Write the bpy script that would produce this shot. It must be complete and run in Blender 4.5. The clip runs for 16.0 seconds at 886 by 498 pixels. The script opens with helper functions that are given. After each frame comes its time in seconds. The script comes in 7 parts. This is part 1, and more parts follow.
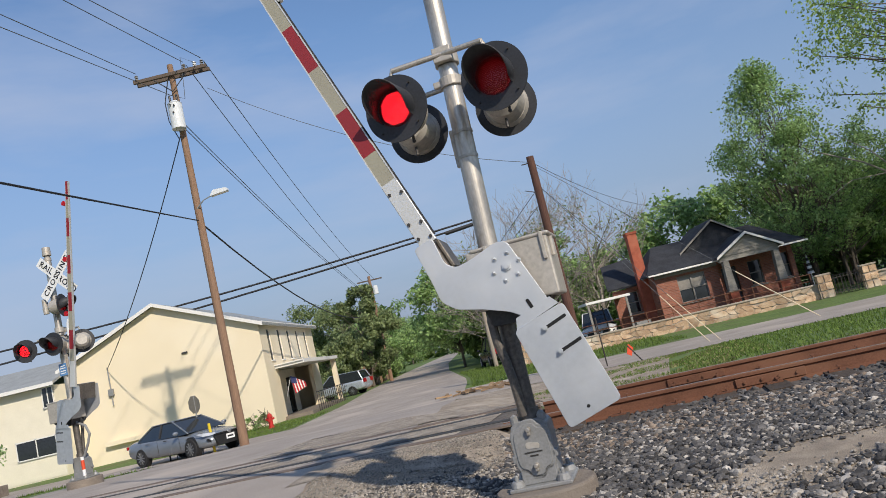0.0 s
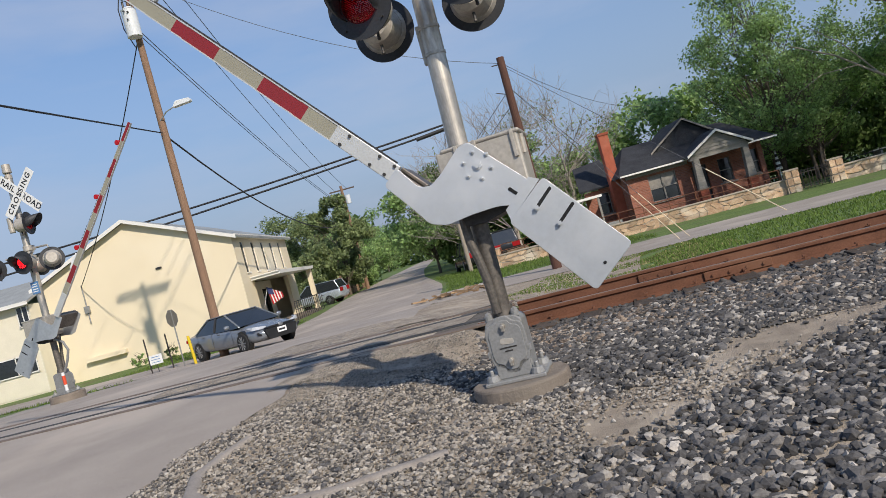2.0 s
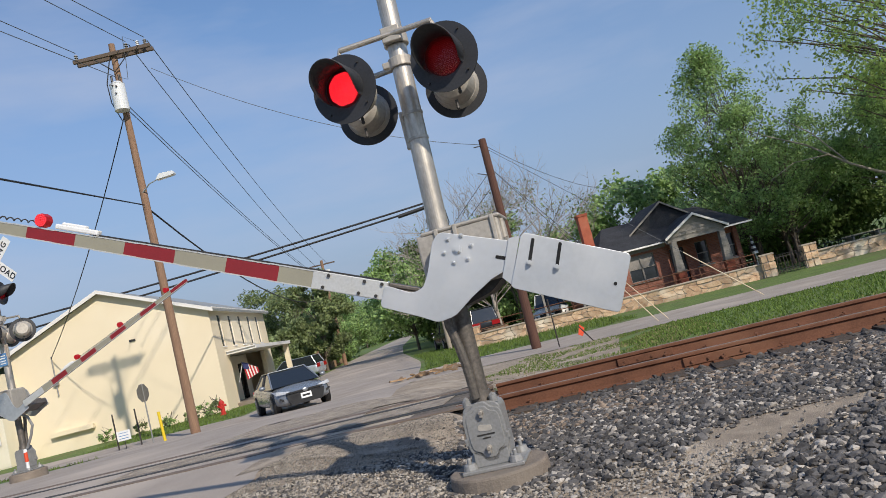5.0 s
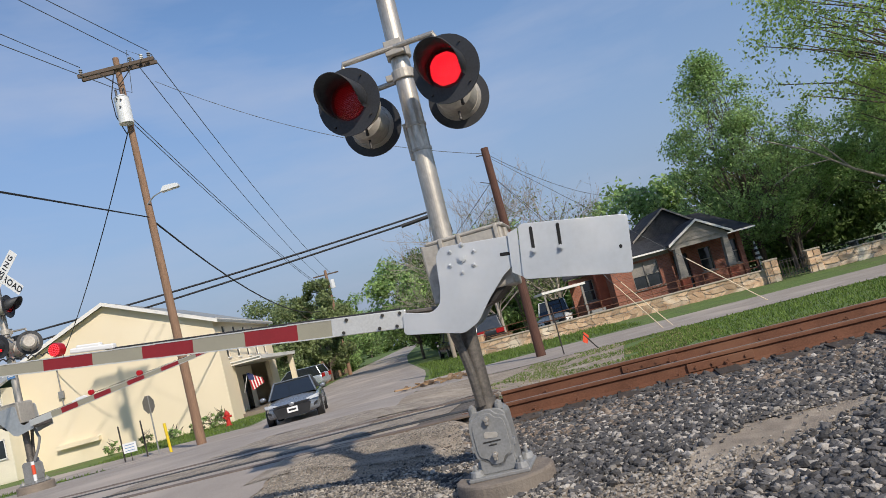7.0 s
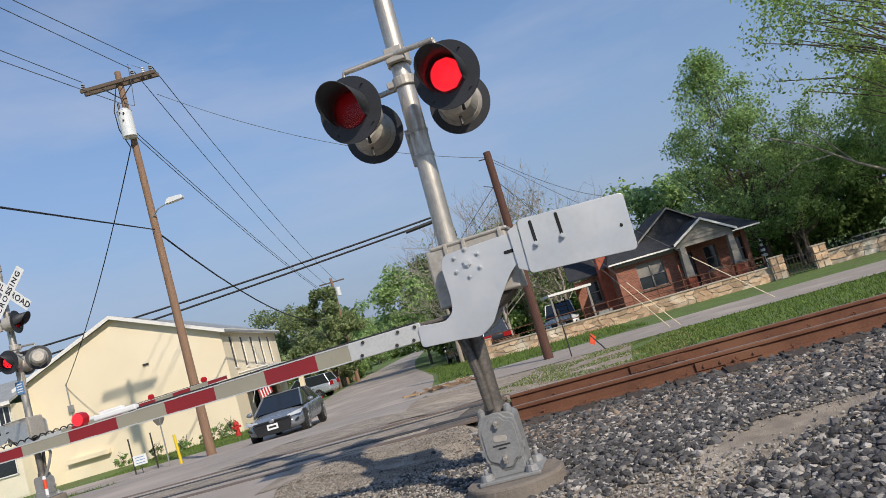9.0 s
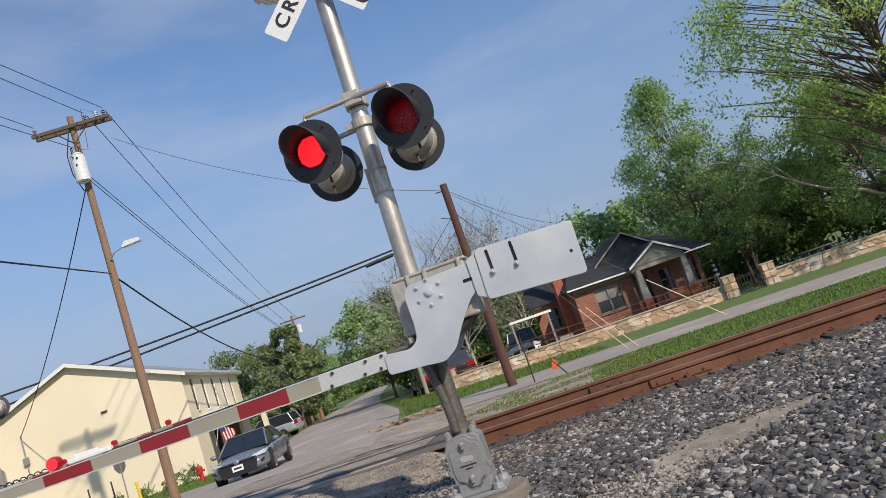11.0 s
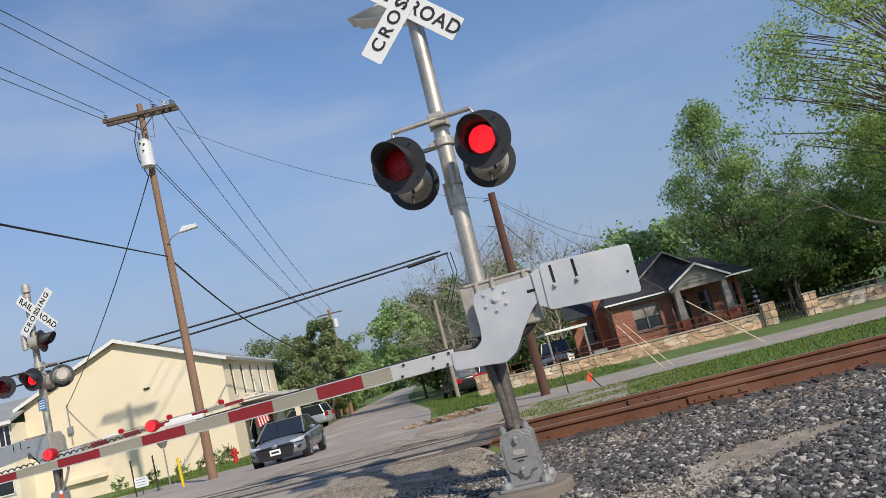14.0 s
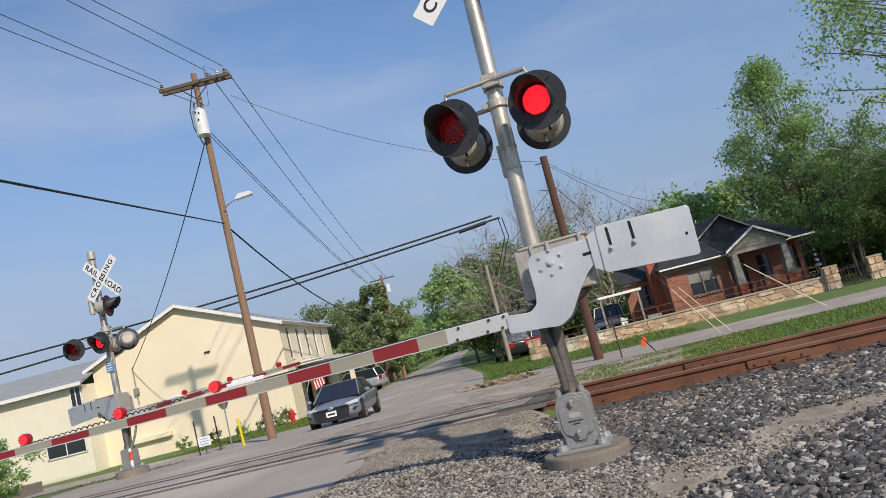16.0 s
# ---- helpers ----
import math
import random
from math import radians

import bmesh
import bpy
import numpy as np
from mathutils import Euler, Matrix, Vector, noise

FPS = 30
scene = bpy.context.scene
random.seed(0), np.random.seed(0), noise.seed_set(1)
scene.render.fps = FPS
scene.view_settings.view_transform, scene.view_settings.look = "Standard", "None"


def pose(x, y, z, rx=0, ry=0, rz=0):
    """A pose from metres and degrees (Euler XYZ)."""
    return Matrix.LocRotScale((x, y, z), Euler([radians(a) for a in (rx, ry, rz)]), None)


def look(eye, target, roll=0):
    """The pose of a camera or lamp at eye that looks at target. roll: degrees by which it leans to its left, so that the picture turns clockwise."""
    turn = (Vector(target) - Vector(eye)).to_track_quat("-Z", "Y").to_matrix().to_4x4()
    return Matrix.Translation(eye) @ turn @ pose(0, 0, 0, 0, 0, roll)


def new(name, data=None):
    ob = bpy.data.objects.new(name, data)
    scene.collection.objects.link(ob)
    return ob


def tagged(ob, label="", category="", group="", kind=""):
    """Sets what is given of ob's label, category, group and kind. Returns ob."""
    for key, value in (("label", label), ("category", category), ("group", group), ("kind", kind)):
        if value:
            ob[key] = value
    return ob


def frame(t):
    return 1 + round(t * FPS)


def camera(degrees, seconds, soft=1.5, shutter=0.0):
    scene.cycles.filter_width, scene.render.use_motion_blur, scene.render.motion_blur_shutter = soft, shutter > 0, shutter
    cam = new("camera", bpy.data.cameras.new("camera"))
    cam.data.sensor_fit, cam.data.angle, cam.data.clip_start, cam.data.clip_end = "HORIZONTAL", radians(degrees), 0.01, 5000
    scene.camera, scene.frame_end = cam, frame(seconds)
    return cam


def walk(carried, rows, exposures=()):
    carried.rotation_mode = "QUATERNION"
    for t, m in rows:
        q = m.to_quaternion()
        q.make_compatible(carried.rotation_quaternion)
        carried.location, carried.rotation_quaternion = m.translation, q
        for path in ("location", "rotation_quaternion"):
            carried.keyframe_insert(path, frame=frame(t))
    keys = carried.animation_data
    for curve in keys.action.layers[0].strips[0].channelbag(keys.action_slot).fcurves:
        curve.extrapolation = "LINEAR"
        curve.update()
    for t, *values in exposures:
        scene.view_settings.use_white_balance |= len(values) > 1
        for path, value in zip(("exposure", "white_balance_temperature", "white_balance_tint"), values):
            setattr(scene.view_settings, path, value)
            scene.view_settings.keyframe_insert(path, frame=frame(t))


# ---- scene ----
cam = camera(60.8, 16.0, 0.8)
PATH = [
    (0, (0.454, -0.656, 1.435), (0.412, 1.327, 1.694), -13.5),
    (0.5, (0.45, -0.674, 1.435), (0.441, 1.308, 1.702), -13.6),
    (1, (0.439, -0.678, 1.44), (0.496, 1.306, 1.689), -12.6),
    (1.5, (0.448, -0.672, 1.427), (0.494, 1.319, 1.607), -13.4),
    (2, (0.455, -0.617, 1.39), (0.42, 1.383, 1.395), -15.3),
    (2.5, (0.46, -0.673, 1.399), (0.419, 1.326, 1.399), -15.6),
    (3, (0.451, -0.667, 1.457), (0.474, 1.322, 1.671), -12.2),
    (3.5, (0.469, -0.675, 1.45), (0.545, 1.312, 1.667), -12.9),
    (4, (0.471, -0.669, 1.447), (0.543, 1.319, 1.656), -13.5),
    (4.5, (0.478, -0.647, 1.44), (0.539, 1.343, 1.636), -14.0),
    (4.7, (0.476, -0.6, 1.437), (0.541, 1.39, 1.623), -14.2),
    (7, (0.464, -0.672, 1.436), (0.528, 1.316, 1.647), -14.9),
    (7.5, (0.463, -0.693, 1.432), (0.54, 1.295, 1.646), -15.5),
    (8, (0.471, -0.688, 1.429), (0.547, 1.3, 1.641), -16.2),
    (8.5, (0.461, -0.692, 1.432), (0.53, 1.295, 1.646), -16.2),
    (9, (0.464, -0.688, 1.435), (0.519, 1.299, 1.662), -16.3),
    (9.2, (0.461, -0.699, 1.436), (0.513, 1.287, 1.671), -16.6),
    (11.3, (0.424, -1.102, 1.39), (0.644, 0.867, 1.66), -19.4),
    (11.5, (0.383, -1.19, 1.392), (0.621, 0.781, 1.632), -19.4),
    (12, (0.322, -1.41, 1.408), (0.471, 0.571, 1.637), -18.4),
    (12.5, (0.34, -1.594, 1.447), (0.535, 0.378, 1.721), -19.8),
    (13, (0.26, -1.592, 1.467), (0.498, 0.367, 1.793), -20.4),
    (13.5, (0.188, -1.626, 1.437), (0.4, 0.337, 1.758), -17.1),
    (14, (0.136, -1.623, 1.427), (0.228, 0.351, 1.74), -14.5),
    (14.5, (0.121, -1.585, 1.419), (0.094, 0.395, 1.704), -13.8),
    (15, (0.12, -1.561, 1.415), (0.053, 0.422, 1.668), -14.0),
    (15.5, (0.113, -1.602, 1.417), (0.046, 0.382, 1.66), -14.2),
    (16, (0.105, -1.6, 1.422), (0.044, 0.382, 1.68), -14.3),
]
walk(cam, [(t, look(eye, target, roll)) for t, eye, target, roll in PATH])

# ---- light ----
SUN_DIR = Vector((-0.51, 0.86, -0.70)).normalized()   # the way the sunlight travels
world = bpy.data.worlds.new("world")
scene.world = world
world.use_nodes = True
wt = world.node_tree
sky = wt.nodes.new("ShaderNodeTexSky")
sky.sky_type, sky.sun_disc = "NISHITA", False
sky.sun_elevation = math.asin(-SUN_DIR.z)
sky.sun_rotation = math.atan2(-SUN_DIR.x, -SUN_DIR.y)
sky.air_density, sky.dust_density, sky.ozone_density = 1.25, 0.25, 3.2
bg = wt.nodes["Background"]
bg.inputs[1].default_value = 0.124
geo = wt.nodes.new("ShaderNodeTexCoord")
cn = wt.nodes.new("ShaderNodeTexNoise")
cn.inputs["Scale"].default_value, cn.inputs["Detail"].default_value, cn.inputs["Roughness"].default_value = 1.7, 6, 0.55
cm = wt.nodes.new("ShaderNodeMapping")
cm.inputs["Scale"].default_value = (1.0, 1.0, 4.2)
cm.inputs["Location"].default_value = (0.35, 0.2, 0.1)
cr = wt.nodes.new("ShaderNodeValToRGB")
cr.color_ramp.elements[0].position, cr.color_ramp.elements[1].position = 0.46, 0.80
cr.color_ramp.elements[0].color, cr.color_ramp.elements[1].color = (0, 0, 0, 1), (0.75, 0.75, 0.75, 1)
mx = wt.nodes.new("ShaderNodeMixRGB")
mx.inputs[2].default_value = (4.1, 4.35, 5.0, 1)
wt.links.new(geo.outputs["Generated"], cm.inputs[0])
wt.links.new(cm.outputs[0], cn.inputs["Vector"])
wt.links.new(cn.outputs["Fac"], cr.inputs[0])
sep = wt.nodes.new("ShaderNodeSeparateXYZ")
low = wt.nodes.new("ShaderNodeMapRange")
low.inputs[1].default_value, low.inputs[2].default_value, low.inputs[3].default_value, low.inputs[4].default_value = 0.02, 0.42, 0.97, 0.0
haze = wt.nodes.new("ShaderNodeMixRGB")
haze.inputs[2].default_value = (2.2, 2.5, 3.3, 1)
wt.links.new(geo.outputs["Generated"], sep.inputs[0])
wt.links.new(sep.outputs[2], low.inputs[0])
wt.links.new(low.outputs[0], haze.inputs[0])
wt.links.new(sky.outputs[0], haze.inputs[1])
wt.links.new(haze.outputs[0], mx.inputs[1])
wt.links.new(cr.outputs[0], mx.inputs[0])
tint = wt.nodes.new("ShaderNodeMixRGB")
tint.blend_type = "MULTIPLY"
tint.inputs[0].default_value, tint.inputs[2].default_value = 1.0, (0.925, 0.985, 1.10, 1)
wt.links.new(mx.outputs[0], tint.inputs[1])
wt.links.new(tint.outputs[0], bg.inputs[0])
sun_data = bpy.data.lights.new("sun", "SUN")
sun_data.energy, sun_data.angle, sun_data.color = 4.1, radians(0.9), (1.0, 0.90, 0.76)
sun = new("sun", sun_data)
sun.matrix_world = look((0, 0, 60), Vector((0, 0, 60)) + SUN_DIR)
scene.view_settings.exposure = 0.0

# ---- materials ----
MATS = {}


def mat(name, c1, c2=None, rough=0.7, metal=0.0, scale=8.0, fine=60.0, bump=0.0, bump_scale=None, rand=0.0, island=0.0, emit=None, stretch=(1, 1, 1), c3=None, spec=0.5, leafy=False):
    """A node material: two colours mixed by noise at two scales, with bump and an optional change per object or island."""
    if name in MATS:
        return MATS[name]
    m = bpy.data.materials.new(name)
    m.use_nodes = True
    t, p = m.node_tree, m.node_tree.nodes["Principled BSDF"]
    N, L = t.nodes.new, t.links.new
    c2 = c2 or tuple(v * 0.75 for v in c1)
    co = N("ShaderNodeTexCoord")
    mp = N("ShaderNodeMapping")
    mp.inputs["Scale"].default_value = stretch
    L(co.outputs["Object"], mp.inputs[0])
    a, b = N("ShaderNodeTexNoise"), N("ShaderNodeTexNoise")
    a.inputs["Scale"].default_value, a.inputs["Detail"].default_value = scale, 6
    b.inputs["Scale"].default_value, b.inputs["Detail"].default_value = fine, 4
    L(mp.outputs[0], a.inputs["Vector"])
    L(mp.outputs[0], b.inputs["Vector"])
    ad = N("ShaderNodeMath")
    ad.operation = "ADD"
    L(a.outputs["Fac"], ad.inputs[0])
    L(b.outputs["Fac"], ad.inputs[1])
    rp = N("ShaderNodeMapRange")
    rp.inputs[1].default_value, rp.inputs[2].default_value = 0.72, 1.28
    L(ad.outputs[0], rp.inputs[0])
    mixc = N("ShaderNodeMixRGB")
    mixc.inputs[1].default_value, mixc.inputs[2].default_value = (*c1, 1), (*c2, 1)
    L(rp.outputs[0], mixc.inputs[0])
    out = mixc.outputs[0]
    if c3:
        big = N("ShaderNodeTexNoise")
        big.inputs["Scale"].default_value, big.inputs["Detail"].default_value = scale * 0.23, 5
        L(co.outputs["Object"], big.inputs["Vector"])
        br = N("ShaderNodeMapRange")
        br.inputs[1].default_value, br.inputs[2].default_value = 0.52, 0.66
        L(big.outputs["Fac"], br.inputs[0])
        m3 = N("ShaderNodeMixRGB")
        m3.inputs[2].default_value = (*c3, 1)
        L(br.outputs[0], m3.inputs[0])
        L(out, m3.inputs[1])
        out = m3.outputs[0]
    if rand or island:
        if island:
            src = N("ShaderNodeNewGeometry").outputs["Random Per Island"]
        else:
            src = N("ShaderNodeObjectInfo").outputs["Random"]
        k = rand or island
        r2 = N("ShaderNodeMapRange")
        r2.inputs[3].default_value, r2.inputs[4].default_value = 1 - k, 1 + k
        L(src, r2.inputs[0])
        hs = N("ShaderNodeHueSaturation")
        L(r2.outputs[0], hs.inputs["Value"])
        L(out, hs.inputs["Color"])
        out = hs.outputs[0]
    L(out, p.inputs["Base Color"])
    rr = N("ShaderNodeMapRange")
    rr.inputs[1].default_value, rr.inputs[2].default_value = 0.7, 1.3
    rr.inputs[3].default_value, rr.inputs[4].default_value = max(rough - 0.1, 0.02), min(rough + 0.1, 1)
    L(ad.outputs[0], rr.inputs[0])
    L(rr.outputs[0], p.inputs["Roughness"])
    p.inputs["Metallic"].default_value = metal
    p.inputs["Specular IOR Level"].default_value = spec
    if bump:
        bn = N("ShaderNodeBump")
        bn.inputs["Strength"].default_value, bn.inputs["Distance"].default_value = bump, 0.02
        if bump_scale:
            b2 = N("ShaderNodeTexNoise")
            b2.inputs["Scale"].default_value, b2.inputs["Detail"].default_value = bump_scale, 5
            L(mp.outputs[0], b2.inputs["Vector"])
            L(b2.outputs["Fac"], bn.inputs["Height"])
        else:
            L(ad.outputs[0], bn.inputs["Height"])
        L(bn.outputs[0], p.inputs["Normal"])
    if emit:
        p.inputs["Emission Color"].default_value = (*emit[:3], 1)
        p.inputs["Emission Strength"].default_value = emit[3]
    if leafy:
        tl, ms = N("ShaderNodeBsdfTranslucent"), N("ShaderNodeMixShader")
        ms.inputs[0].default_value = 0.5
        L(out, tl.inputs["Color"])
        L(p.outputs[0], ms.inputs[1])
        L(tl.outputs[0], ms.inputs[2])
        L(ms.outputs[0], t.nodes["Material Output"].inputs["Surface"])
    MATS[name] = m
    return m


ASPHALT = mat("asphalt", (0.40, 0.345, 0.295), (0.295, 0.255, 0.22), 0.9, scale=1.2, fine=70, bump=0.25, bump_scale=160, c3=(0.47, 0.40, 0.335))
TAR = mat("tar", (0.035, 0.034, 0.033), (0.06, 0.058, 0.055), 0.8, scale=3, fine=60)
GRAVEL = mat("gravel_ground", (0.48, 0.39, 0.29), (0.22, 0.18, 0.14), 0.95, scale=5, fine=150, bump=0.8, bump_scale=120, c3=(0.50, 0.42, 0.33))
SAND = mat("sandy_dirt", (0.52, 0.435, 0.34), (0.22, 0.185, 0.15), 0.95, scale=5, fine=170, bump=0.9, bump_scale=130)
GRASS = mat("grass_ground", (0.145, 0.21, 0.045), (0.08, 0.13, 0.03), 0.9, scale=2.5, fine=40, bump=0.6, bump_scale=45, c3=(0.12, 0.14, 0.05))
BALLAST = mat("ballast_bed", (0.17, 0.145, 0.12), (0.08, 0.07, 0.062), 0.95, scale=9, fine=40, bump=0.9, bump_scale=40)
STONE_D = mat("ballast_stone_dark", (0.108, 0.102, 0.099), (0.052, 0.049, 0.048), 0.85, scale=14, fine=80, bump=0.2, island=0.55)
STONE_L = mat("ballast_stone_light", (0.42, 0.385, 0.34), (0.25, 0.225, 0.20), 0.9, scale=12, fine=80, bump=0.2, island=0.4)
STONE_B = mat("ballast_stone_brown", (0.25, 0.195, 0.145), (0.13, 0.10, 0.08), 0.9, scale=14, fine=80, bump=0.2, island=0.5)
PEBBLE = mat("pebble", (0.35, 0.31, 0.26), (0.20, 0.18, 0.155), 0.9, scale=12, fine=80, island=0.6)
CONCRETE = mat("concrete", (0.27, 0.225, 0.18), (0.16, 0.13, 0.105), 0.95, scale=5, fine=60, bump=0.3, bump_scale=50, c3=(0.2, 0.17, 0.14))
KERBMAT = mat("kerb_concrete", (0.35, 0.31, 0.27), (0.24, 0.21, 0.185), 0.95, scale=5, fine=70, bump=0.3, bump_scale=60)
RUST = mat("rail_rust", (0.18, 0.072, 0.036), (0.11, 0.045, 0.024), 0.8, scale=4, fine=60, bump=0.15, stretch=(1, 1, 1), c3=(0.18, 0.08, 0.042))
RAILTOP = mat("rail_running_band", (0.40, 0.33, 0.27), (0.27, 0.2, 0.15), 0.4, metal=0.6, scale=4, fine=40)
TIE = mat("tie_wood", (0.10, 0.072, 0.05), (0.05, 0.038, 0.03), 0.95, scale=5, fine=70, bump=0.4, rand=0.3, stretch=(6, 1, 6))
ALU = mat("aluminium_mast", (0.60, 0.55, 0.48), (0.40, 0.365, 0.32), 0.45, metal=0.7, scale=9, fine=60, bump=0.04, c3=(0.30, 0.275, 0.25), stretch=(1, 1, 0.35))
GALV = mat("galvanised_plate", (0.54, 0.56, 0.58), (0.44, 0.46, 0.48), 0.5, metal=0.6, scale=3, fine=14, bump=0.01, c3=(0.62, 0.63, 0.64))
GREYPAINT = mat("grey_paint", (0.31, 0.31, 0.305), (0.22, 0.22, 0.215), 0.5, metal=0.2, scale=6, fine=60, bump=0.05, c3=(0.3, 0.29, 0.28))
BOXMETAL = mat("weathered_box_metal", (0.53, 0.49, 0.43), (0.38, 0.35, 0.31), 0.55, metal=0.35, scale=3, fine=30, bump=0.03, c3=(0.42, 0.38, 0.33))
DARKMETAL = mat("dark_metal", (0.07, 0.065, 0.06), (0.04, 0.037, 0.035), 0.55, metal=0.4, scale=6, fine=50)
BRONZE = mat("grey_brown_casting", (0.20, 0.175, 0.15), (0.10, 0.09, 0.08), 0.5, metal=0.5, scale=5, fine=40)
BLACK = mat("black_paint", (0.035, 0.037, 0.042), (0.022, 0.023, 0.027), 0.55, scale=5, fine=60)
# black that stands for the shade inside slots and holes
SLOTDARK = mat("slot_shade_black", (0.012, 0.012, 0.013), (0.008, 0.008, 0.009), 0.9)
WIRE = mat("cable_black", (0.022, 0.022, 0.024), (0.03, 0.03, 0.032), 0.7)
WIRETHIN = mat("wire_grey", (0.10, 0.11, 0.12), (0.07, 0.075, 0.08), 0.6)
LED = mat("red_led", (0.8, 0.03, 0.04), (0.7, 0.02, 0.03), 0.3, emit=(1.0, 0.03, 0.05, 5.6))
ARMLED = mat("red_arm_led", (0.8, 0.03, 0.04), (0.7, 0.02, 0.03), 0.3, emit=(1.0, 0.06, 0.08, 1.1))
ADDED_BLIND = mat("added_blind_dark_red", (0.03, 0.006, 0.009), (0.02, 0.004, 0.006), 0.6)
LENS = bpy.data.materials.new("clear_red_lens")
LENS.use_nodes = True
_t = LENS.node_tree
_t.nodes.remove(_t.nodes["Principled BSDF"])
_a, _g, _x = _t.nodes.new("ShaderNodeBsdfTransparent"), _t.nodes.new("ShaderNodeBsdfGlossy"), _t.nodes.new("ShaderNodeMixShader")
_a.inputs["Color"].default_value = (1.0, 0.45, 0.45, 1)
_g.inputs["Roughness"].default_value = 0.25
_x.inputs[0].default_value = 0.035
_t.links.new(_a.outputs[0], _x.inputs[1]), _t.links.new(_g.outputs[0], _x.inputs[2])
_t.links.new(_x.outputs[0], _t.nodes["Material Output"].inputs["Surface"])
REDLAMP = mat("red_arm_lamp", (0.34, 0.005, 0.008), (0.26, 0.004, 0.007), 0.4, emit=(1.0, 0.0, 0.01, 0.12))
REDSTRIPE = mat("red_reflective", (0.25, 0.016, 0.022), (0.2, 0.013, 0.018), 0.5, scale=5, fine=200)
GREYSTRIPE = mat("white_reflective", (0.31, 0.295, 0.225), (0.27, 0.255, 0.2), 0.5, scale=5, fine=200)
ARMALU = mat("arm_aluminium", (0.66, 0.66, 0.64), (0.55, 0.55, 0.53), 0.45, metal=0.4, scale=4, fine=60)
SIGNWHITE = mat("sign_white", (0.80, 0.80, 0.79), (0.74, 0.74, 0.73), 0.5, scale=3, fine=30)
SIGNBLACK = mat("sign_black", (0.02, 0.02, 0.022), (0.025, 0.025, 0.027), 0.5)
SIGNBLUE = mat("sign_blue", (0.12, 0.26, 0.5), (0.10, 0.22, 0.42), 0.5)
POLEWOOD = mat("pole_wood", (0.31, 0.19, 0.12), (0.19, 0.115, 0.075), 0.9, scale=3, fine=30, bump=0.3, stretch=(14, 14, 1))
POLEDARK = mat("dark_pole_wood", (0.12, 0.055, 0.038), (0.07, 0.035, 0.026), 0.9, scale=3, fine=30, bump=0.3, stretch=(14, 14, 1))
POLEGREY = mat("grey_pole_wood", (0.36, 0.31, 0.25), (0.26, 0.22, 0.18), 0.9, scale=3, fine=30, stretch=(14, 14, 1))
ARMWOOD = mat("crossarm_wood", (0.15, 0.11, 0.085), (0.085, 0.065, 0.05), 0.9, scale=3, fine=30, stretch=(1, 14, 14))
TRANSF = mat("transformer_grey", (0.70, 0.72, 0.73), (0.62, 0.64, 0.65), 0.45)
CREAM = mat("cream_stucco", (0.80, 0.69, 0.50), (0.75, 0.645, 0.465), 0.9, scale=0.6, fine=30, bump=0.15, bump_scale=60, c3=(0.82, 0.73, 0.56))
CREAMSIDE = mat("cream_siding", (0.78, 0.72, 0.58), (0.72, 0.665, 0.53), 0.8, scale=2, fine=30)
WHITETRIM = mat("white_trim", (0.78, 0.76, 0.72), (0.7, 0.68, 0.64), 0.6)
GREYROOF = mat("grey_metal_roof", (0.34, 0.35, 0.34), (0.26, 0.27, 0.265), 0.6, scale=2, fine=20)
GLASSDARK = mat("dark_window_glass", (0.03, 0.035, 0.04), (0.02, 0.023, 0.027), 0.08, spec=0.8)
BRICK = mat("red_brick", (0.36, 0.095, 0.05), (0.25, 0.065, 0.038), 0.9, scale=4, fine=60, bump=0.2, rand=0.3, c3=(0.33, 0.13, 0.08))
BRICKWALL = mat("brick_mortar", (0.34, 0.13, 0.08), (0.26, 0.10, 0.065), 0.95, scale=4, fine=40)
SHINGLE = mat("dark_shingle", (0.034, 0.036, 0.042), (0.02, 0.021, 0.025), 0.9, scale=2, fine=18, bump=0.3, bump_scale=20, rand=0.25)
GREYWOOD = mat("weathered_wood", (0.30, 0.28, 0.25), (0.19, 0.175, 0.155), 0.9, scale=3, fine=20, stretch=(1, 1, 8))
FIELDSTONE = mat("field_stone", (0.68, 0.51, 0.34), (0.44, 0.26, 0.155), 0.9, scale=4, fine=40, bump=0.25, rand=0.35, c3=(0.74, 0.63, 0.49))
MORTAR = mat("wall_mortar", (0.46, 0.39, 0.31), (0.36, 0.30, 0.24), 0.95)
BARK = mat("bark", (0.19, 0.15, 0.115), (0.10, 0.08, 0.065), 0.95, scale=4, fine=30, bump=0.4, stretch=(5, 5, 1))
BAREWOOD = mat("bare_branch", (0.42, 0.37, 0.32), (0.29, 0.25, 0.215), 0.95, scale=4, fine=30)
LEAF = mat("leaf_green", (0.38, 0.52, 0.20), (0.25, 0.37, 0.13), 0.65, scale=0.35, fine=6, island=0.45, leafy=True)
LEAF2 = mat("leaf_fresh", (0.46, 0.58, 0.18), (0.33, 0.45, 0.12), 0.65, scale=0.35, fine=6, island=0.45, leafy=True)
# deep green; on the far road trees it also carries canopy shade
LEAFDARK = mat("leaf_dark", (0.19, 0.28, 0.08), (0.10, 0.165, 0.045), 0.7, scale=0.35, fine=6, island=0.45, leafy=True)
LEAFOLIVE = mat("leaf_olive", (0.31, 0.37, 0.165), (0.21, 0.265, 0.11), 0.7, scale=0.35, fine=6, island=0.45, leafy=True)
CARGREY = mat("car_paint_grey", (0.27, 0.29, 0.315), (0.24, 0.26, 0.285), 0.2, metal=0.45, scale=1, fine=300)
CARSILVER = mat("car_paint_silver", (0.46, 0.51, 0.56), (0.43, 0.48, 0.53), 0.25, metal=0.4, scale=1, fine=300)
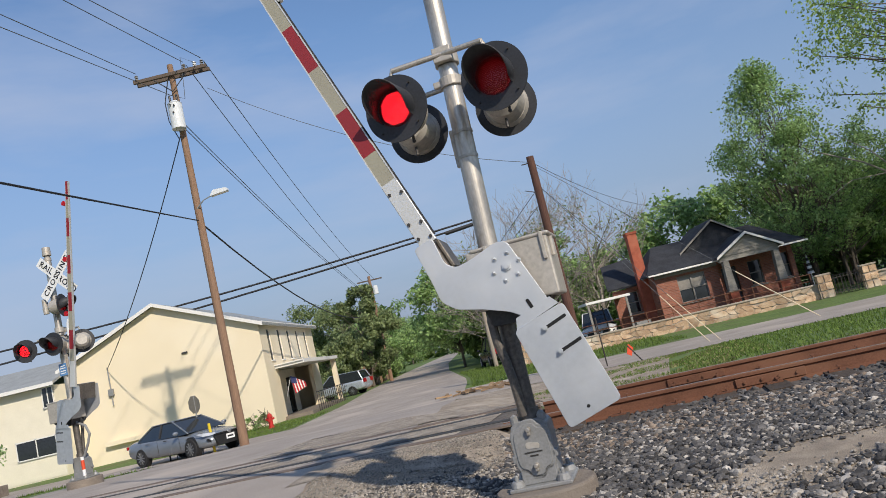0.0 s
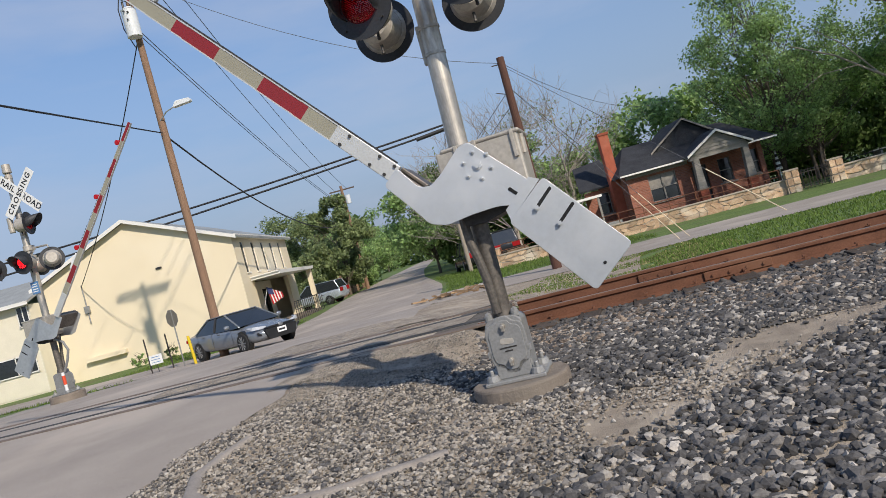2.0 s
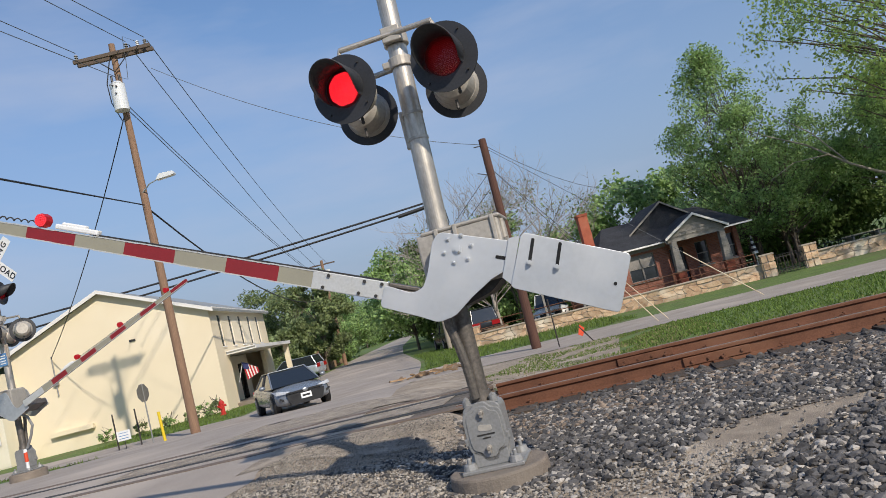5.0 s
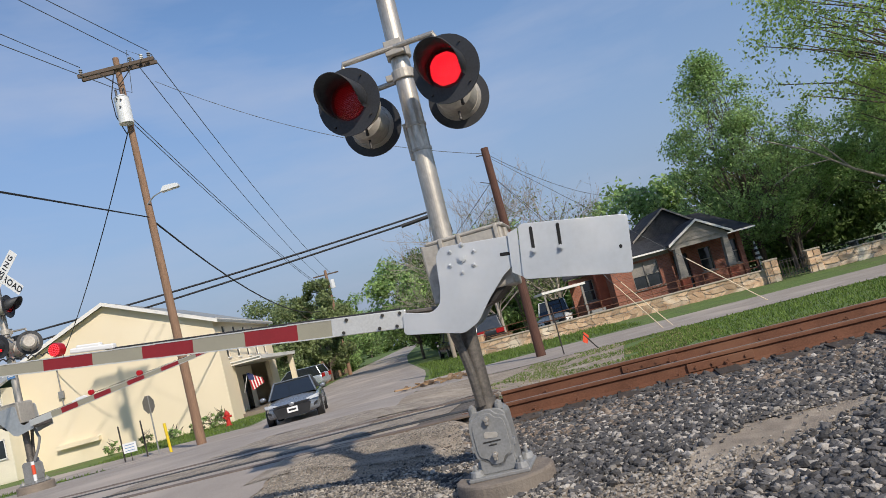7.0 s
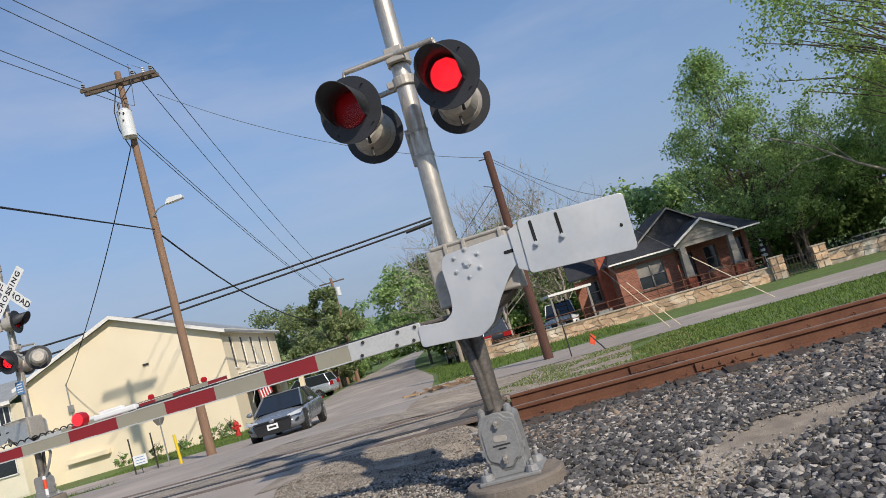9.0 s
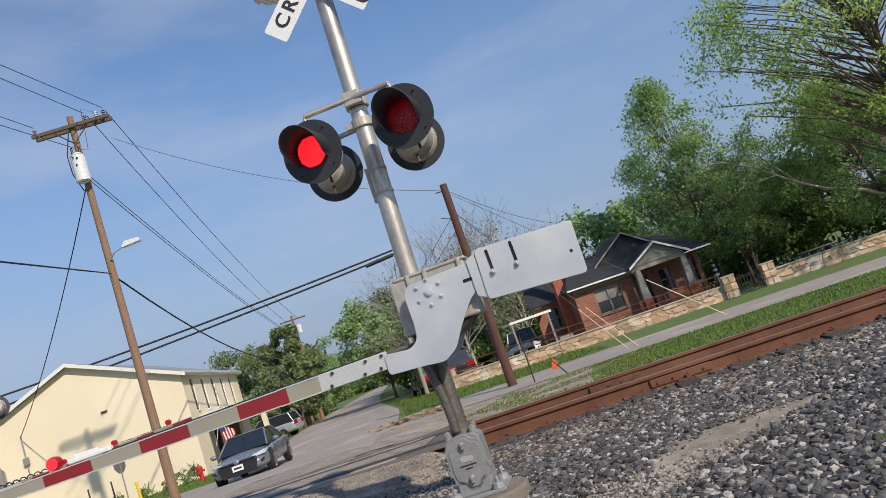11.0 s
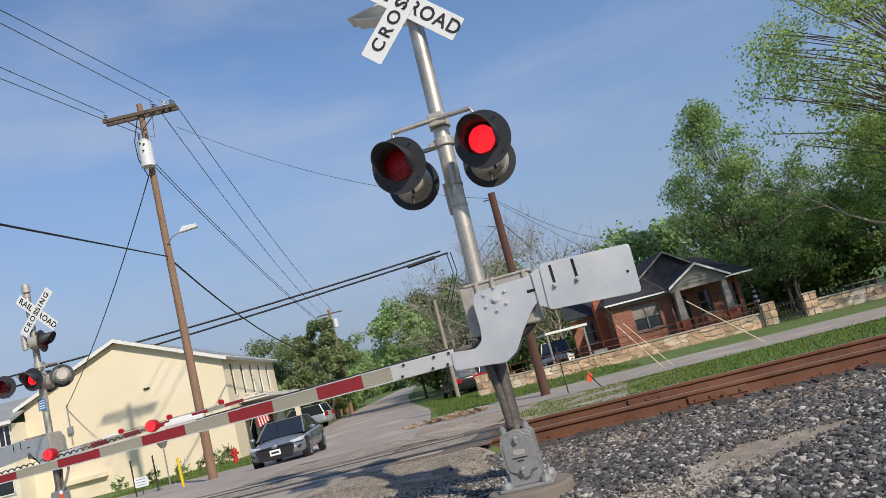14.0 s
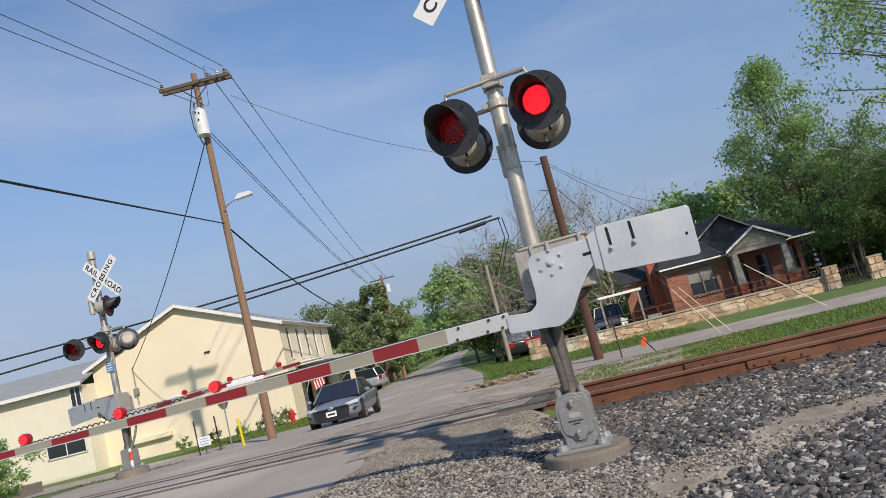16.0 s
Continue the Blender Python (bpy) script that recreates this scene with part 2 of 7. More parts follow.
CARDARK = mat("car_paint_dark", (0.03, 0.032, 0.036), (0.025, 0.027, 0.03), 0.2, metal=0.3)
CARGLASS = mat("car_glass", (0.02, 0.024, 0.028), (0.016, 0.019, 0.022), 0.05, spec=0.9)
TYRE = mat("tyre_rubber", (0.02, 0.02, 0.02), (0.03, 0.03, 0.03), 0.9)
RIM = mat("alloy_rim", (0.42, 0.43, 0.44), (0.33, 0.34, 0.35), 0.35, metal=0.8)
GRILLE = mat("black_grille", (0.012, 0.012, 0.013), (0.02, 0.02, 0.021), 0.4)
HEADLAMP = mat("headlamp_glass", (0.55, 0.57, 0.6), (0.4, 0.42, 0.45), 0.1, spec=0.8)
TAILRED = mat("tail_lamp_red", (0.35, 0.01, 0.012), (0.28, 0.008, 0.01), 0.2)
HYDRANT = mat("hydrant_red", (0.55, 0.03, 0.022), (0.45, 0.022, 0.018), 0.5)
YELLOW = mat("yellow_paint", (0.75, 0.55, 0.02), (0.65, 0.46, 0.02), 0.5)
ORANGE = mat("orange_marker", (0.75, 0.09, 0.03), (0.65, 0.07, 0.025), 0.6)
SIGNBACK = mat("sign_back_metal", (0.24, 0.225, 0.19), (0.17, 0.16, 0.14), 0.6, metal=0.4)
FLAGRED = mat("flag_red", (0.5, 0.03, 0.04), (0.42, 0.025, 0.035), 0.8)
FLAGBLUE = mat("flag_blue", (0.03, 0.04, 0.14), (0.025, 0.035, 0.12), 0.8)
IRON = mat("wrought_iron", (0.035, 0.03, 0.028), (0.05, 0.04, 0.035), 0.7)
FENCEWOOD = mat("fence_wood", (0.30, 0.19, 0.11), (0.2, 0.13, 0.08), 0.9, scale=3, fine=20, rand=0.3)
DOORDARK = mat("dark_door", (0.03, 0.03, 0.033), (0.02, 0.02, 0.022), 0.5)
CURTAIN = mat("window_blind", (0.30, 0.28, 0.25), (0.22, 0.2, 0.18), 0.8)
GRASSBLADE = mat("grass_blade", (0.20, 0.285, 0.06), (0.12, 0.185, 0.04), 0.8, scale=0.8, fine=10, island=0.4, leafy=True)
DRYBLADE = mat("dry_grass_blade", (0.30, 0.27, 0.12), (0.18, 0.17, 0.07), 0.85, scale=0.8, fine=10, island=0.4)
DEBRIS = mat("wood_debris", (0.34, 0.23, 0.13), (0.22, 0.14, 0.08), 0.95, rand=0.3)
GUARD = mat("guy_guard", (0.68, 0.58, 0.40), (0.6, 0.5, 0.35), 0.6)


def bricks_into(m, mortar, w=0.21, h=0.075):
    """Courses of bricks laid over the wall's colour."""
    t, p = m.node_tree, m.node_tree.nodes["Principled BSDF"]
    N, L = t.nodes.new, t.links.new
    co, sp, cb, ad, bk, mixm = N("ShaderNodeTexCoord"), N("ShaderNodeSeparateXYZ"), N("ShaderNodeCombineXYZ"), N("ShaderNodeMath"), N("ShaderNodeTexBrick"), N("ShaderNodeMixRGB")
    L(co.outputs["Object"], sp.inputs[0])
    L(sp.outputs[0], ad.inputs[0])
    L(sp.outputs[1], ad.inputs[1])
    L(ad.outputs[0], cb.inputs[0])
    L(sp.outputs[2], cb.inputs[1])
    L(cb.outputs[0], bk.inputs["Vector"])
    bk.inputs["Scale"].default_value, bk.inputs["Brick Width"].default_value, bk.inputs["Row Height"].default_value = 1.0, w, h
    bk.inputs["Mortar Size"].default_value = 0.009
    bk.inputs["Color1"].default_value, bk.inputs["Color2"].default_value, bk.inputs["Mortar"].default_value = (1.15, 1.1, 1.05, 1), (0.7, 0.7, 0.72, 1), (*mortar, 1)
    mixm.blend_type = "MULTIPLY"
    mixm.inputs[0].default_value = 1.0
    old = p.inputs["Base Color"].links[0].from_socket
    L(old, mixm.inputs[1])
    L(bk.outputs["Color"], mixm.inputs[2])
    L(mixm.outputs[0], p.inputs["Base Color"])


bricks_into(BRICKWALL, (0.9, 1.3, 1.6))

# ---- mesh helpers ----


def bm_new():
    return bmesh.new()


def part(name, bm, material, parent=None, label="", smooth=False, bevel=0.0):
    """Links a bmesh as one mesh object, under a thing or a part where parent is given."""
    bmesh.ops.recalc_face_normals(bm, faces=bm.faces)
    me = bpy.data.meshes.new(name)
    bm.to_mesh(me)
    bm.free()
    me.materials.append(material)
    if smooth:
        me.polygons.foreach_set("use_smooth", [True] * len(me.polygons))
    ob = new(name, me)
    if parent is not None:
        ob.parent = parent
    if label:
        ob["label"] = label
    if bevel:
        bv = ob.modifiers.new("bevel", "BEVEL")
        bv.width, bv.segments, bv.limit_method = bevel, 2, "ANGLE"
    return ob


def thing(name, m, label, category, group="", kind=""):
    ob = new(name)
    ob.matrix_world = m
    return tagged(ob, label, category, group, kind)


def box(bm, c, s, rot=None):
    m = Matrix.Translation(c) @ (rot if rot is not None else Matrix()) @ Matrix.Diagonal((*s, 1))
    bmesh.ops.create_cube(bm, size=1, matrix=m)
    return bm


def rod(bm, p, q, r, r2=None, seg=12, caps=True):
    p, q = Vector(p), Vector(q)
    d = q - p
    m = Matrix.Translation((p + q) / 2) @ d.to_track_quat("Z", "Y").to_matrix().to_4x4()
    bmesh.ops.create_cone(bm, cap_ends=caps, segments=seg, radius1=r, radius2=r if r2 is None else r2, depth=d.length, matrix=m)
    return bm


def tube(bm, pts, r, seg=6):
    pts = [Vector(p) for p in pts]
    rings, side = [], None
    for i, p in enumerate(pts):
        d = (pts[min(i + 1, len(pts) - 1)] - pts[max(i - 1, 0)]).normalized()
        if side is None:
            side = d.orthogonal().normalized()
        side = (side - d * side.dot(d)).normalized()
        up = d.cross(side)
        rings.append([bm.verts.new(p + side * (r * math.cos(6.28319 * k / seg)) + up * (r * math.sin(6.28319 * k / seg))) for k in range(seg)])
    for a, b in zip(rings, rings[1:]):
        for k in range(seg):
            bm.faces.new((a[k], a[(k + 1) % seg], b[(k + 1) % seg], b[k]))
    bm.faces.new(rings[0][::-1]), bm.faces.new(rings[-1])
    return bm


def prism(bm, poly, y0, y1):
    """A polygon in x and z, given thickness from y0 to y1."""
    a = [bm.verts.new((x, y0, z)) for x, z in poly]
    b = [bm.verts.new((x, y1, z)) for x, z in poly]
    bm.faces.new(a)
    bm.faces.new(b[::-1])
    n = len(poly)
    for i in range(n):
        bm.faces.new((a[i], b[i], b[(i + 1) % n], a[(i + 1) % n]))
    return bm


def ball(bm, c, r, sub=2, scale=(1, 1, 1)):
    bmesh.ops.create_icosphere(bm, subdivisions=sub, radius=r, matrix=Matrix.Translation(c) @ Matrix.Diagonal((*scale, 1)))
    return bm


def rounded(poly, r, n=4):
    """Rounds the corners of a polygon by arcs of about r."""
    out = []
    k = len(poly)
    for i in range(k):
        p0, p1, p2 = Vector(poly[i - 1]), Vector(poly[i]), Vector(poly[(i + 1) % k])
        a, b = (p0 - p1), (p2 - p1)
        ra = min(r, a.length * 0.45, b.length * 0.45)
        s, e = p1 + a.normalized() * ra, p1 + b.normalized() * ra
        for j in range(n + 1):
            u = j / n
            out.append(tuple((1 - u) ** 2 * s + 2 * u * (1 - u) * p1 + u * u * e))
    return out


def raw_mesh(name, verts, faces, material, parent=None, label="", smooth=False):
    me = bpy.data.meshes.new(name)
    me.from_pydata(verts, [], faces)
    me.materials.append(material)
    if smooth:
        me.polygons.foreach_set("use_smooth", [True] * len(me.polygons))
    ob = new(name, me)
    if parent is not None:
        ob.parent = parent
    if label:
        ob["label"] = label
    return ob


# ---- ground ----
RA = radians(-13.5)                       # the heading of the track
U, V = Vector((math.cos(RA), math.sin(RA))), Vector((-math.sin(RA), math.cos(RA)))


def along(u, v):
    """World x, y of a place u along and v across the track."""
    return (U.x * u + V.x * v, U.y * u + V.y * v)


def ss(a, b, x):
    k = min(max((x - a) / (b - a), 0), 1)
    return k * k * (3 - 2 * k)


OFF_V = (-9, 4, 6.9, 7.4, 10.2, 11.2, 14.0, 19, 24)
OFF_Z = (0.2, 0.2, 0.25, 0.285, 0.285, 0.25, 0.36, 0.05, -0.2)
OFF_ZR = (0.2, 0.2, 0.25, 0.285, 0.285, 0.16, 0.06, -0.08, -0.2)
ROAD_V = (-9, 3.5, 7.2, 7.8, 9.9, 10.6, 14, 18.5, 24)
ROAD_Z = (0.18, 0.2, 0.44, 0.462, 0.462, 0.45, 0.36, 0.08, -0.2)


def road_right(y):
    worn = (0.06 * math.sin(3.1 * y) + 0.045 * math.sin(7.3 * y + 1)) if y < 9 else 0.0
    return worn + float(np.interp(y, (-20, 4.5, 6.1, 7.6, 10, 14, 20, 27, 33, 38, 60, 90, 260), (-1.6, -2.47, -1.97, -1.5, -0.75, -0.6, -0.7, -0.6, -0.6, -0.75, -2.6, -4.0, -7.6)))


def road_left(y):
    return float(np.interp(y, (-20, 10, 17, 22, 26, 30, 40, 56, 90, 260), (-10.2, -10.4, -10.4, -10.2, -8.2, -7.6, -7.6, -8.6, -9.6, -12.0)))


def height(x, y):
    v = V.x * x + V.y * y
    o = float(np.interp(v, OFF_V, OFF_Z)) * (1 - ss(-1, 3, x)) + float(np.interp(v, OFF_V, OFF_ZR)) * ss(-1, 3, x)
    r = float(np.interp(v, ROAD_V, ROAD_Z))
    k = ss(0.7, -1.5, x) if x > -6 else ss(-14.5, -10.5, x)
    if x > -6:
        w = ss(6.7, 7.3, v) * (1 - ss(10.3, 11.0, v))
        k = k * (1 - w) + w * ss(-1.15, -1.5, U.x * x + U.y * y)
    return o * (1 - k) + r * k


def sheet(name, xs, ys, lift, material, label, inside=None, rough=0.0, kind="structure", category=""):
    verts, index, faces = [], {}, []
    for i, x in enumerate(xs):
        for j, y in enumerate(ys):
            n = noise.noise(Vector((x * 1.7, y * 1.7, 3))) * rough if rough else 0
            verts.append((x, y, height(x, y) + lift + n))
    ny = len(ys)
    for i in range(len(xs) - 1):
        for j in range(ny - 1):
            cx, cy = (xs[i] + xs[i + 1]) / 2, (ys[j] + ys[j + 1]) / 2
            if inside is None or inside(cx, cy):
                faces.append((i * ny + j, (i + 1) * ny + j, (i + 1) * ny + j + 1, i * ny + j + 1))
    return tagged(raw_mesh(name, verts, faces, material, smooth=True), label, category or name, kind=kind)


def steps(*marks):
    out = []
    for a, b, d in marks:
        n = max(1, round((b - a) / d))
        out += [a + (b - a) * i / n for i in range(n)]
    return out + [marks[-1][1]]


sheet("ground", steps((-700, -60, 80), (-60, -16, 4), (-16, 16, 0.5), (16, 60, 4), (60, 700, 80)),
      steps((-300, -20, 40), (-20, 2, 1), (2, 30, 0.5), (30, 60, 3), (60, 1400, 100)), -0.012, GRASS, "green grass ground running out to the horizon")


def strip(name, left, right, ys, lift, material, label, n=14, category=""):
    """A strip along y between two edges that follows the ground."""
    verts, faces = [], []
    for y in ys:
        a, b = left(y), right(y)
        for i in range(n + 1):
            x = a + (b - a) * i / n
            verts.append((x, y, height(x, y) + lift))
    m = n + 1
    for j in range(len(ys) - 1):
        for i in range(n):
            faces.append((j * m + i, j * m + i + 1, (j + 1) * m + i + 1, (j + 1) * m + i))
    return tagged(raw_mesh(name, verts, faces, material, smooth=True), label, category or name, kind="structure")


strip("road", road_left, road_right, steps((-20, 2, 1), (2, 9, 0.15), (9, 30, 0.4), (30, 60, 2), (60, 260, 10)), 0.012, ASPHALT,
      "worn grey asphalt road over the railway crossing", 24, "road")


def across(name, v0, v1, u0, u1, lift, material, label, nu=60, nv=8, category="", wob=0.0):
    """A strip along the track between two offsets."""
    verts, faces = [], []
    for i in range(nu + 1):
        u = u0 + (u1 - u0) * i / nu
        for j in range(nv + 1):
            e = wob * noise.noise(Vector((u * 0.8, j * 0.5, 7))) if j in (0, nv) else 0
            x, y = along(u, v0 + (v1 - v0) * j / nv + e)
            verts.append((x, y, height(x, y) + lift))
    m = nv + 1
    for i in range(nu):
        for j in range(nv):
            faces.append((i * m + j, (i + 1) * m + j, (i + 1) * m + j + 1, i * m + j + 1))
    return tagged(raw_mesh(name, verts, faces, material, smooth=True), label, category or name, kind="structure")


# side street behind the track, and the lane that leaves to the left in front of the cream building
across("side_street", 21.7, 28.0, -7.5, 120, 0.006, ASPHALT, "narrow grey asphalt street beside the railway", 90, 8, "road")
across("cross_lane", 20.0, 27.0, -60, -13.0, 0.007, ASPHALT, "grey asphalt lane in front of the cream building", 60, 8, "road")
# gravel apron and ballast bed
sheet("gravel_apron", steps((-3.4, 0, 0.2), (0, 9, 0.25)), steps((-6, 13, 0.25),), 0.004, GRAVEL, "loose brown gravel shoulder by the crossing",
      lambda x, y: x > road_right(y) - 0.1 and V.x * x + V.y * y < (7.4 if U.x * x + U.y * y > -1.5 else 11.6), 0.012, category="gravel")
across("ballast_bed", 5.4, 11.2, 0.0, 90, 0.01, BALLAST, "dark crushed stone bed under the rails", 160, 14, "ballast", 0.2)
across("track_end_bed", 7.15, 10.9, -2.0, 0.1, 0.008, BALLAST, "dark crushed stone bed at the end of the crossing panel", 12, 14, "ballast")
across("far_gravel_verge", 10.4, 21.4, -5.6, 0.4, 0.009, GRAVEL, "pale gravel verge beyond the rails", 30, 24, "gravel", 0.5)

# pale sand and gravel worn into the crossing
across("crossing_sand", 8.44, 9.16, -6.5, -1.7, 0.016, SAND, "tan sandy gravel packed between the sunk rails", 40, 4, "gravel", 0.1)
across("crossing_sand_far", 9.9, 12.6, -6.0, -0.5, 0.017, SAND, "tan sandy gravel spread on the road past the rails", 40, 8, "gravel", 0.9)
across("crossing_sand_near", 6.75, 7.7, -3.6, -1.2, 0.018, SAND, "tan sandy gravel spread on the road before the rails", 30, 6, "gravel", 0.5)

# ---- railway ----
RAIL_BASE, RAIL_TOP = 0.295, 0.475


def rail(v, u0, u1, label, lift=0.0):
    ob = thing("rail", pose(*along(0, v), RAIL_BASE + lift, 0, 0, math.degrees(RA)), label, "rail", "rails of the track")
    prof = [(-0.075, 0), (0.075, 0), (0.075, 0.014), (0.014, 0.034), (0.011, 0.128), (0.036, 0.142), (0.037, 0.168), (0.028, 0.178), (-0.028, 0.178), (-0.037, 0.168), (-0.036, 0.142), (-0.011, 0.128), (-0.014, 0.034), (-0.075, 0.014)]
    bm = bm_new()
    n = len(prof)
    a = [bm.verts.new((u0, y, z)) for y, z in prof]
    b = [bm.verts.new((u1, y, z)) for y, z in prof]
    bm.faces.new(a), bm.faces.new(b[::-1])
    for i in range(n):
        bm.faces.new((a[i], b[i], b[(i + 1) % n], a[(i + 1) % n]))
    part("rail_body", bm, RUST, ob)
    part("running_band", box(bm_new(), ((u0 + u1) / 2, 0, 0.1795), (u1 - u0, 0.05, 0.003)), RAILTOP, ob, "worn steel running band")
    return ob


FLANGE = mat("crossing_planking", (0.20, 0.15, 0.115), (0.13, 0.10, 0.08), 0.95, scale=3, fine=50, bump=0.2)
NEAR_V, FAR_V = 8.07, 9.505
for v, who in ((NEAR_V, "near"), (FAR_V, "far")):
    r = rail(v, -1.45 if v == NEAR_V else -1.2, 90, "long rusty brown steel rail on wooden ties")
    for u in (0.75 + (0.7 if v == NEAR_V else 0),):
        for s in (-1, 1):
            part("joint_bar", box(bm_new(), (u, s * 0.028, 0.082), (0.7, 0.026, 0.09)), RUST, r, "rusty joint bar", bevel=0.006)
        for k in range(4):
            part("joint_bolt", rod(bm_new(), (u - 0.26 + 0.175 * k, -0.06, 0.082), (u - 0.26 + 0.175 * k, -0.02, 0.082), 0.016, seg=6), RUST, r)
    e = rail(v, -30, -1.5 if v == NEAR_V else -1.25, "rusty rail sunk flush in the road", -0.012)
    for p in e.children:
        p.data.materials[0] = FLANGE

tie_me = None
spike_me = None
for k in range(70):
    u = -1.2 + 0.54 * k + 0.03 * math.sin(k * 2.3)
    m = pose(*along(u, (NEAR_V + FAR_V) / 2 + 0.04 * math.sin(k * 1.7)), 0.232, 0, 0, math.degrees(RA) + math.sin(k * 3.1))
    if tie_me is None:
        tie = part("railway_tie", box(bm_new(), (0, 0, 0), (0.23, 2.6, 0.175)), TIE, bevel=0.012)
        tie_me = tie.data
    else:
        tie = new("railway_tie", tie_me)
    tie.matrix_world = m
    tagged(tie, "dark weathered wooden railway tie under the rails", "railway tie", "ties of the track")
    for v in (NEAR_V, FAR_V):
        for s in (-1, 1):
            if spike_me is None:
                bm = bm_new()
                box(bm, (0, 0, 0.0), (0.16, 0.09, 0.014))
                rod(bm, (0.03, 0, 0), (0.03, 0, 0.035), 0.014, seg=6)
                box(bm, (0.03, 0.012, 0.036), (0.034, 0.05, 0.014))
                sp = part("spike", bm, RUST, tie)
                spike_me = sp.data
            else:
                sp = new("spike", spike_me)
                sp.parent = tie
            sp.matrix_local = pose(0, v - (NEAR_V + FAR_V) / 2 + s * 0.115, 0.095, 0, 0, 0 if s < 0 else 180)

# rail anchors clipped under the near rail
for k in range(16):
    a = part("rail_anchor", box(bm_new(), (0, 0, 0), (0.05, 0.2, 0.05)), RUST, bevel=0.008)
    a.matrix_world = pose(*along(0.9 + 1.08 * k, NEAR_V - 0.03), 0.285, 0, 0, math.degrees(RA))
    tagged(a, "rusty steel anchor clipped under the rail", "rail anchor", "rail anchors")

# road panels at the crossing: rough timber edge and tarred flangeways
for v, w in ((7.83, 0.2), (8.31, 0.16), (9.28, 0.16), (9.74, 0.2)):
    bm = bm_new()
    box(bm, (-6.4, 0, 0), (10.2, w, 0.02))
    pn = part("flangeway", bm, TAR if w < 0.18 else FLANGE)
    pn.matrix_world = pose(*along(0, v), 0.468, 0, 0, math.degrees(RA))
    tagged(pn, "dark tarred flangeway strip along the sunk rail", "flangeway", kind="structure")
bm = bm_new()
box(bm, (0, 0, 0), (0.10, 1.9, 0.12))
pn = part("panel_end", bm, TIE, bevel=0.03)
pn.matrix_world = pose(*along(-1.42, 8.8), 0.40, 0, 0, math.degrees(RA) + 2)
tagged(pn, "worn dark timber end of the crossing panel", "crossing panel", kind="structure")

# ---- crossing signals ----
STRIPE = 0.41


def bolt(bm, x, z, y, r=0.014):
    rod(bm, (x, y, z), (x, y - 0.018, z), r, seg=6)
    return bm


ADDED_BLINDS = []   # sliding blinds added to make the flashers blink, with the turn in which each lamp shows
ROW = 0.0125


def signal_light(parent, x, y, z, face, yaw=0.0, turn=0):
    """One flasher: black disc, hood, red lens and metal housing. face: -1 looks to -y, 1 to +y."""
    ob = new("signal_light")
    ob.parent = parent
    ob.matrix_local = pose(x, y, z, 0, 0, (0 if face < 0 else 180) + yaw)
    bm = bm_new()
    rod(bm, (0, 0, 0), (0, 0.012, 0), 0.255, seg=48)
    part("background_disc", bm, BLACK, ob, "black round background disc")
    # hood: two thirds of a tube, longer above
    verts, faces = [], []
    n = 28
    for layer in (0.150, 0.157):
        for i in range(n + 1):
            a = radians(-35 + 250 * i / n)
            d = 0.05 + 0.24 * max(0, math.sin(math.pi * i / n)) ** 0.6
            for yy in (0.0, -d):
                verts.append((layer * math.cos(a), yy, layer * math.sin(a)))
    k = 2 * (n + 1)
    for i in range(n):
        faces.append((2 * i, 2 * i + 1, 2 * i + 3, 2 * i + 2))
        faces.append((k + 2 * i, k + 2 * i + 2, k + 2 * i + 3, k + 2 * i + 1))
        faces.append((2 * i + 1, k + 2 * i + 1, k + 2 * i + 3, 2 * i + 3))
    for i in (0, n):
        faces.append((2 * i, 2 * i + 1, k + 2 * i + 1, k + 2 * i))
    raw_mesh("hood", verts, faces, BLACK, ob, "black metal hood", smooth=True)
    bm = bm_new()
    ball(bm, (0, 0.0, 0), 0.142, 3, (1, 0.2, 1))
    part("lens", bm, LENS, ob, "clear red lens", smooth=True)
    # rows of light points, and an added blind of dark bars that slides over them by half a row; it stands in for
    # switching
    leds, bars = bm_new(), bm_new()
    for k in range(-9, 10):
        half = math.sqrt(0.123 ** 2 - (k * ROW) ** 2)
        m = int(half / 0.0062)
        for i in range(-m + 1, m, 2):
            box(leds, (i * 0.0062, -0.0091, k * ROW), (0.0106, 0.0006, 0.0060))
        box(bars, (0, -0.0099, k * ROW), (2 * half, 0.0005, 0.0087))
    box(bars, (0, -0.0099, 0), (0.002, 0.0005, 0.23))
    part("led_panel", leds, LED, ob, "rows of bright red light points")
    blind = part("blind", bars, ADDED_BLIND, ob, "added dark red bars that slide to make the lamp flash")
    blind.location = (0, 0, ROW / 2)
    if turn == 3:
        blind.location = (0, 0, 0)
    elif turn:
        ADDED_BLINDS.append((blind, turn))
    bm = bm_new()
    rod(bm, (0, 0.012, 0), (0, 0.05, 0), 0.19, 0.17, seg=32)
    rod(bm, (0, 0.05, 0), (0, 0.25, 0), 0.165, 0.15, seg=32)
    rod(bm, (0, 0.25, 0), (0, 0.29, 0), 0.15, 0.11, seg=32)
    part("housing", bm, BOXMETAL, ob, "weathered metal lamp housing", smooth=False)
    bm = bm_new()
    rod(bm, (0, 0.2, -0.16), (0, 0.2, -0.225), 0.012, seg=8)
    ball(bm, (0, 0.2, -0.225), 0.016, 1)
    part("lug", box(bm_new(), (0, 0.1, 0.2), (0.03, 0.06, 0.06)), DARKMETAL, ob)
    part("clip", bm, DARKMETAL, ob, "dark metal clip")
    for a in range(4):
        bm = bm_new()
        bolt(bm, 0.215 * math.cos(a * 1.57 + 0.8), 0.215 * math.sin(a * 1.57 + 0.8), -0.0, 0.008)
        part("screw", bm, DARKMETAL, ob)
    return ob


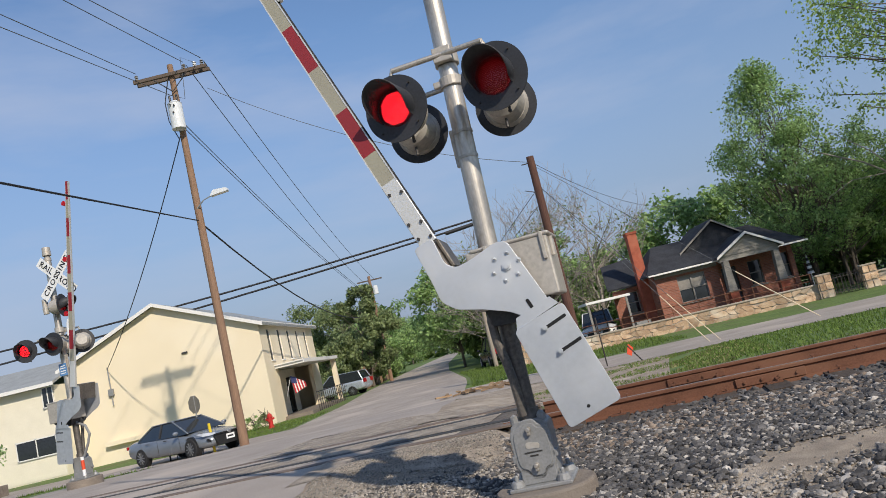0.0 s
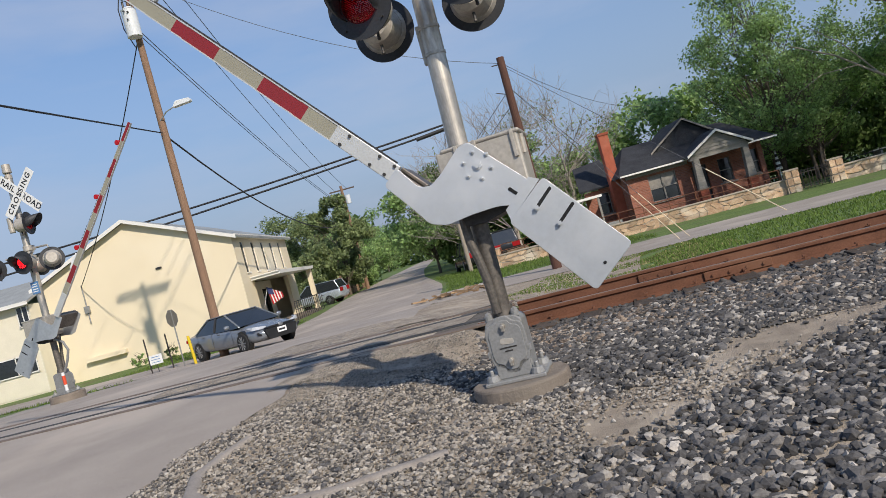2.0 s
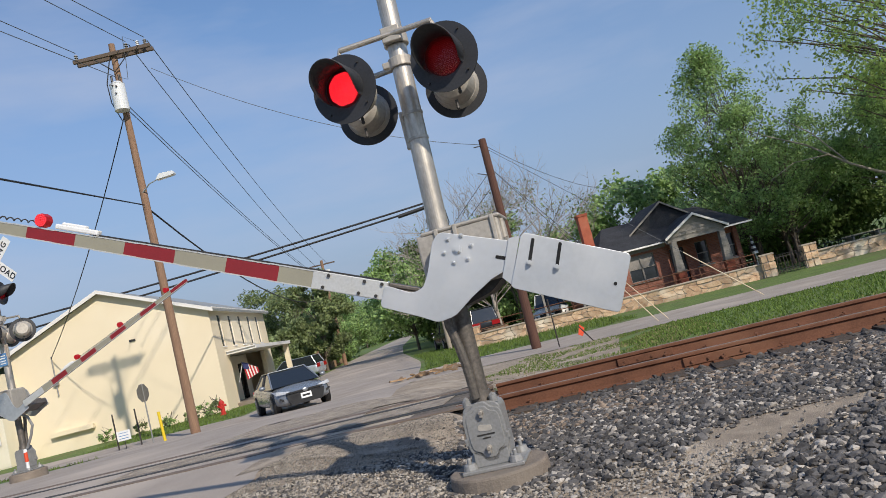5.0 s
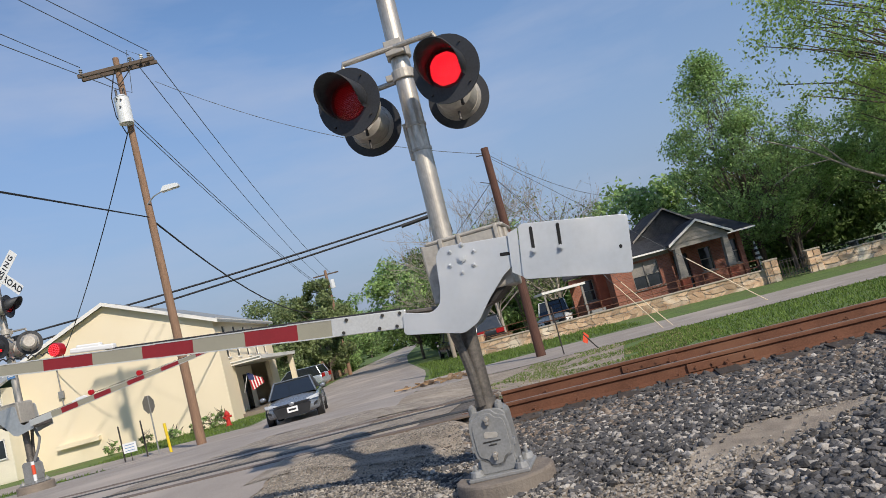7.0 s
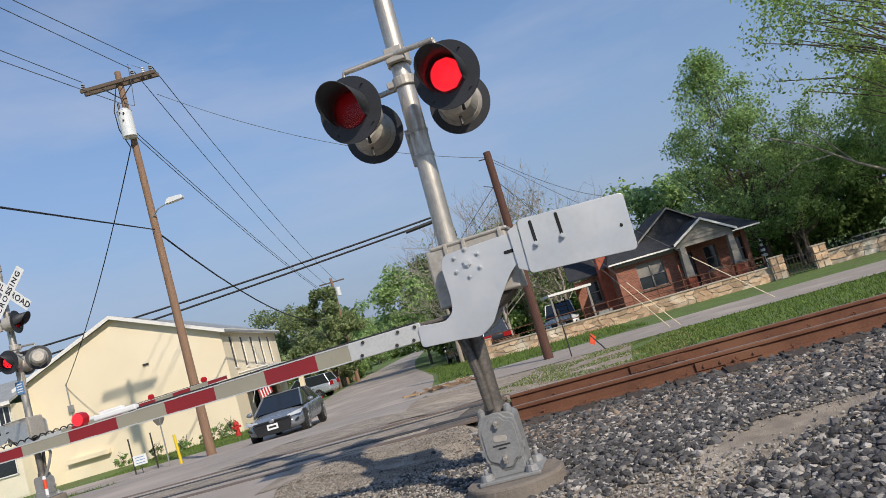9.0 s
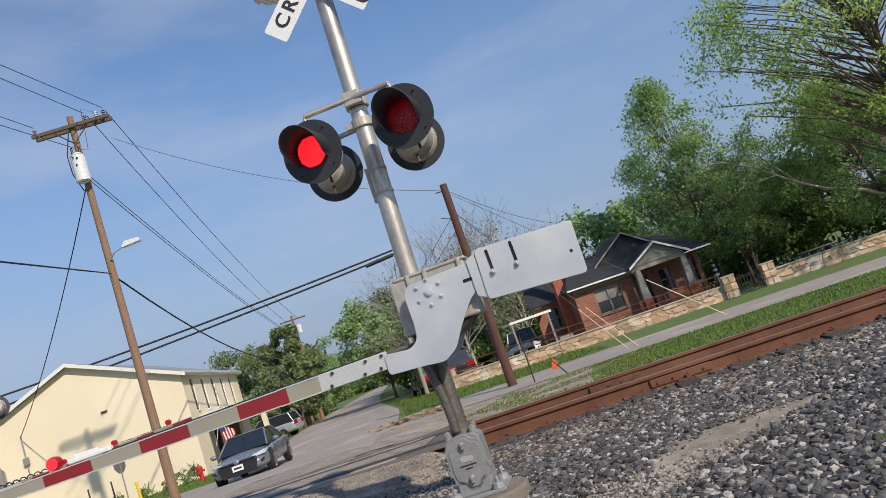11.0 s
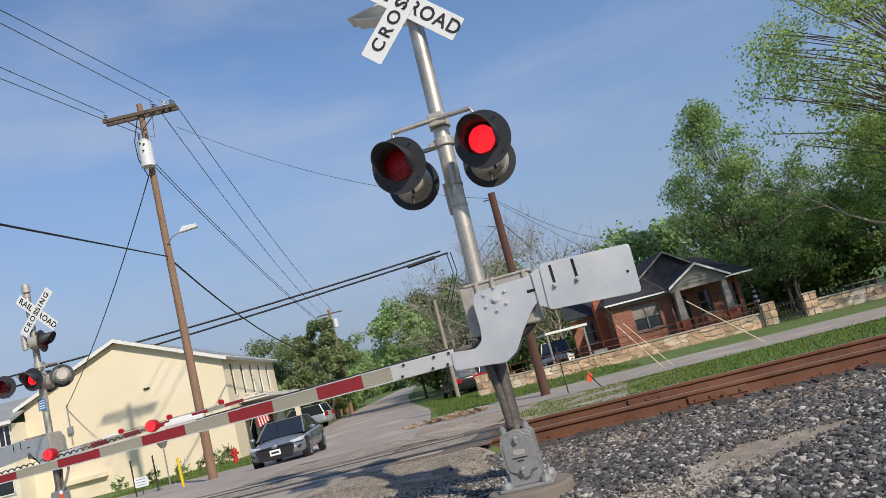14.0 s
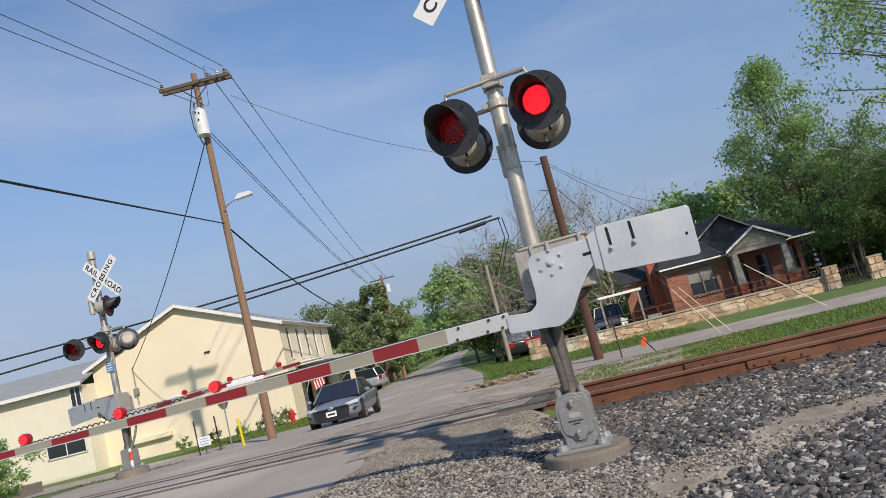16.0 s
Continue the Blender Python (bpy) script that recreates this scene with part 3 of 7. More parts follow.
def letters(text, size, m, parent, material, thick=0.002, name="lettering", spacing=1.0):
    cu = bpy.data.curves.new(name, "FONT")
    cu.body, cu.size, cu.align_x, cu.align_y, cu.extrude, cu.space_character = text, size, "CENTER", "CENTER", thick, spacing
    cu.offset = 0.003
    tmp = bpy.data.objects.new("tmp", cu)
    me = bpy.data.meshes.new_from_object(tmp)
    bpy.data.objects.remove(tmp)
    bpy.data.curves.remove(cu)
    me.materials.clear()
    me.materials.append(material)
    ob = new(name, me)
    ob.parent = parent
    ob.matrix_local = m
    ob["label"] = "black capital letters"
    return ob


def crossbuck(parent, m):
    ob = new("crossbuck")
    ob.parent = parent
    ob.matrix_local = m
    ob["label"] = "white crossbuck sign with black letters"
    for words, rot, y, gap in ((("RAIL", "ROAD"), 45, 0.0, 0.345), (("CROSSING",), -45, -0.006, 0)):
        bm = prism(bm_new(), rounded([(-0.61, -0.114), (0.61, -0.114), (0.61, 0.114), (-0.61, 0.114)], 0.02, 3), -0.002, 0.002)
        bl = part("blade", bm, SIGNWHITE, ob)
        bl.matrix_local = pose(0, y, 0, 0, rot, 0)
        if gap:
            for w, s in zip(words, (-1, 1)):
                letters(w, 0.185, pose(s * gap, y - 0.004, 0, 90, 0, 0), bl, SIGNBLACK, spacing=1.1).matrix_local = pose(s * gap, -0.004, 0, 90, 0, 0)
        else:
            letters(words[0], 0.175, pose(0, -0.004, 0, 90, 0, 0), bl, SIGNBLACK, spacing=1.32)
    for x, z in ((0.0, 0.05), (0.0, -0.05), (-0.05, 0), (0.05, 0)):
        bm = bm_new()
        bolt(bm, x, z, -0.008, 0.012)
        part("bolt", bm, DARKMETAL, ob)
    return ob


def gate(parent, pivot, length, plate_y, lamps):
    """The swinging gate: bracket plates, counterweight and striped arm. Its own origin is the pivot; the arm points to -x."""
    ob = new("gate_arm")
    ob.parent = parent
    ob.matrix_local = pose(*pivot)
    ob["label"] = "red and white striped gate arm with its counterweight"
    outline = rounded([(-0.19, 0.03), (-0.15, 0.10), (0.39, 0.115), (0.385, -0.10), (0.30, -0.16), (0.16, -0.32), (0.06, -0.47), (-0.05, -0.535), (-0.2, -0.515), (-0.485, -0.495), (-0.48, -0.335), (-0.27, -0.36), (-0.20, -0.31), (-0.185, -0.2)], 0.035, 5)
    for s, who in ((plate_y, "front"), (-plate_y * 0.9, "back")):
        bm = prism(bm_new(), outline, s - 0.006, s + 0.006)
        pl = part("bracket_plate", bm, GALV, ob, "grey galvanised bracket plate", bevel=0.003)
        for i in range(6):
            bm = bm_new()
            a = radians(60 * i + 25)
            rod(bm, (0.1 * math.cos(a), s - 0.016, 0.1 * math.sin(a)), (0.1 * math.cos(a), s + 0.012, 0.1 * math.sin(a)), 0.017, seg=6)
            ball(bm, (0.1 * math.cos(a), s - 0.016, 0.1 * math.sin(a)), 0.012, 1)
            part("bolt", bm, GALV, pl, "bright steel bolt head")
        bm = bm_new()
        rod(bm, (0, s - 0.02, 0), (0, s + 0.012, 0), 0.034, seg=6)
        rod(bm, (0, s - 0.03, 0), (0, s, 0), 0.02, seg=12)
        part("pivot_bolt", bm, GALV, pl, "bright steel bolt heads")
        # slot not cut: a thin black piece carries the shade of the opening
        bm = prism(bm_new(), rounded([(0.29, -0.025), (0.42, -0.025), (0.42, 0.0), (0.29, 0.0)], 0.012, 3), s - 0.0085, s + 0.0085)
        part("slot", bm, SLOTDARK, pl, "black piece painted as the shaded opening of an adjustment slot")
    # shaft between the plates, arm channel
    bm = bm_new()
    rod(bm, (0, -abs(plate_y), 0), (0, abs(plate_y) * 0.9, 0), 0.04, seg=16)
    part("shaft", bm, DARKMETAL, ob)
    bm = bm_new()
    box(bm, (-0.34, 0.02, -0.40), (0.34, abs(plate_y) * 1.7, 0.10))
    box(bm, (-0.36, 0.02, -0.33), (0.24, abs(plate_y) * 1.2, 0.03))
    part("arm_channel", bm, BRONZE, ob, "brown weathered steel arm channel", bevel=0.008)
    # counterweight
    cw = prism(bm_new(), rounded([(0.46, 0.185), (1.305, 0.15), (1.29, -0.262), (0.445, -0.21)], 0.04, 4), plate_y - 0.035, plate_y - 0.015)
    cwp = part("counterweight", cw, GALV, ob, "grey galvanised counterweight plate", bevel=0.003)
    bm = prism(bm_new(), [(0.37, 0.13), (0.45, 0.16), (0.45, -0.19), (0.37, -0.15)], plate_y - 0.022, plate_y + 0.01)
    part("strap", bm, GALV, ob)
    for x in (0.545, 0.755):
        # these slots and the hole are black pieces too, their inner shade painted
        bm = prism(bm_new(), rounded([(x, -0.02), (x + 0.026, -0.02), (x + 0.024, 0.155), (x - 0.002, 0.155)], 0.012, 3), plate_y - 0.0375, plate_y - 0.013)
        sl = part("slot", bm, SLOTDARK, cwp, "black piece painted as the shaded opening of an adjustment slot")
        bm = bm_new()
        rod(bm, (x + 0.012, plate_y - 0.02, -0.02), (x + 0.012, plate_y - 0.07, -0.02), 0.012, seg=8)
        rod(bm, (x + 0.012, plate_y - 0.038, -0.02), (x + 0.012, plate_y - 0.055, -0.02), 0.022, seg=6)
        part("bolt", bm, GALV, cwp)
    part("hole", rod(bm_new(), (1.22, plate_y - 0.0375, -0.07), (1.22, plate_y - 0.012, -0.07), 0.013, seg=12), SLOTDARK, cwp)
    for o in ob.children_recursive:
        for vtx in o.data.vertices:
            if vtx.co.x > 0.12:
                vtx.co.x = 0.12 + (vtx.co.x - 0.12) * 0.905
    # arm: hollow bar with stripes
    cz, ay = -0.378, plate_y + 0.03
    bm = bm_new()
    box(bm, (-0.74, ay, cz), (0.56, 0.05, 0.135))
    part("arm_root", bm, ARMALU, ob, "pale grey metal arm root", bevel=0.006)
    for x in (-0.53, -0.66, -0.93):
        for z in (cz + 0.045, cz - 0.045):
            bm = bm_new()
            bolt(bm, x + (0.03 if z > cz else 0), z, ay - 0.02, 0.013)
            part("bolt", bm, DARKMETAL, ob)
    x, red, i = -1.0, False, 0
    w = 0.28
    while x > -length + 0.05:
        h = 0.13 - 0.006 * i
        bm = bm_new()
        box(bm, (x - w / 2, ay, cz), (w, 0.046, max(h, 0.07)))
        part("stripe", bm, REDSTRIPE if red else GREYSTRIPE, ob, "dark red reflective stripe" if red else "greyish white reflective stripe")
        x -= w
        w, red, i = STRIPE, not red, i + 1
    bm = bm_new()
    n = 16
    for j in range(n):
        xa, xb = -1.0 + (x + 1.0) * j / n, -1.0 + (x + 1.0) * (j + 1) / n
        hh = 0.13 - 0.006 * (0.5 + (-1 - (xa + xb) / 2) / STRIPE)
        for s in (1, -1):
            box(bm, ((xa + xb) / 2, ay, cz + s * max(hh, 0.07) / 2), (xb - xa, 0.052, 0.009))
    part("edge_trim", bm, ARMALU, ob, "pale metal edge trim")
    for lx in lamps:
        top = cz + max(0.13 - 0.006 * (0.5 + (-1 - lx) / STRIPE), 0.07) / 2
        bm = bm_new()
        rod(bm, (lx, ay - 0.04, top + 0.06), (lx, ay + 0.04, top + 0.06), 0.055, seg=8)
        lp = part("arm_lamp", bm, REDLAMP, ob, "red arm lamp", bevel=0.006)
        bm = bm_new()
        for ring in range(1, 4):
            for q in range(6 * ring):
                a = 2 * math.pi * q / (6 * ring)
                bmesh.ops.create_icosphere(bm, subdivisions=1, radius=0.006, matrix=Matrix.Translation((lx + 0.014 * ring * math.cos(a), ay - 0.041, top + 0.06 + 0.014 * ring * math.sin(a))))
        part("led_panel", bm, ARMLED, lp)
    if lamps:
        lx = lamps[0] + 0.3
        top = cz + 0.05
        bm = bm_new()
        box(bm, (lx, ay, top + 0.03), (0.36, 0.06, 0.04))
        box(bm, (lx - 0.03, ay, top + 0.055), (0.2, 0.05, 0.03))
        part("tilt_switch", bm, SIGNWHITE, ob, "white plastic switch housing", bevel=0.01)
        pts = []
        for j in range(160):
            xx = lamps[0] - 0.08 + (lamps[-1] - lamps[0]) * j / 159
            pts.append((xx, ay + 0.012 * math.cos(j * 1.3), cz + 0.085 - 0.045 * (j / 159) + 0.012 * math.sin(j * 1.3)))
        part("coiled_cable", tube(bm_new(), pts, 0.006, 4), WIRE, ob, "black coiled lamp cable")
        part("cable", tube(bm_new(), [(-0.5, ay, cz + 0.075), (-1.5, ay, cz + 0.07), (lamps[0] + 0.4, ay, cz + 0.062)], 0.007, 5), WIRE, ob)
    return ob


def crossing_signal(m, label, far=False):
    ob = thing("crossing_signal", m, label, "crossing signal", "crossing signals")
    # foundation and base casting
    bm = bm_new()
    rod(bm, (0, 0, -0.15), (0, 0, 0.13), 0.375, 0.37, seg=40)
    part("foundation", bm, CONCRETE, ob, "round stained concrete foundation", bevel=0.02)
    bm = bm_new()
    prism(bm, rounded([(-0.23, 0.13), (0.23, 0.13), (0.23, 0.16), (-0.23, 0.16)], 0.01, 2), -0.21, 0.21)
    for sx in (-1, 1):
        for sy in (-1, 1):
            rod(bm, (sx * 0.17, sy * 0.155, 0.155), (sx * 0.17, sy * 0.155, 0.205), 0.055, 0.042, seg=12)
            rod(bm, (sx * 0.17, sy * 0.155, 0.19), (sx * 0.17, sy * 0.155, 0.245), 0.018, seg=6)
    box(bm, (0, 0, 0.22), (0.26, 0.3, 0.12))
    part("base_flange", bm, GREYPAINT, ob, "grey cast base with anchor bolts", bevel=0.012)
    def zz(z):
        return 0.19 + (z - 0.215) * 0.86

    bm = bm_new()
    prism(bm, rounded([(-0.14, 0.2), (0.14, 0.2), (0.14, zz(0.66)), (0.09, zz(0.70)), (-0.09, zz(0.70)), (-0.14, zz(0.66))], 0.03, 3), -0.12, 0.12)
    jb = part("junction_box", bm, GREYPAINT, ob, "grey cast junction box", bevel=0.01)
    cover = rounded([(-0.15, 0.36), (-0.135, 0.30), (-0.07, 0.275), (-0.05, 0.215), (0.05, 0.215), (0.07, 0.275), (0.135, 0.30), (0.15, 0.36), (0.15, 0.58), (0.135, 0.64), (0.07, 0.66), (0.045, 0.71), (-0.045, 0.71), (-0.07, 0.66), (-0.135, 0.64), (-0.15, 0.58)], 0.03, 3)
    cover = [(x, zz(z)) for x, z in cover]
    cv = part("cover", prism(bm_new(), cover, -0.15, -0.12), GREYPAINT, jb, "grey bolted cover plate", bevel=0.006)
    inner = [(x * 0.84, zz(0.465) + (z - zz(0.465)) * 0.86) for x, z in cover]
    part("cover_panel", prism(bm_new(), inner, -0.158, -0.145), GREYPAINT, jb, bevel=0.004)
    for z in (0.29, 0.545):
        bm = bm_new()
        rod(bm, (0, -0.15, z), (0, -0.195, z), 0.022, 0.017, seg=10)
        box(bm, (0, -0.18, z - 0.012), (0.026, 0.02, 0.05))
        part("latch", bm, ALU, jb, "pale metal latch knob", bevel=0.004)
    for x, z, w in ((0, 0.385, 0.13), (0, 0.36, 0.06)):
        part("mark_bar", box(bm_new(), (x, -0.1595, z), (w, 0.004, 0.010)), DARKMETAL, jb)
    part("maker_mark", prism(bm_new(), rounded([(-0.05, 0.415), (0.05, 0.405), (0.055, 0.445), (-0.045, 0.46)], 0.02, 3), -0.162, -0.158), BOXMETAL, jb, "raised maker mark")
    for sx in (-1, 1):
        part("lug", box(bm_new(), (sx * 0.148, -0.115, 0.35), (0.035, 0.07, 0.05)), GREYPAINT, jb, bevel=0.006)
        bm = bm_new()
        rod(bm, (sx * 0.1, -0.08, zz(0.68)), (sx * 0.1, -0.08, zz(0.73)), 0.032, seg=10)
        ball(bm, (sx * 0.1, -0.08, zz(0.73)), 0.03, 1)
        part("cap_bolt", bm, GREYPAINT, jb)
    # mast, which leans a little on the near signal
    def lx(z):
        return 0.0 if far else 0.021 * max(z - 1.55, 0)

    bm = bm_new()
    rod(bm, (0, 0, 0.56), (0, 0, 1.6), 0.066, 0.068, seg=32)
    rod(bm, (0, 0, 0.56), (0, 0, 0.68), 0.09, 0.08, seg=32)
    part("lower_mast", bm, BRONZE, ob, "stained grey-brown lower mast", smooth=False)
    bm = bm_new()
    rod(bm, (0, 0, 1.55), (lx(5.05), 0, 5.05), 0.077, 0.072, seg=32)
    part("mast", bm, ALU, ob, "weathered aluminium mast")
    bm = bm_new()
    rod(bm, (lx(5), 0, 5.03), (lx(5), 0, 5.12), 0.08, seg=24)
    rod(bm, (lx(5), 0, 5.12), (lx(5), 0, 5.16), 0.055, seg=24)
    rod(bm, (lx(5), 0, 5.16), (lx(5), 0, 5.36 if far else 5.25), 0.095, 0.085, seg=24)
    part("mast_cap", bm, BOXMETAL, ob, bevel=0.01)
    for z in (2.62, 2.82):
        part("band", rod(bm_new(), (lx(z), 0, z), (lx(z), 0, z + 0.022), 0.0815, seg=32), BOXMETAL, ob, "metal band clamp")
    bm = bm_new()
    box(bm, (lx(2.72) - 0.085, 0, 2.72), (0.03, 0.04, 0.3))
    part("bracket_strip", bm, BOXMETAL, ob, bevel=0.006)
    # cable down the mast
    part("conduit", tube(bm_new(), [(0.0, -0.08, 1.52), (-0.07, -0.1, 1.44), (-0.085, -0.1, 1.36), (-0.08, -0.1, 1.2), (-0.05, -0.1, 1.05), (-0.03, -0.1, 0.9), (-0.02, -0.09, 0.64)], 0.034, 10), BRONZE, ob, "bent grey-brown conduit")
    # gate mechanism
    bm = bm_new()
    box(bm, (0.17, 0.0, 1.66), (0.62, 0.42, 0.44))
    box(bm, (0.20, 0.0, 1.885), (0.6, 0.44, 0.03))
    mech = part("mechanism_box", bm, BOXMETAL, ob, "weathered metal gate mechanism box", bevel=0.02)
    bm = bm_new()
    prism(bm, rounded([(-0.1, 1.45), (0.42, 1.45), (0.3, 1.36), (0.1, 1.31), (-0.05, 1.31)], 0.02, 3), -0.18, 0.18)
    part("mechanism_base", bm, DARKMETAL, mech, "dark cast mechanism base", bevel=0.01)
    for x in (0.02, 0.16, 0.44):
        part("hinge", box(bm_new(), (x, -0.2, 1.8), (0.03, 0.06, 0.2)), BOXMETAL, mech, bevel=0.005)
    part("hinge_pin", rod(bm_new(), (0.49, -0.12, 1.72), (0.49, -0.12, 1.86), 0.02, seg=10), BOXMETAL, mech)
    bm = bm_new()
    bmesh.ops.create_cone(bm, segments=16, radius1=0.034, radius2=0.034, depth=0.012, matrix=Matrix.Translation((0.02, -0.05, 1.935)) @ Matrix.Rotation(1.57, 4, "X"))
    part("eye_bolt", bm, GALV, mech)
    # lights on their crossarm
    bm = bm_new()
    tube(bm, [(-0.38, -0.17, 3.37), (-0.37, -0.17, 3.42), (lx(3.44), -0.12, 3.44), (0.37, -0.17, 3.42), (0.38, -0.17, 3.37)], 0.022, 12)
    tube(bm, [(-0.38, 0.28, 3.30), (lx(3.26), 0.12, 3.26), (0.38, 0.28, 3.30)], 0.022, 12)
    part("light_arm", bm, ALU, ob, "pale pipe arm that holds the lights")
    bm = bm_new()
    box(bm, (lx(3.44), -0.09, 3.44), (0.15, 0.09, 0.12))
    rod(bm, (lx(3.44), 0, 3.38), (lx(3.44), 0, 3.5), 0.098, seg=20)
    part("clamp", bm, BOXMETAL, ob, "cast metal clamp", bevel=0.008)
    bm = bm_new()
    rod(bm, (lx(3.24), 0, 3.2), (lx(3.24), 0, 3.28), 0.095, seg=20)
    box(bm, (lx(3.24) - 0.1, -0.03, 3.24), (0.07, 0.05, 0.05))
    part("lower_clamp", bm, BOXMETAL, ob, "cast metal clamp", bevel=0.008)
    if not far:
        for x in (-0.385, 0.385):
            signal_light(ob, x + 0.035, -0.36, 3.06, -1, -8, 1 if x < 0 else 2)
            signal_light(ob, x - 0.03, 0.40, 3.05, 1)
        crossbuck(ob, pose(0.02, -0.115, 4.612))
        bm = bm_new()
        box(bm, (-0.27, 0.16, 4.77), (0.62, 0.22, 0.012), Matrix.Rotation(radians(-6), 4, "Y"))
        box(bm, (-0.25, 0.16, 4.63), (0.55, 0.22, 0.012), Matrix.Rotation(radians(16), 4, "Y"))
        part("back_blade", bm, SIGNWHITE, ob, "white sign blade seen edge on")
    else:
        signal_light(ob, 0.72, 0.30, 3.14, 1, 20, 1)
        signal_light(ob, -0.10, 0.36, 3.12, 1, 0, 2)
        signal_light(ob, 0.08, -0.36, 3.08, -1)
        signal_light(ob, -0.64, 0.1, 3.06, -1, 40)
        signal_light(ob, -0.3, 0.1, 3.95, 1, 105, 3)
        bm = bm_new()
        rod(bm, (0.22, 0.05, 3.86), (0.22, 0.05, 4.2), 0.06, seg=14)
        rod(bm, (0.3, 0.05, 3.98), (-0.4, 0.05, 4.06), 0.025, seg=10)
        box(bm, (0, 0, 3.98), (0.2, 0.2, 0.14))
        part("upper_bracket", bm, BOXMETAL, ob, "cast metal bracket for the upper light", bevel=0.01)
        crossbuck(ob, pose(-0.28, 0.12, 4.62, 0, 0, 180))
        bm = bm_new()
        box(bm, (0, 0.085, 2.55), (0.2, 0.01, 0.27))
        bs = part("notice_plate", bm, SIGNBLUE, ob, "small blue notice plate")
        bm = bm_new()
        for z in (2.63, 2.58, 2.52, 2.47):
            box(bm, (0, 0.092, z), (0.14, 0.003, 0.02))
        part("notice_bar", bm, SIGNWHITE, bs)
        part("conduit_loop", tube(bm_new(), [(-0.08, 0.05, 1.35), (-0.3, 0.06, 1.25), (-0.38, 0.06, 1.05), (-0.3, 0.06, 0.85), (-0.14, 0.05, 0.6)], 0.028, 8), GREYPAINT, ob, "grey bent conduit")
    return ob


near_signal = crossing_signal(pose(0.665, 5.06, 0.20, 0, 0, -13.5), "aluminium railway crossing signal with red flashers on a round concrete base")
near_gate = gate(near_signal, (0.135, 0, 1.71), 6.3, -0.30, (-3.22, -4.22, -5.26))
far_signal = crossing_signal(pose(-8.68, 15.9, 0.42, 0, 0, 166.5), "distant aluminium crossing signal with flashers beside the road", True)
far_gate = gate(far_signal, (0.03, 0, 1.71), 4.85, 0.30, (-2.05, -3.24, -4.48))

# ---- poles and cables ----


def sag(a, b, drop, n=14):
    a, b = Vector(a), Vector(b)
    return [a.lerp(b, i / n) - Vector((0, 0, 4 * drop * (i / n) * (1 - i / n))) for i in range(n + 1)]


def cable(label, pts, r, material=None):
    me = part("cable", tube(bm_new(), pts, r, 5), material or WIRE)
    return tagged(me, label, "cable", "overhead cables")


pole = thing("utility_pole", pose(-8.32, 25.6, -0.2), "tall brown wooden utility pole with crossarm, transformer and street lamp", "utility pole", "utility poles")
part("pole_shaft", rod(bm_new(), (0, 0, -0.3), (0, 0, 14.1), 0.165, 0.105, seg=20), POLEWOOD, pole, smooth=False)
bm = bm_new()
box(bm, (0, -0.17, 13.68), (2.75, 0.1, 0.13))
box(bm, (0, 0.17, 13.68), (2.75, 0.1, 0.13))
part("crossarm", bm, ARMWOOD, pole, "dark double wooden crossarm", bevel=0.01)
bm = bm_new()
for s in (-1, 1):
    rod(bm, (0, -0.2, 13.0), (s * 0.65, -0.2, 13.62), 0.02, seg=6)
part("brace", bm, DARKMETAL, pole)
for x in (-1.25, 0.55, 1.22, 0.95):
    bm = bm_new()
    for z in (0, 0.07, 0.14):
        rod(bm, (x, -0.15, 13.76 + z), (x, -0.15, 13.80 + z), 0.07, 0.04, seg=10)
    part("insulator", bm, SIGNWHITE if x == 0.95 else GREYPAINT, pole, "ribbed insulator")
bm = bm_new()
rod(bm, (0.02, -0.36, 11.5), (0.02, -0.36, 12.45), 0.25, seg=28)
rod(bm, (0.02, -0.36, 12.45), (0.02, -0.36, 12.56), 0.26, 0.12, seg=28)
tf = part("transformer", bm, TRANSF, pole, "white cylindrical transformer")
bm = bm_new()
for s in (-0.12, 0.14):
    rod(bm, (s, -0.36, 12.5), (s, -0.36, 12.8), 0.04, seg=8)
for x, z in ((-0.05, 12.35), (0.08, 12.3), (0.02, 12.05)):
    rod(bm, (x, -0.6, z), (x, -0.66, z), 0.03, seg=8)
part("bushing", bm, DARKMETAL, tf)
bm = bm_new()
box(bm, (0, -0.18, 12.0), (0.2, 0.2, 0.5))
part("mount", bm, DARKMETAL, tf)
bm = bm_new()
tube(bm, [(0, -0.1, 8.55), (0.35, -0.3, 8.75), (0.75, -0.4, 8.84)], 0.025, 8)
part("lamp_bracket", bm, GALV, pole, "thin metal lamp bracket")
bm = bm_new()
prism(bm, rounded([(0.65, 8.78), (1.32, 8.84), (1.3, 8.97), (0.8, 8.98)], 0.05, 3), -0.52, -0.28)
part("street_lamp_head", bm, TRANSF, pole, "pale street lamp head", bevel=0.03)
part("drop_wire", tube(bm_new(), [(-0.1, -0.2, 13.5), (-0.35, -0.25, 12.6), (-0.33, -0.25, 11.9), (-0.1, -0.25, 11.2)], 0.02, 6), WIRE, pole)
part("jumper", tube(bm_new(), [(0.95, -0.2, 13.9), (0.5, -0.2, 14.2), (0.45, -0.2, 13.3), (0.4, -0.25, 12.6), (0.16, -0.36, 12.7)], 0.012, 5), WIRETHIN, pole)

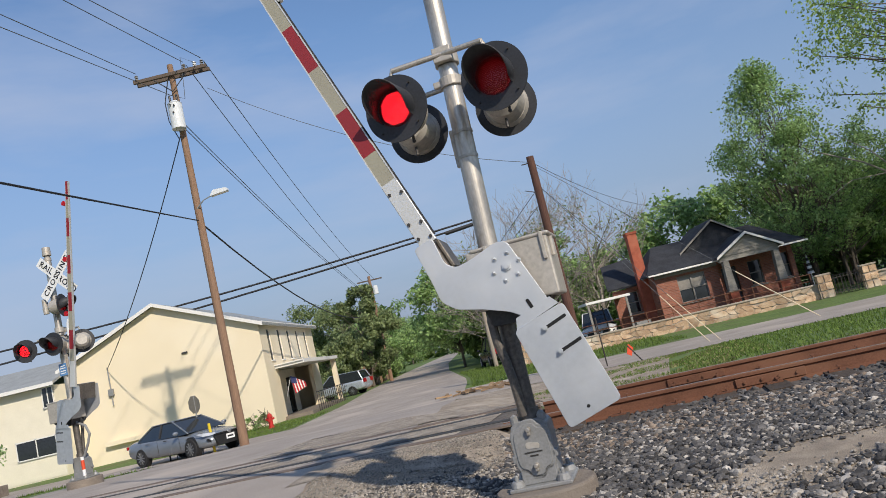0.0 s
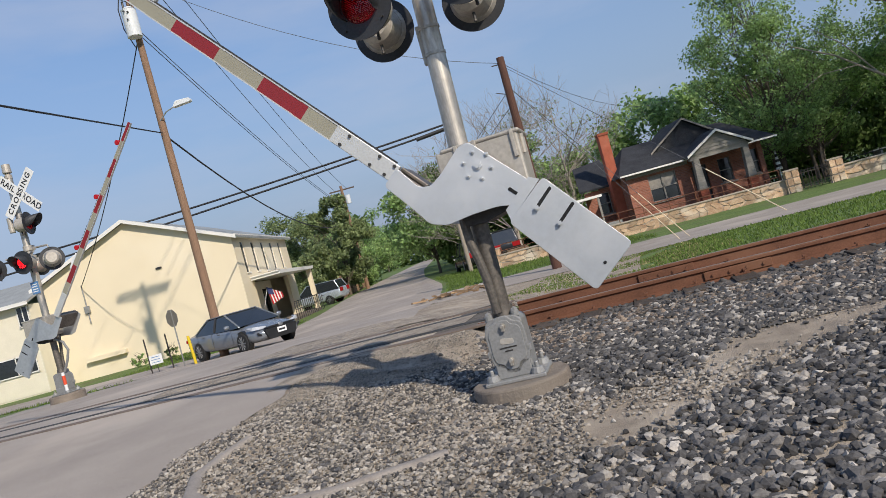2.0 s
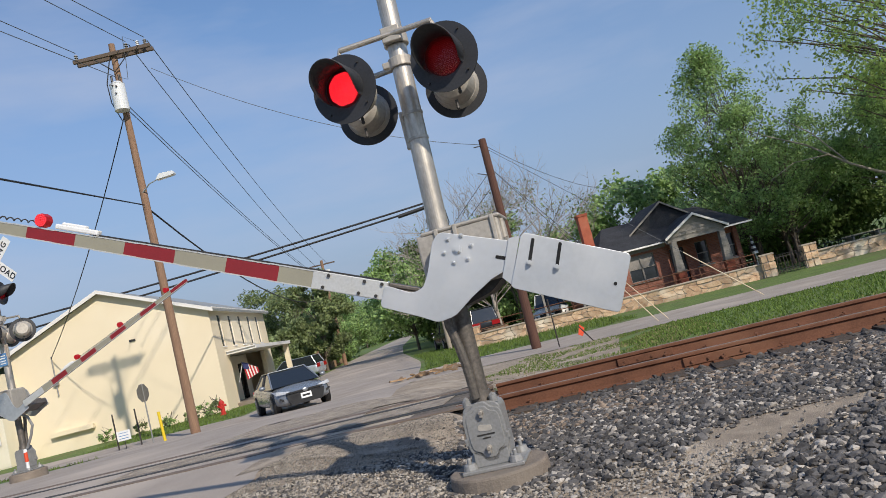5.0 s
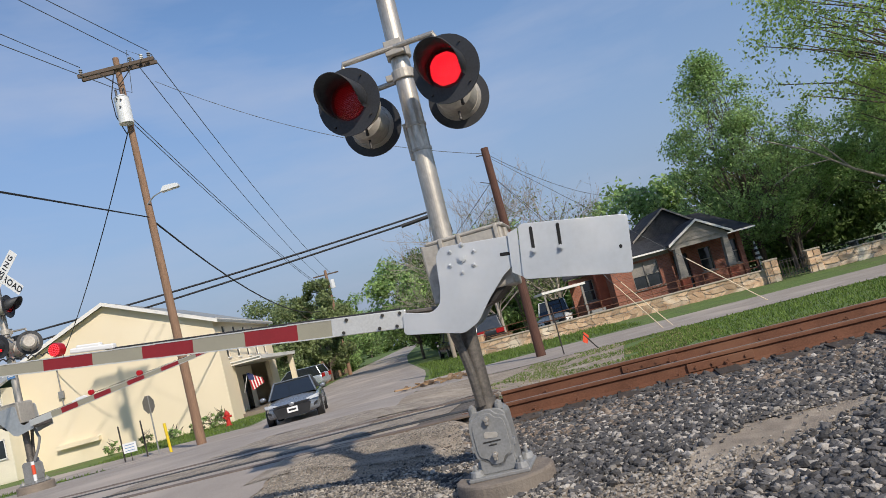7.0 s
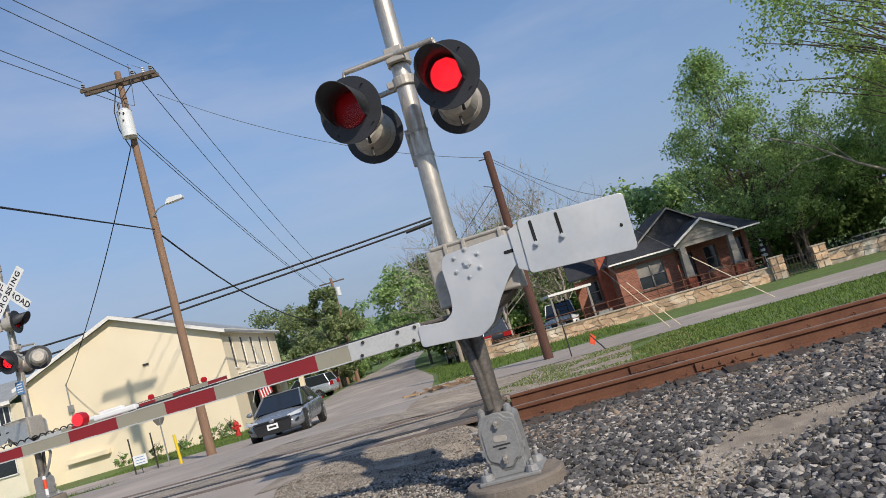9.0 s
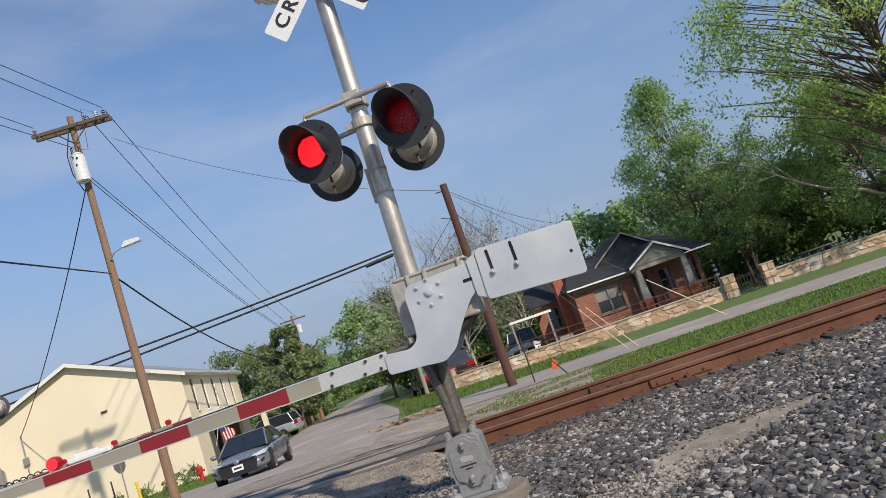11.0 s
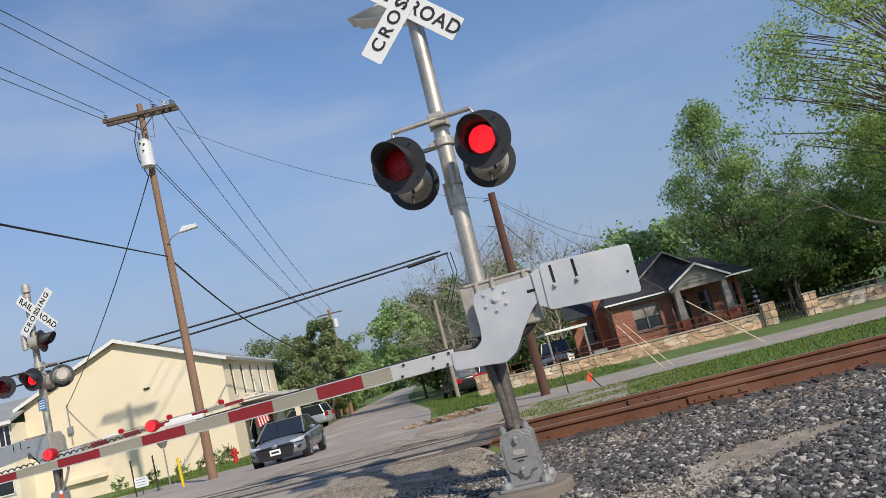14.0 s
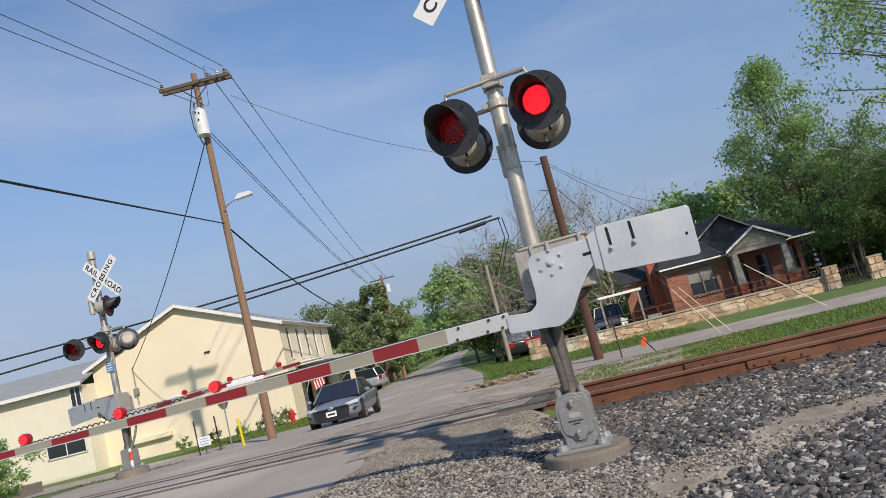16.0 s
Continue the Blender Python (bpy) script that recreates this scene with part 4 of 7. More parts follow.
PX, PY = -8.32, 25.6
TOP = 13.72
for a, b in (((PX - 1.25, PY - 0.15, TOP + 0.1), (-10.8, 17.6, 13.4)), ((PX, PY - 0.2, 12.6), (-10.85, 17.6, 13.0)), ((PX + 0.55, PY - 0.15, TOP + 0.1), (-8.9, 17.6, 13.3)), ((PX + 1.22, PY - 0.15, TOP + 0.1), (-8.2, 17.6, 13.1))):
    a, b = Vector(a), Vector(b)
    cable("thin grey overhead power wire", [a, b, a + (b - a) * 3.5], 0.014, WIRETHIN)
for x, e in ((0.55, (-9.1, 70, 9.4)), (1.22, (-8.0, 70, 9.4))):
    cable("thin grey overhead power wire", sag((PX + x, PY + 0.15, TOP + 0.1), e, 0.7), 0.016, WIRETHIN)
for z, e in ((11.6, (-8.4, 70, 7.6)), (11.4, (-8.3, 70, 7.3))):
    cable("thin grey overhead service wire", sag((PX + 0.1, PY, z), e, 0.5), 0.016, WIRETHIN)
cable("black overhead telephone cable", [(PX, PY - 0.2, 7.9), (-5.75, 8, 5.08), (-3.9, -4.8, 3.1)], 0.022)
cable("black overhead telephone cable", sag((PX, PY + 0.2, 7.8), (-9.0, 70, 6.4), 1.6), 0.035)
cable("thick black twisted overhead cable", sag((-27.1, 40, 7.0), (1.9, 40, 7.95), 0.25, 24), 0.055)
cable("thick black twisted overhead cable", sag((-27.24, 40, 6.25), (2.3, 40, 7.75), 0.15, 24), 0.055)
cable("black cable splice case", [(-0.1, 40, 7.53), (1.5, 40, 7.68)], 0.11)
for dx in (0, 0.22):
    cable("black cable hanging down to a pole", [(2.2 + dx, 40, 7.75), (2.3 + dx, 40, 6.6), (1.5 + dx, 40, 4.9)], 0.03)
cable("thin black service drop to the cream building", sag((PX - 0.1, PY, 11.2), (-18.7, 37.9, 4.5), 0.45), 0.02)
cable("thin grey overhead wire", sag((PX + 1.2, PY, 12.7), (3.55, 25, 7.0), 0.6), 0.010, WIRETHIN)

gp = thing("utility_pole", pose(0.95, 43.5, -0.2), "slim pale grey wooden pole at the road corner", "utility pole", "utility poles")
part("pole_shaft", rod(bm_new(), (0, 0, -0.2), (0, 0, 5.9), 0.13, 0.10, seg=12), POLEGREY, gp)
rp = thing("utility_pole", pose(3.57, 25.0, -0.3), "dark brown wooden pole beside the railway", "utility pole", "utility poles")
part("pole_shaft", rod(bm_new(), (0, 0, -0.2), (0, 0, 7.5), 0.17, 0.13, seg=16), POLEDARK, rp)
bm = bm_new()
rod(bm, (0.0, 0, 7.28), (-0.35, 0, 7.28), 0.02, seg=6)
rod(bm, (0.0, 0, 6.2), (-0.45, -0.1, 6.35), 0.015, seg=6)
part("hardware", bm, DARKMETAL, rp)
p3 = thing("utility_pole", pose(-8.5, 70, -0.2), "distant brown utility pole among the trees", "utility pole", "utility poles")
part("pole_shaft", rod(bm_new(), (0, 0, -0.2), (0, 0, 10.0), 0.19, 0.13, seg=12), POLEWOOD, p3)
bm = bm_new()
box(bm, (0, 0, 9.6), (2.4, 0.12, 0.12))
part("crossarm", bm, ARMWOOD, p3)
part("transformer", rod(bm_new(), (0.4, -0.2, 8.2), (0.4, -0.2, 9.0), 0.25, seg=14), TRANSF, p3, "white transformer")

for gx, gy in ((10.6, 22.8), (7.25, 23.0), (7.55, 22.9)):
    g = height(gx, gy)
    top = Vector((3.57, 25.0, 6.9 if gx > 9 else 6.2))
    base = Vector((gx, gy, g - 0.02))
    gw = thing("guy_wire", pose(0, 0, 0), "thin guy wire with a pale lower guard anchored in the grass", "guy wire", "guy wires")
    part("wire", rod(bm_new(), base, top, 0.008, seg=5), WIRETHIN, gw)
    part("guard", rod(bm_new(), base, base.lerp(top, 0.27), 0.015, seg=8), GUARD, gw, "pale plastic guard")

cable("thin grey overhead wire", sag((3.57, 25, 7.0), (14, 42, 6.2), 0.8), 0.010, WIRETHIN)
for z in (6.0, 5.5):
    cable("thin grey overhead wire", [(3.5, 25, z), (1.6, 40, z - 0.6)], 0.012, WIRETHIN)

# ---- cream building ----
SLITGLASS = mat("brown_window_glass", (0.045, 0.04, 0.036), (0.03, 0.027, 0.025), 0.35, spec=0.25)
BX0, BX1, BY0, BY1, EAVE, PEAK, BASE = -20.9, -10.6, 38.0, 50.2, 5.03, 7.16, -0.25
cream = thing("cream_building", pose(0, 0, 0), "two-storey cream stucco building with a shallow gable roof", "building", "buildings")
xm = (BX0 + BX1) / 2
bm = bm_new()
prism(bm, [(BX0, BASE), (BX1, BASE), (BX1, EAVE), (xm, PEAK), (BX0, EAVE)], BY0, BY0 + 0.25)
part("front_wall", bm, CREAM, cream, "cream stucco gable wall")
# side wall with five slit windows and a porch recess
slit_y = [39.6, 41.7, 43.8, 45.9, 48.0]
bm = bm_new()
box(bm, (BX1 - 0.125, (BY0 + BY1) / 2 + 0.12, (2.55 + 3.05) / 2), (0.25, BY1 - BY0 - 0.25, 0.5))
box(bm, (BX1 - 0.125, (BY0 + BY1) / 2 + 0.12, (4.72 + EAVE) / 2), (0.25, BY1 - BY0 - 0.25, EAVE - 4.72))
edges = [BY0 + 0.25] + [e for y in slit_y for e in (y - 0.28, y + 0.28)] + [BY1]
for a, b in zip(edges[::2], edges[1::2]):
    box(bm, (BX1 - 0.125, (a + b) / 2, 3.885), (0.25, b - a, 1.67))
box(bm, (BX1 - 0.125, (BY0 + 40.2) / 2 + 0.125, (BASE + 2.55) / 2), (0.25, 40.2 - BY0 - 0.25, 2.55 - BASE))
box(bm, (BX1 - 0.125, 49.2, (BASE + 2.55) / 2), (0.25, 2.0, 2.55 - BASE))
part("side_wall", bm, CREAM, cream, "cream stucco side wall with slit windows")
for y in slit_y:
    w = part("window", box(bm_new(), (BX1 - 0.07, y, 3.885), (0.03, 0.55, 1.66)), SLITGLASS, cream, "tall narrow dark window")
    bm = bm_new()
    for s in (-1, 1):
        box(bm, (BX1 - 0.045, y + s * 0.262, 3.885), (0.03, 0.03, 1.66))
    box(bm, (BX1 + 0.02, y, 3.02), (0.1, 0.64, 0.06))
    part("window_frame", bm, WHITETRIM, w)
bm = bm_new()
box(bm, (BX1 - 1.3, 44.2, (BASE + 2.55) / 2), (0.2, 8.2, 2.55 - BASE))
part("recess_wall", bm, CREAMSIDE, cream)
for y in (41.5, 43.4, 46.4):
    part("entrance_door", box(bm_new(), (BX1 - 1.18, y, 0.95), (0.06, 1.1, 2.2)), GLASSDARK, cream, "dark glazed entrance door")
bm = bm_new()
box(bm, (BX1 + 0.5, 44.3, 2.62), (2.2, 9.4, 0.14))
box(bm, (BX1 + 0.45, 44.3, 2.72), (2.3, 9.6, 0.06))
part("canopy", bm, WHITETRIM, cream, "flat white porch canopy", bevel=0.01)
part("porch_post", box(bm_new(), (BX1 + 1.3, 48.7, 1.2), (0.3, 0.3, 2.7)), CREAM, cream)
part("porch_floor", box(bm_new(), (BX1 + 0.4, 44.3, -0.14), (2.2, 9.2, 0.2)), CONCRETE, cream)
bm = bm_new()
for k in range(16):
    y = 41.0 + 0.55 * k
    rod(bm, (BX1 + 1.6, y, -0.2), (BX1 + 1.6, y, 0.85), 0.02, seg=6)
rod(bm, (BX1 + 1.6, 41, 0.85), (BX1 + 1.6, 49.25, 0.85), 0.025, seg=6)
rod(bm, (BX1 + 1.6, 41, 0.4), (BX1 + 1.6, 49.25, 0.4), 0.02, seg=6)
part("hand_rail", bm, IRON, cream, "thin metal hand rail")
# roof and trim
for s in (-1, 1):
    x0, x1 = xm, xm + s * ((BX1 - BX0) / 2 + 0.35)
    k = (PEAK - EAVE) / ((BX1 - BX0) / 2)
    bm = bm_new()
    prism(bm, [(x0, PEAK + 0.02), (x1, PEAK - abs(x1 - xm) * k + 0.02), (x1, PEAK - abs(x1 - xm) * k + 0.12), (x0, PEAK + 0.12)], BY0 - 0.32, BY1 + 0.3)
    part("roof", bm, GREYROOF, cream, "grey metal roof slope")
    bm = bm_new()
    prism(bm, [(x0, PEAK - 0.06), (x1, PEAK - abs(x1 - xm) * k - 0.06), (x1, PEAK - abs(x1 - xm) * k + 0.13), (x0, PEAK + 0.13)], BY0 - 0.37, BY0 - 0.325)
    part("fascia", bm, WHITETRIM, cream, "white fascia board")
part("eave_board", box(bm_new(), (BX1 + 0.3, (BY0 + BY1) / 2, EAVE - 0.06), (0.05, BY1 - BY0 + 0.6, 0.2)), WHITETRIM, cream)
part("back_wall", box(bm_new(), (xm, BY1 - 0.125, (BASE + EAVE) / 2), (BX1 - BX0 - 0.5, 0.24, EAVE - BASE)), CREAM, cream)
part("left_wall", box(bm_new(), (BX0 + 0.125, (BY0 + BY1) / 2 + 0.12, (BASE + EAVE) / 2), (0.25, BY1 - BY0 - 0.25, EAVE - BASE)), CREAM, cream)
bm = bm_new()
rod(bm, (-18.7, 37.93, 4.6), (-18.7, 37.93, 2.6), 0.035, seg=8)
box(bm, (-18.7, 37.9, 3.3), (0.25, 0.14, 0.35))
part("service_meter", bm, GREYPAINT, cream, "grey electric service mast and meter")
bm = bm_new()
box(bm, (-18.3, 37.85, 0.75), (2.1, 0.3, 0.22))
part("wall_ledge", bm, CREAM, cream)
part("wall_vent", box(bm_new(), (-14.6, 37.97, 4.4), (0.3, 0.06, 0.1)), DARKMETAL, cream, "small dark wall vent")

# lower wing with clapboards
wing = thing("low_wing", pose(0, 0, 0), "pale clapboard wing with a grey roof beside the cream building", "building", "buildings")
wy = 36.6
wx0, wx1 = -34.0, -20.9
bm = bm_new()
box(bm, ((wx0 + wx1) / 2, wy + 0.15, 2.0), (wx1 - wx0, 0.2, 4.6))
box(bm, (wx1 - 0.1, wy + 4, 2.0), (0.2, 7.5, 4.6))
part("wall_core", bm, CREAMSIDE, wing)
for k in range(22):
    z = -0.15 + 0.2 * k
    for a, b in ((wx0, wx1 + 0.02),):
        bd = part("clapboard", box(bm_new(), ((a + b) / 2, wy + 0.03, z + 0.1), (b - a, 0.03, 0.205), Matrix.Rotation(radians(4), 4, "X")), CREAMSIDE, wing)
for xa, xb, za, zb in ((-23.2, -21.15, 0.95, 1.85), (-21.5, -20.95, 3.25, 4.25)):
    w = part("window", box(bm_new(), ((xa + xb) / 2, wy - 0.02, (za + zb) / 2), (xb - xa, 0.06, zb - za)), GLASSDARK, wing, "dark horizontal window")
    bm = bm_new()
    for x in (xa, (xa + xb) / 2, xb):
        box(bm, (x, wy - 0.055, (za + zb) / 2), (0.05, 0.02, zb - za + 0.1))
    for z in (za, zb):
        box(bm, ((xa + xb) / 2, wy - 0.055, z), (xb - xa + 0.1, 0.02, 0.06))
    part("window_frame", bm, WHITETRIM, w)
bm = bm_new()
a = [bm.verts.new(p) for p in ((wx0 - 0.3, wy - 0.4, 4.45), (wx1 + 0.25, wy - 0.4, 4.45), (wx1 - 0.2, wy + 4, 5.75), (wx0 - 0.3, wy + 4, 5.75), (wx0 - 0.3, wy + 8, 4.4), (wx1, wy + 8, 4.4))]
bm.faces.new((a[0], a[1], a[2], a[3])), bm.faces.new((a[3], a[2], a[5], a[4]))
rf = part("roof", bm, GREYROOF, wing, "grey sloping roof")
so = rf.modifiers.new("thick", "SOLIDIFY")
so.thickness = 0.12
part("eave_board", box(bm_new(), ((wx0 + wx1) / 2, wy - 0.43, 4.36), (wx1 - wx0 + 0.5, 0.04, 0.18)), WHITETRIM, wing)

# ---- brick house ----
HY = 37.0
house = thing("brick_house", pose(0, 0, 0), "low red brick bungalow with dark shingle roof and gabled porch", "house", "houses")


def brick_panel(x0, x1, z0, z1, y, parent, holes=()):
    """A wall that faces -y with its window openings left free."""
    bm = bm_new()
    xs = sorted({x0, x1, *[h[0] for h in holes], *[h[1] for h in holes]})
    zs = sorted({z0, z1, *[h[2] for h in holes], *[h[3] for h in holes]})
    nx, nz = len(xs) - 1, len(zs) - 1
    vs = {(i, k, b): bm.verts.new((xs[i], y + 0.24 * b, zs[k])) for i in range(nx + 1) for k in range(nz + 1) for b in (0, 1)}

    def solid(i, k):
        if not (0 <= i < nx and 0 <= k < nz):
            return False
        cx, cz = (xs[i] + xs[i + 1]) / 2, (zs[k] + zs[k + 1]) / 2
        return not any(h[0] < cx < h[1] and h[2] < cz < h[3] for h in holes)

    for i in range(nx):
        for k in range(nz):
            if not solid(i, k):
                continue
            for b in (0, 1):
                bm.faces.new((vs[i, k, b], vs[i + 1, k, b], vs[i + 1, k + 1, b], vs[i, k + 1, b]))
            for di, dk, p, q in ((-1, 0, (i, k), (i, k + 1)), (1, 0, (i + 1, k), (i + 1, k + 1)), (0, -1, (i, k), (i + 1, k)), (0, 1, (i, k + 1), (i + 1, k + 1))):
                if not solid(i + di, k + dk):
                    bm.faces.new((vs[(*p, 0)], vs[(*q, 0)], vs[(*q, 1)], vs[(*p, 1)]))
    return part("wall", bm, BRICKWALL, parent, "red brick wall")


def sash(x0, x1, z0, z1, y, parent, blinds=True):
    w = part("window", box(bm_new(), ((x0 + x1) / 2, y + 0.14, (z0 + z1) / 2), (x1 - x0, 0.02, z1 - z0)), GLASSDARK, parent, "dark sash window")
    bm = bm_new()
    n = 2 if x1 - x0 > 1.1 else 1
    for i in range(n + 1):
        box(bm, (x0 + (x1 - x0) * i / n, y + 0.1, (z0 + z1) / 2), (0.07, 0.08, z1 - z0 + 0.07))
    for z in (z0, (z0 + z1) / 2, z1):
        box(bm, ((x0 + x1) / 2, y + 0.1, z), (x1 - x0 + 0.07, 0.08, 0.06))
    part("window_frame", bm, GREYWOOD, w)
    if blinds:
        part("blind", box(bm_new(), ((x0 + x1) / 2, y + 0.122, z1 - 0.25 * (z1 - z0)), (x1 - x0 - 0.1, 0.01, 0.45 * (z1 - z0))), CURTAIN, w, "drawn window blind")
    part("window_sill", box(bm_new(), ((x0 + x1) / 2, y - 0.02, z0 - 0.06), (x1 - x0 + 0.25, 0.12, 0.07)), GREYWOOD, w)


front_holes = [(10.5, 11.9, 0.95, 2.24)]
wl = brick_panel(9.45, 12.6, -0.2, 2.35, HY, house, front_holes)
sash(10.5, 11.9, 0.95, 2.24, HY, house)
back = brick_panel(12.6, 16.65, -0.2, 2.6, HY + 0.9, house, [(13.0, 13.75, 0.25, 2.15), (14.35, 15.0, 1.0, 2.2), (15.7, 16.5, 1.0, 2.25)])
sash(14.35, 15.0, 1.0, 2.2, HY + 0.9, house, False)
sash(15.7, 16.5, 1.0, 2.25, HY + 0.9, house, False)
d = part("front_door", box(bm_new(), (13.37, HY + 1.05, 1.2), (0.75, 0.05, 1.9)), DOORDARK, house, "dark front door with a small diamond pane")
part("door_pane", box(bm_new(), (13.37, HY + 1.01, 1.65), (0.16, 0.02, 0.16), Matrix.Rotation(0.785, 4, "Y")), WHITETRIM, d)
part("porch_floor", box(bm_new(), (14.0, HY - 0.1, 0.0), (3.2, 2.0, 0.42)), CONCRETE, house)
for x in (12.75, 15.2):
    part("porch_pier", box(bm_new(), (x, HY - 0.75, 0.5), (0.42, 0.42, 0.9)), BRICK, house, "brick porch pier", bevel=0.01)
    bm = bm_new()
    prism(bm, [(x - 0.2, 0.98), (x + 0.2, 0.98), (x + 0.13, 2.45), (x - 0.13, 2.45)], HY - 0.92, HY - 0.6)
    part("porch_column", bm, GREYWOOD, house, "tapered grey wooden column")
    part("pier_cap", box(bm_new(), (x, HY - 0.75, 0.97), (0.5, 0.5, 0.06)), CONCRETE, house)
# porch gable
bm = prism(bm_new(), [(12.5, 2.62), (15.35, 2.62), (13.92, 3.48)], HY - 0.92, HY - 0.84)
part("porch_gable", bm, GREYWOOD, house, "weathered board gable")
bm = bm_new()
for k in range(5):
    z = 2.66 + 0.16 * k
    h = (3.48 - z) / (3.48 - 2.62) * 1.43
    box(bm, (13.92, HY - 0.935, z + 0.07), (2 * h, 0.03, 0.14))
part("gable_board", bm, GREYWOOD, house)
part("porch_beam", box(bm_new(), (13.92, HY - 0.75, 2.52), (2.9, 0.3, 0.2)), GREYWOOD, house)
for s in (-1, 1):
    bm = prism(bm_new(), [(13.92, 3.52), (13.92 + s * 1.6, 2.56), (13.92 + s * 1.6, 2.68), (13.92, 3.64)], HY - 1.15, HY + 3.2)
    part("porch_roof", bm, SHINGLE, house, "dark shingle porch roof")
    bm = prism(bm_new(), [(13.92, 3.50), (13.92 + s * 1.62, 2.54), (13.92 + s * 1.62, 2.66), (13.92, 3.62)], HY - 1.2, HY - 1.155)
    part("fascia", bm, WHITETRIM, house, "pale fascia board")
# main roof: gable ends left, hipped right
bm = bm_new()
k = [bm.verts.new(p) for p in ((9.05, HY - 0.45, 2.62), (16.95, HY - 0.45, 2.62), (16.95, HY + 7, 2.62), (9.05, HY + 7, 2.62), (10.4, HY + 3.0, 4.15), (15.7, HY + 3.0, 4.15))]
for f in ((0, 1, 5, 4), (1, 2, 5), (2, 3, 4, 5), (3, 0, 4)):
    bm.faces.new([k[i] for i in f])
rf = part("roof", bm, SHINGLE, house, "dark grey shingle hip roof")
rf.modifiers.new("thick", "SOLIDIFY").thickness = 0.1
bm = prism(bm_new(), [(11.5, 3.35), (15.1, 3.35), (13.25, 4.62)], HY + 1.3, HY + 1.45)
part("upper_gable", bm, SHINGLE, house, "dark upper gable")
for s in (-1, 1):
    bm = prism(bm_new(), [(13.25, 4.66), (13.25 + s * 1.95, 3.3), (13.25 + s * 1.95, 3.4), (13.25, 4.76)], HY + 1.1, HY + 5)
    part("gable_roof", bm, SHINGLE, house)
    bm = prism(bm_new(), [(13.25, 4.64), (13.25 + s * 1.97, 3.28), (13.25 + s * 1.97, 3.38), (13.25, 4.74)], HY + 1.05, HY + 1.095)
    part("fascia", bm, GREYWOOD, house)
part("eave_board", box(bm_new(), (10.8, HY - 0.47, 2.56), (3.4, 0.04, 0.08)), WHITETRIM, house, "pale eave board")
part("eave_board", box(bm_new(), (16.2, HY - 0.47, 2.56), (1.6, 0.04, 0.08)), WHITETRIM, house, "pale eave board")
part("frieze", box(bm_new(), (11.0, HY - 0.02, 2.44), (3.1, 0.2, 0.16)), GREYWOOD, house)
bm = bm_new()
box(bm, (9.57, HY + 3.6, 1.2), (0.24, 6.8, 2.8))
box(bm, (16.53, HY + 3.9, 1.2), (0.24, 6.2, 2.8))
box(bm, (13.0, HY + 6.9, 1.2), (7.2, 0.24, 2.8))
part("side_wall", bm, BRICKWALL, house, "red brick side walls")
ch = part("chimney", box(bm_new(), (9.22, HY + 1.6, 2.3), (0.5, 0.6, 5.4)), BRICK, house, "red brick chimney", bevel=0.01)
part("chimney_cap", box(bm_new(), (9.22, HY + 1.6, 5.02), (0.58, 0.68, 0.12)), BRICK, ch)
# back wing
bw = brick_panel(7.7, 9.3, -0.2, 2.3, HY + 2.2, house, [(8.3, 8.95, 1.0, 2.1)])
sash(8.3, 8.95, 1.0, 2.1, HY + 2.2, house, False)
bm = bm_new()
k = [bm.verts.new(p) for p in ((7.4, HY + 1.9, 2.35), (9.4, HY + 1.9, 2.35), (9.4, HY + 4.5, 3.9), (7.8, HY + 4.5, 3.75))]
bm.faces.new(k)
rf = part("wing_roof", bm, SHINGLE, house, "dark shingle wing roof")
rf.modifiers.new("thick", "SOLIDIFY").thickness = 0.1
part("carport_roof", box(bm_new(), (6.9, HY + 1.0, 1.98), (2.2, 3.0, 0.12)), WHITETRIM, house, "flat carport roof")
for x in (5.9, 7.8):
    part("carport_post", box(bm_new(), (x, HY - 0.4, 0.85), (0.1, 0.1, 2.2)), GREYWOOD, house)
part("air_conditioner", box(bm_new(), (8.6, HY + 1.2, 0.2), (0.75, 0.7, 0.75)), GREYPAINT, house, "grey air conditioner", bevel=0.02)

# ---- stone wall by the side street ----


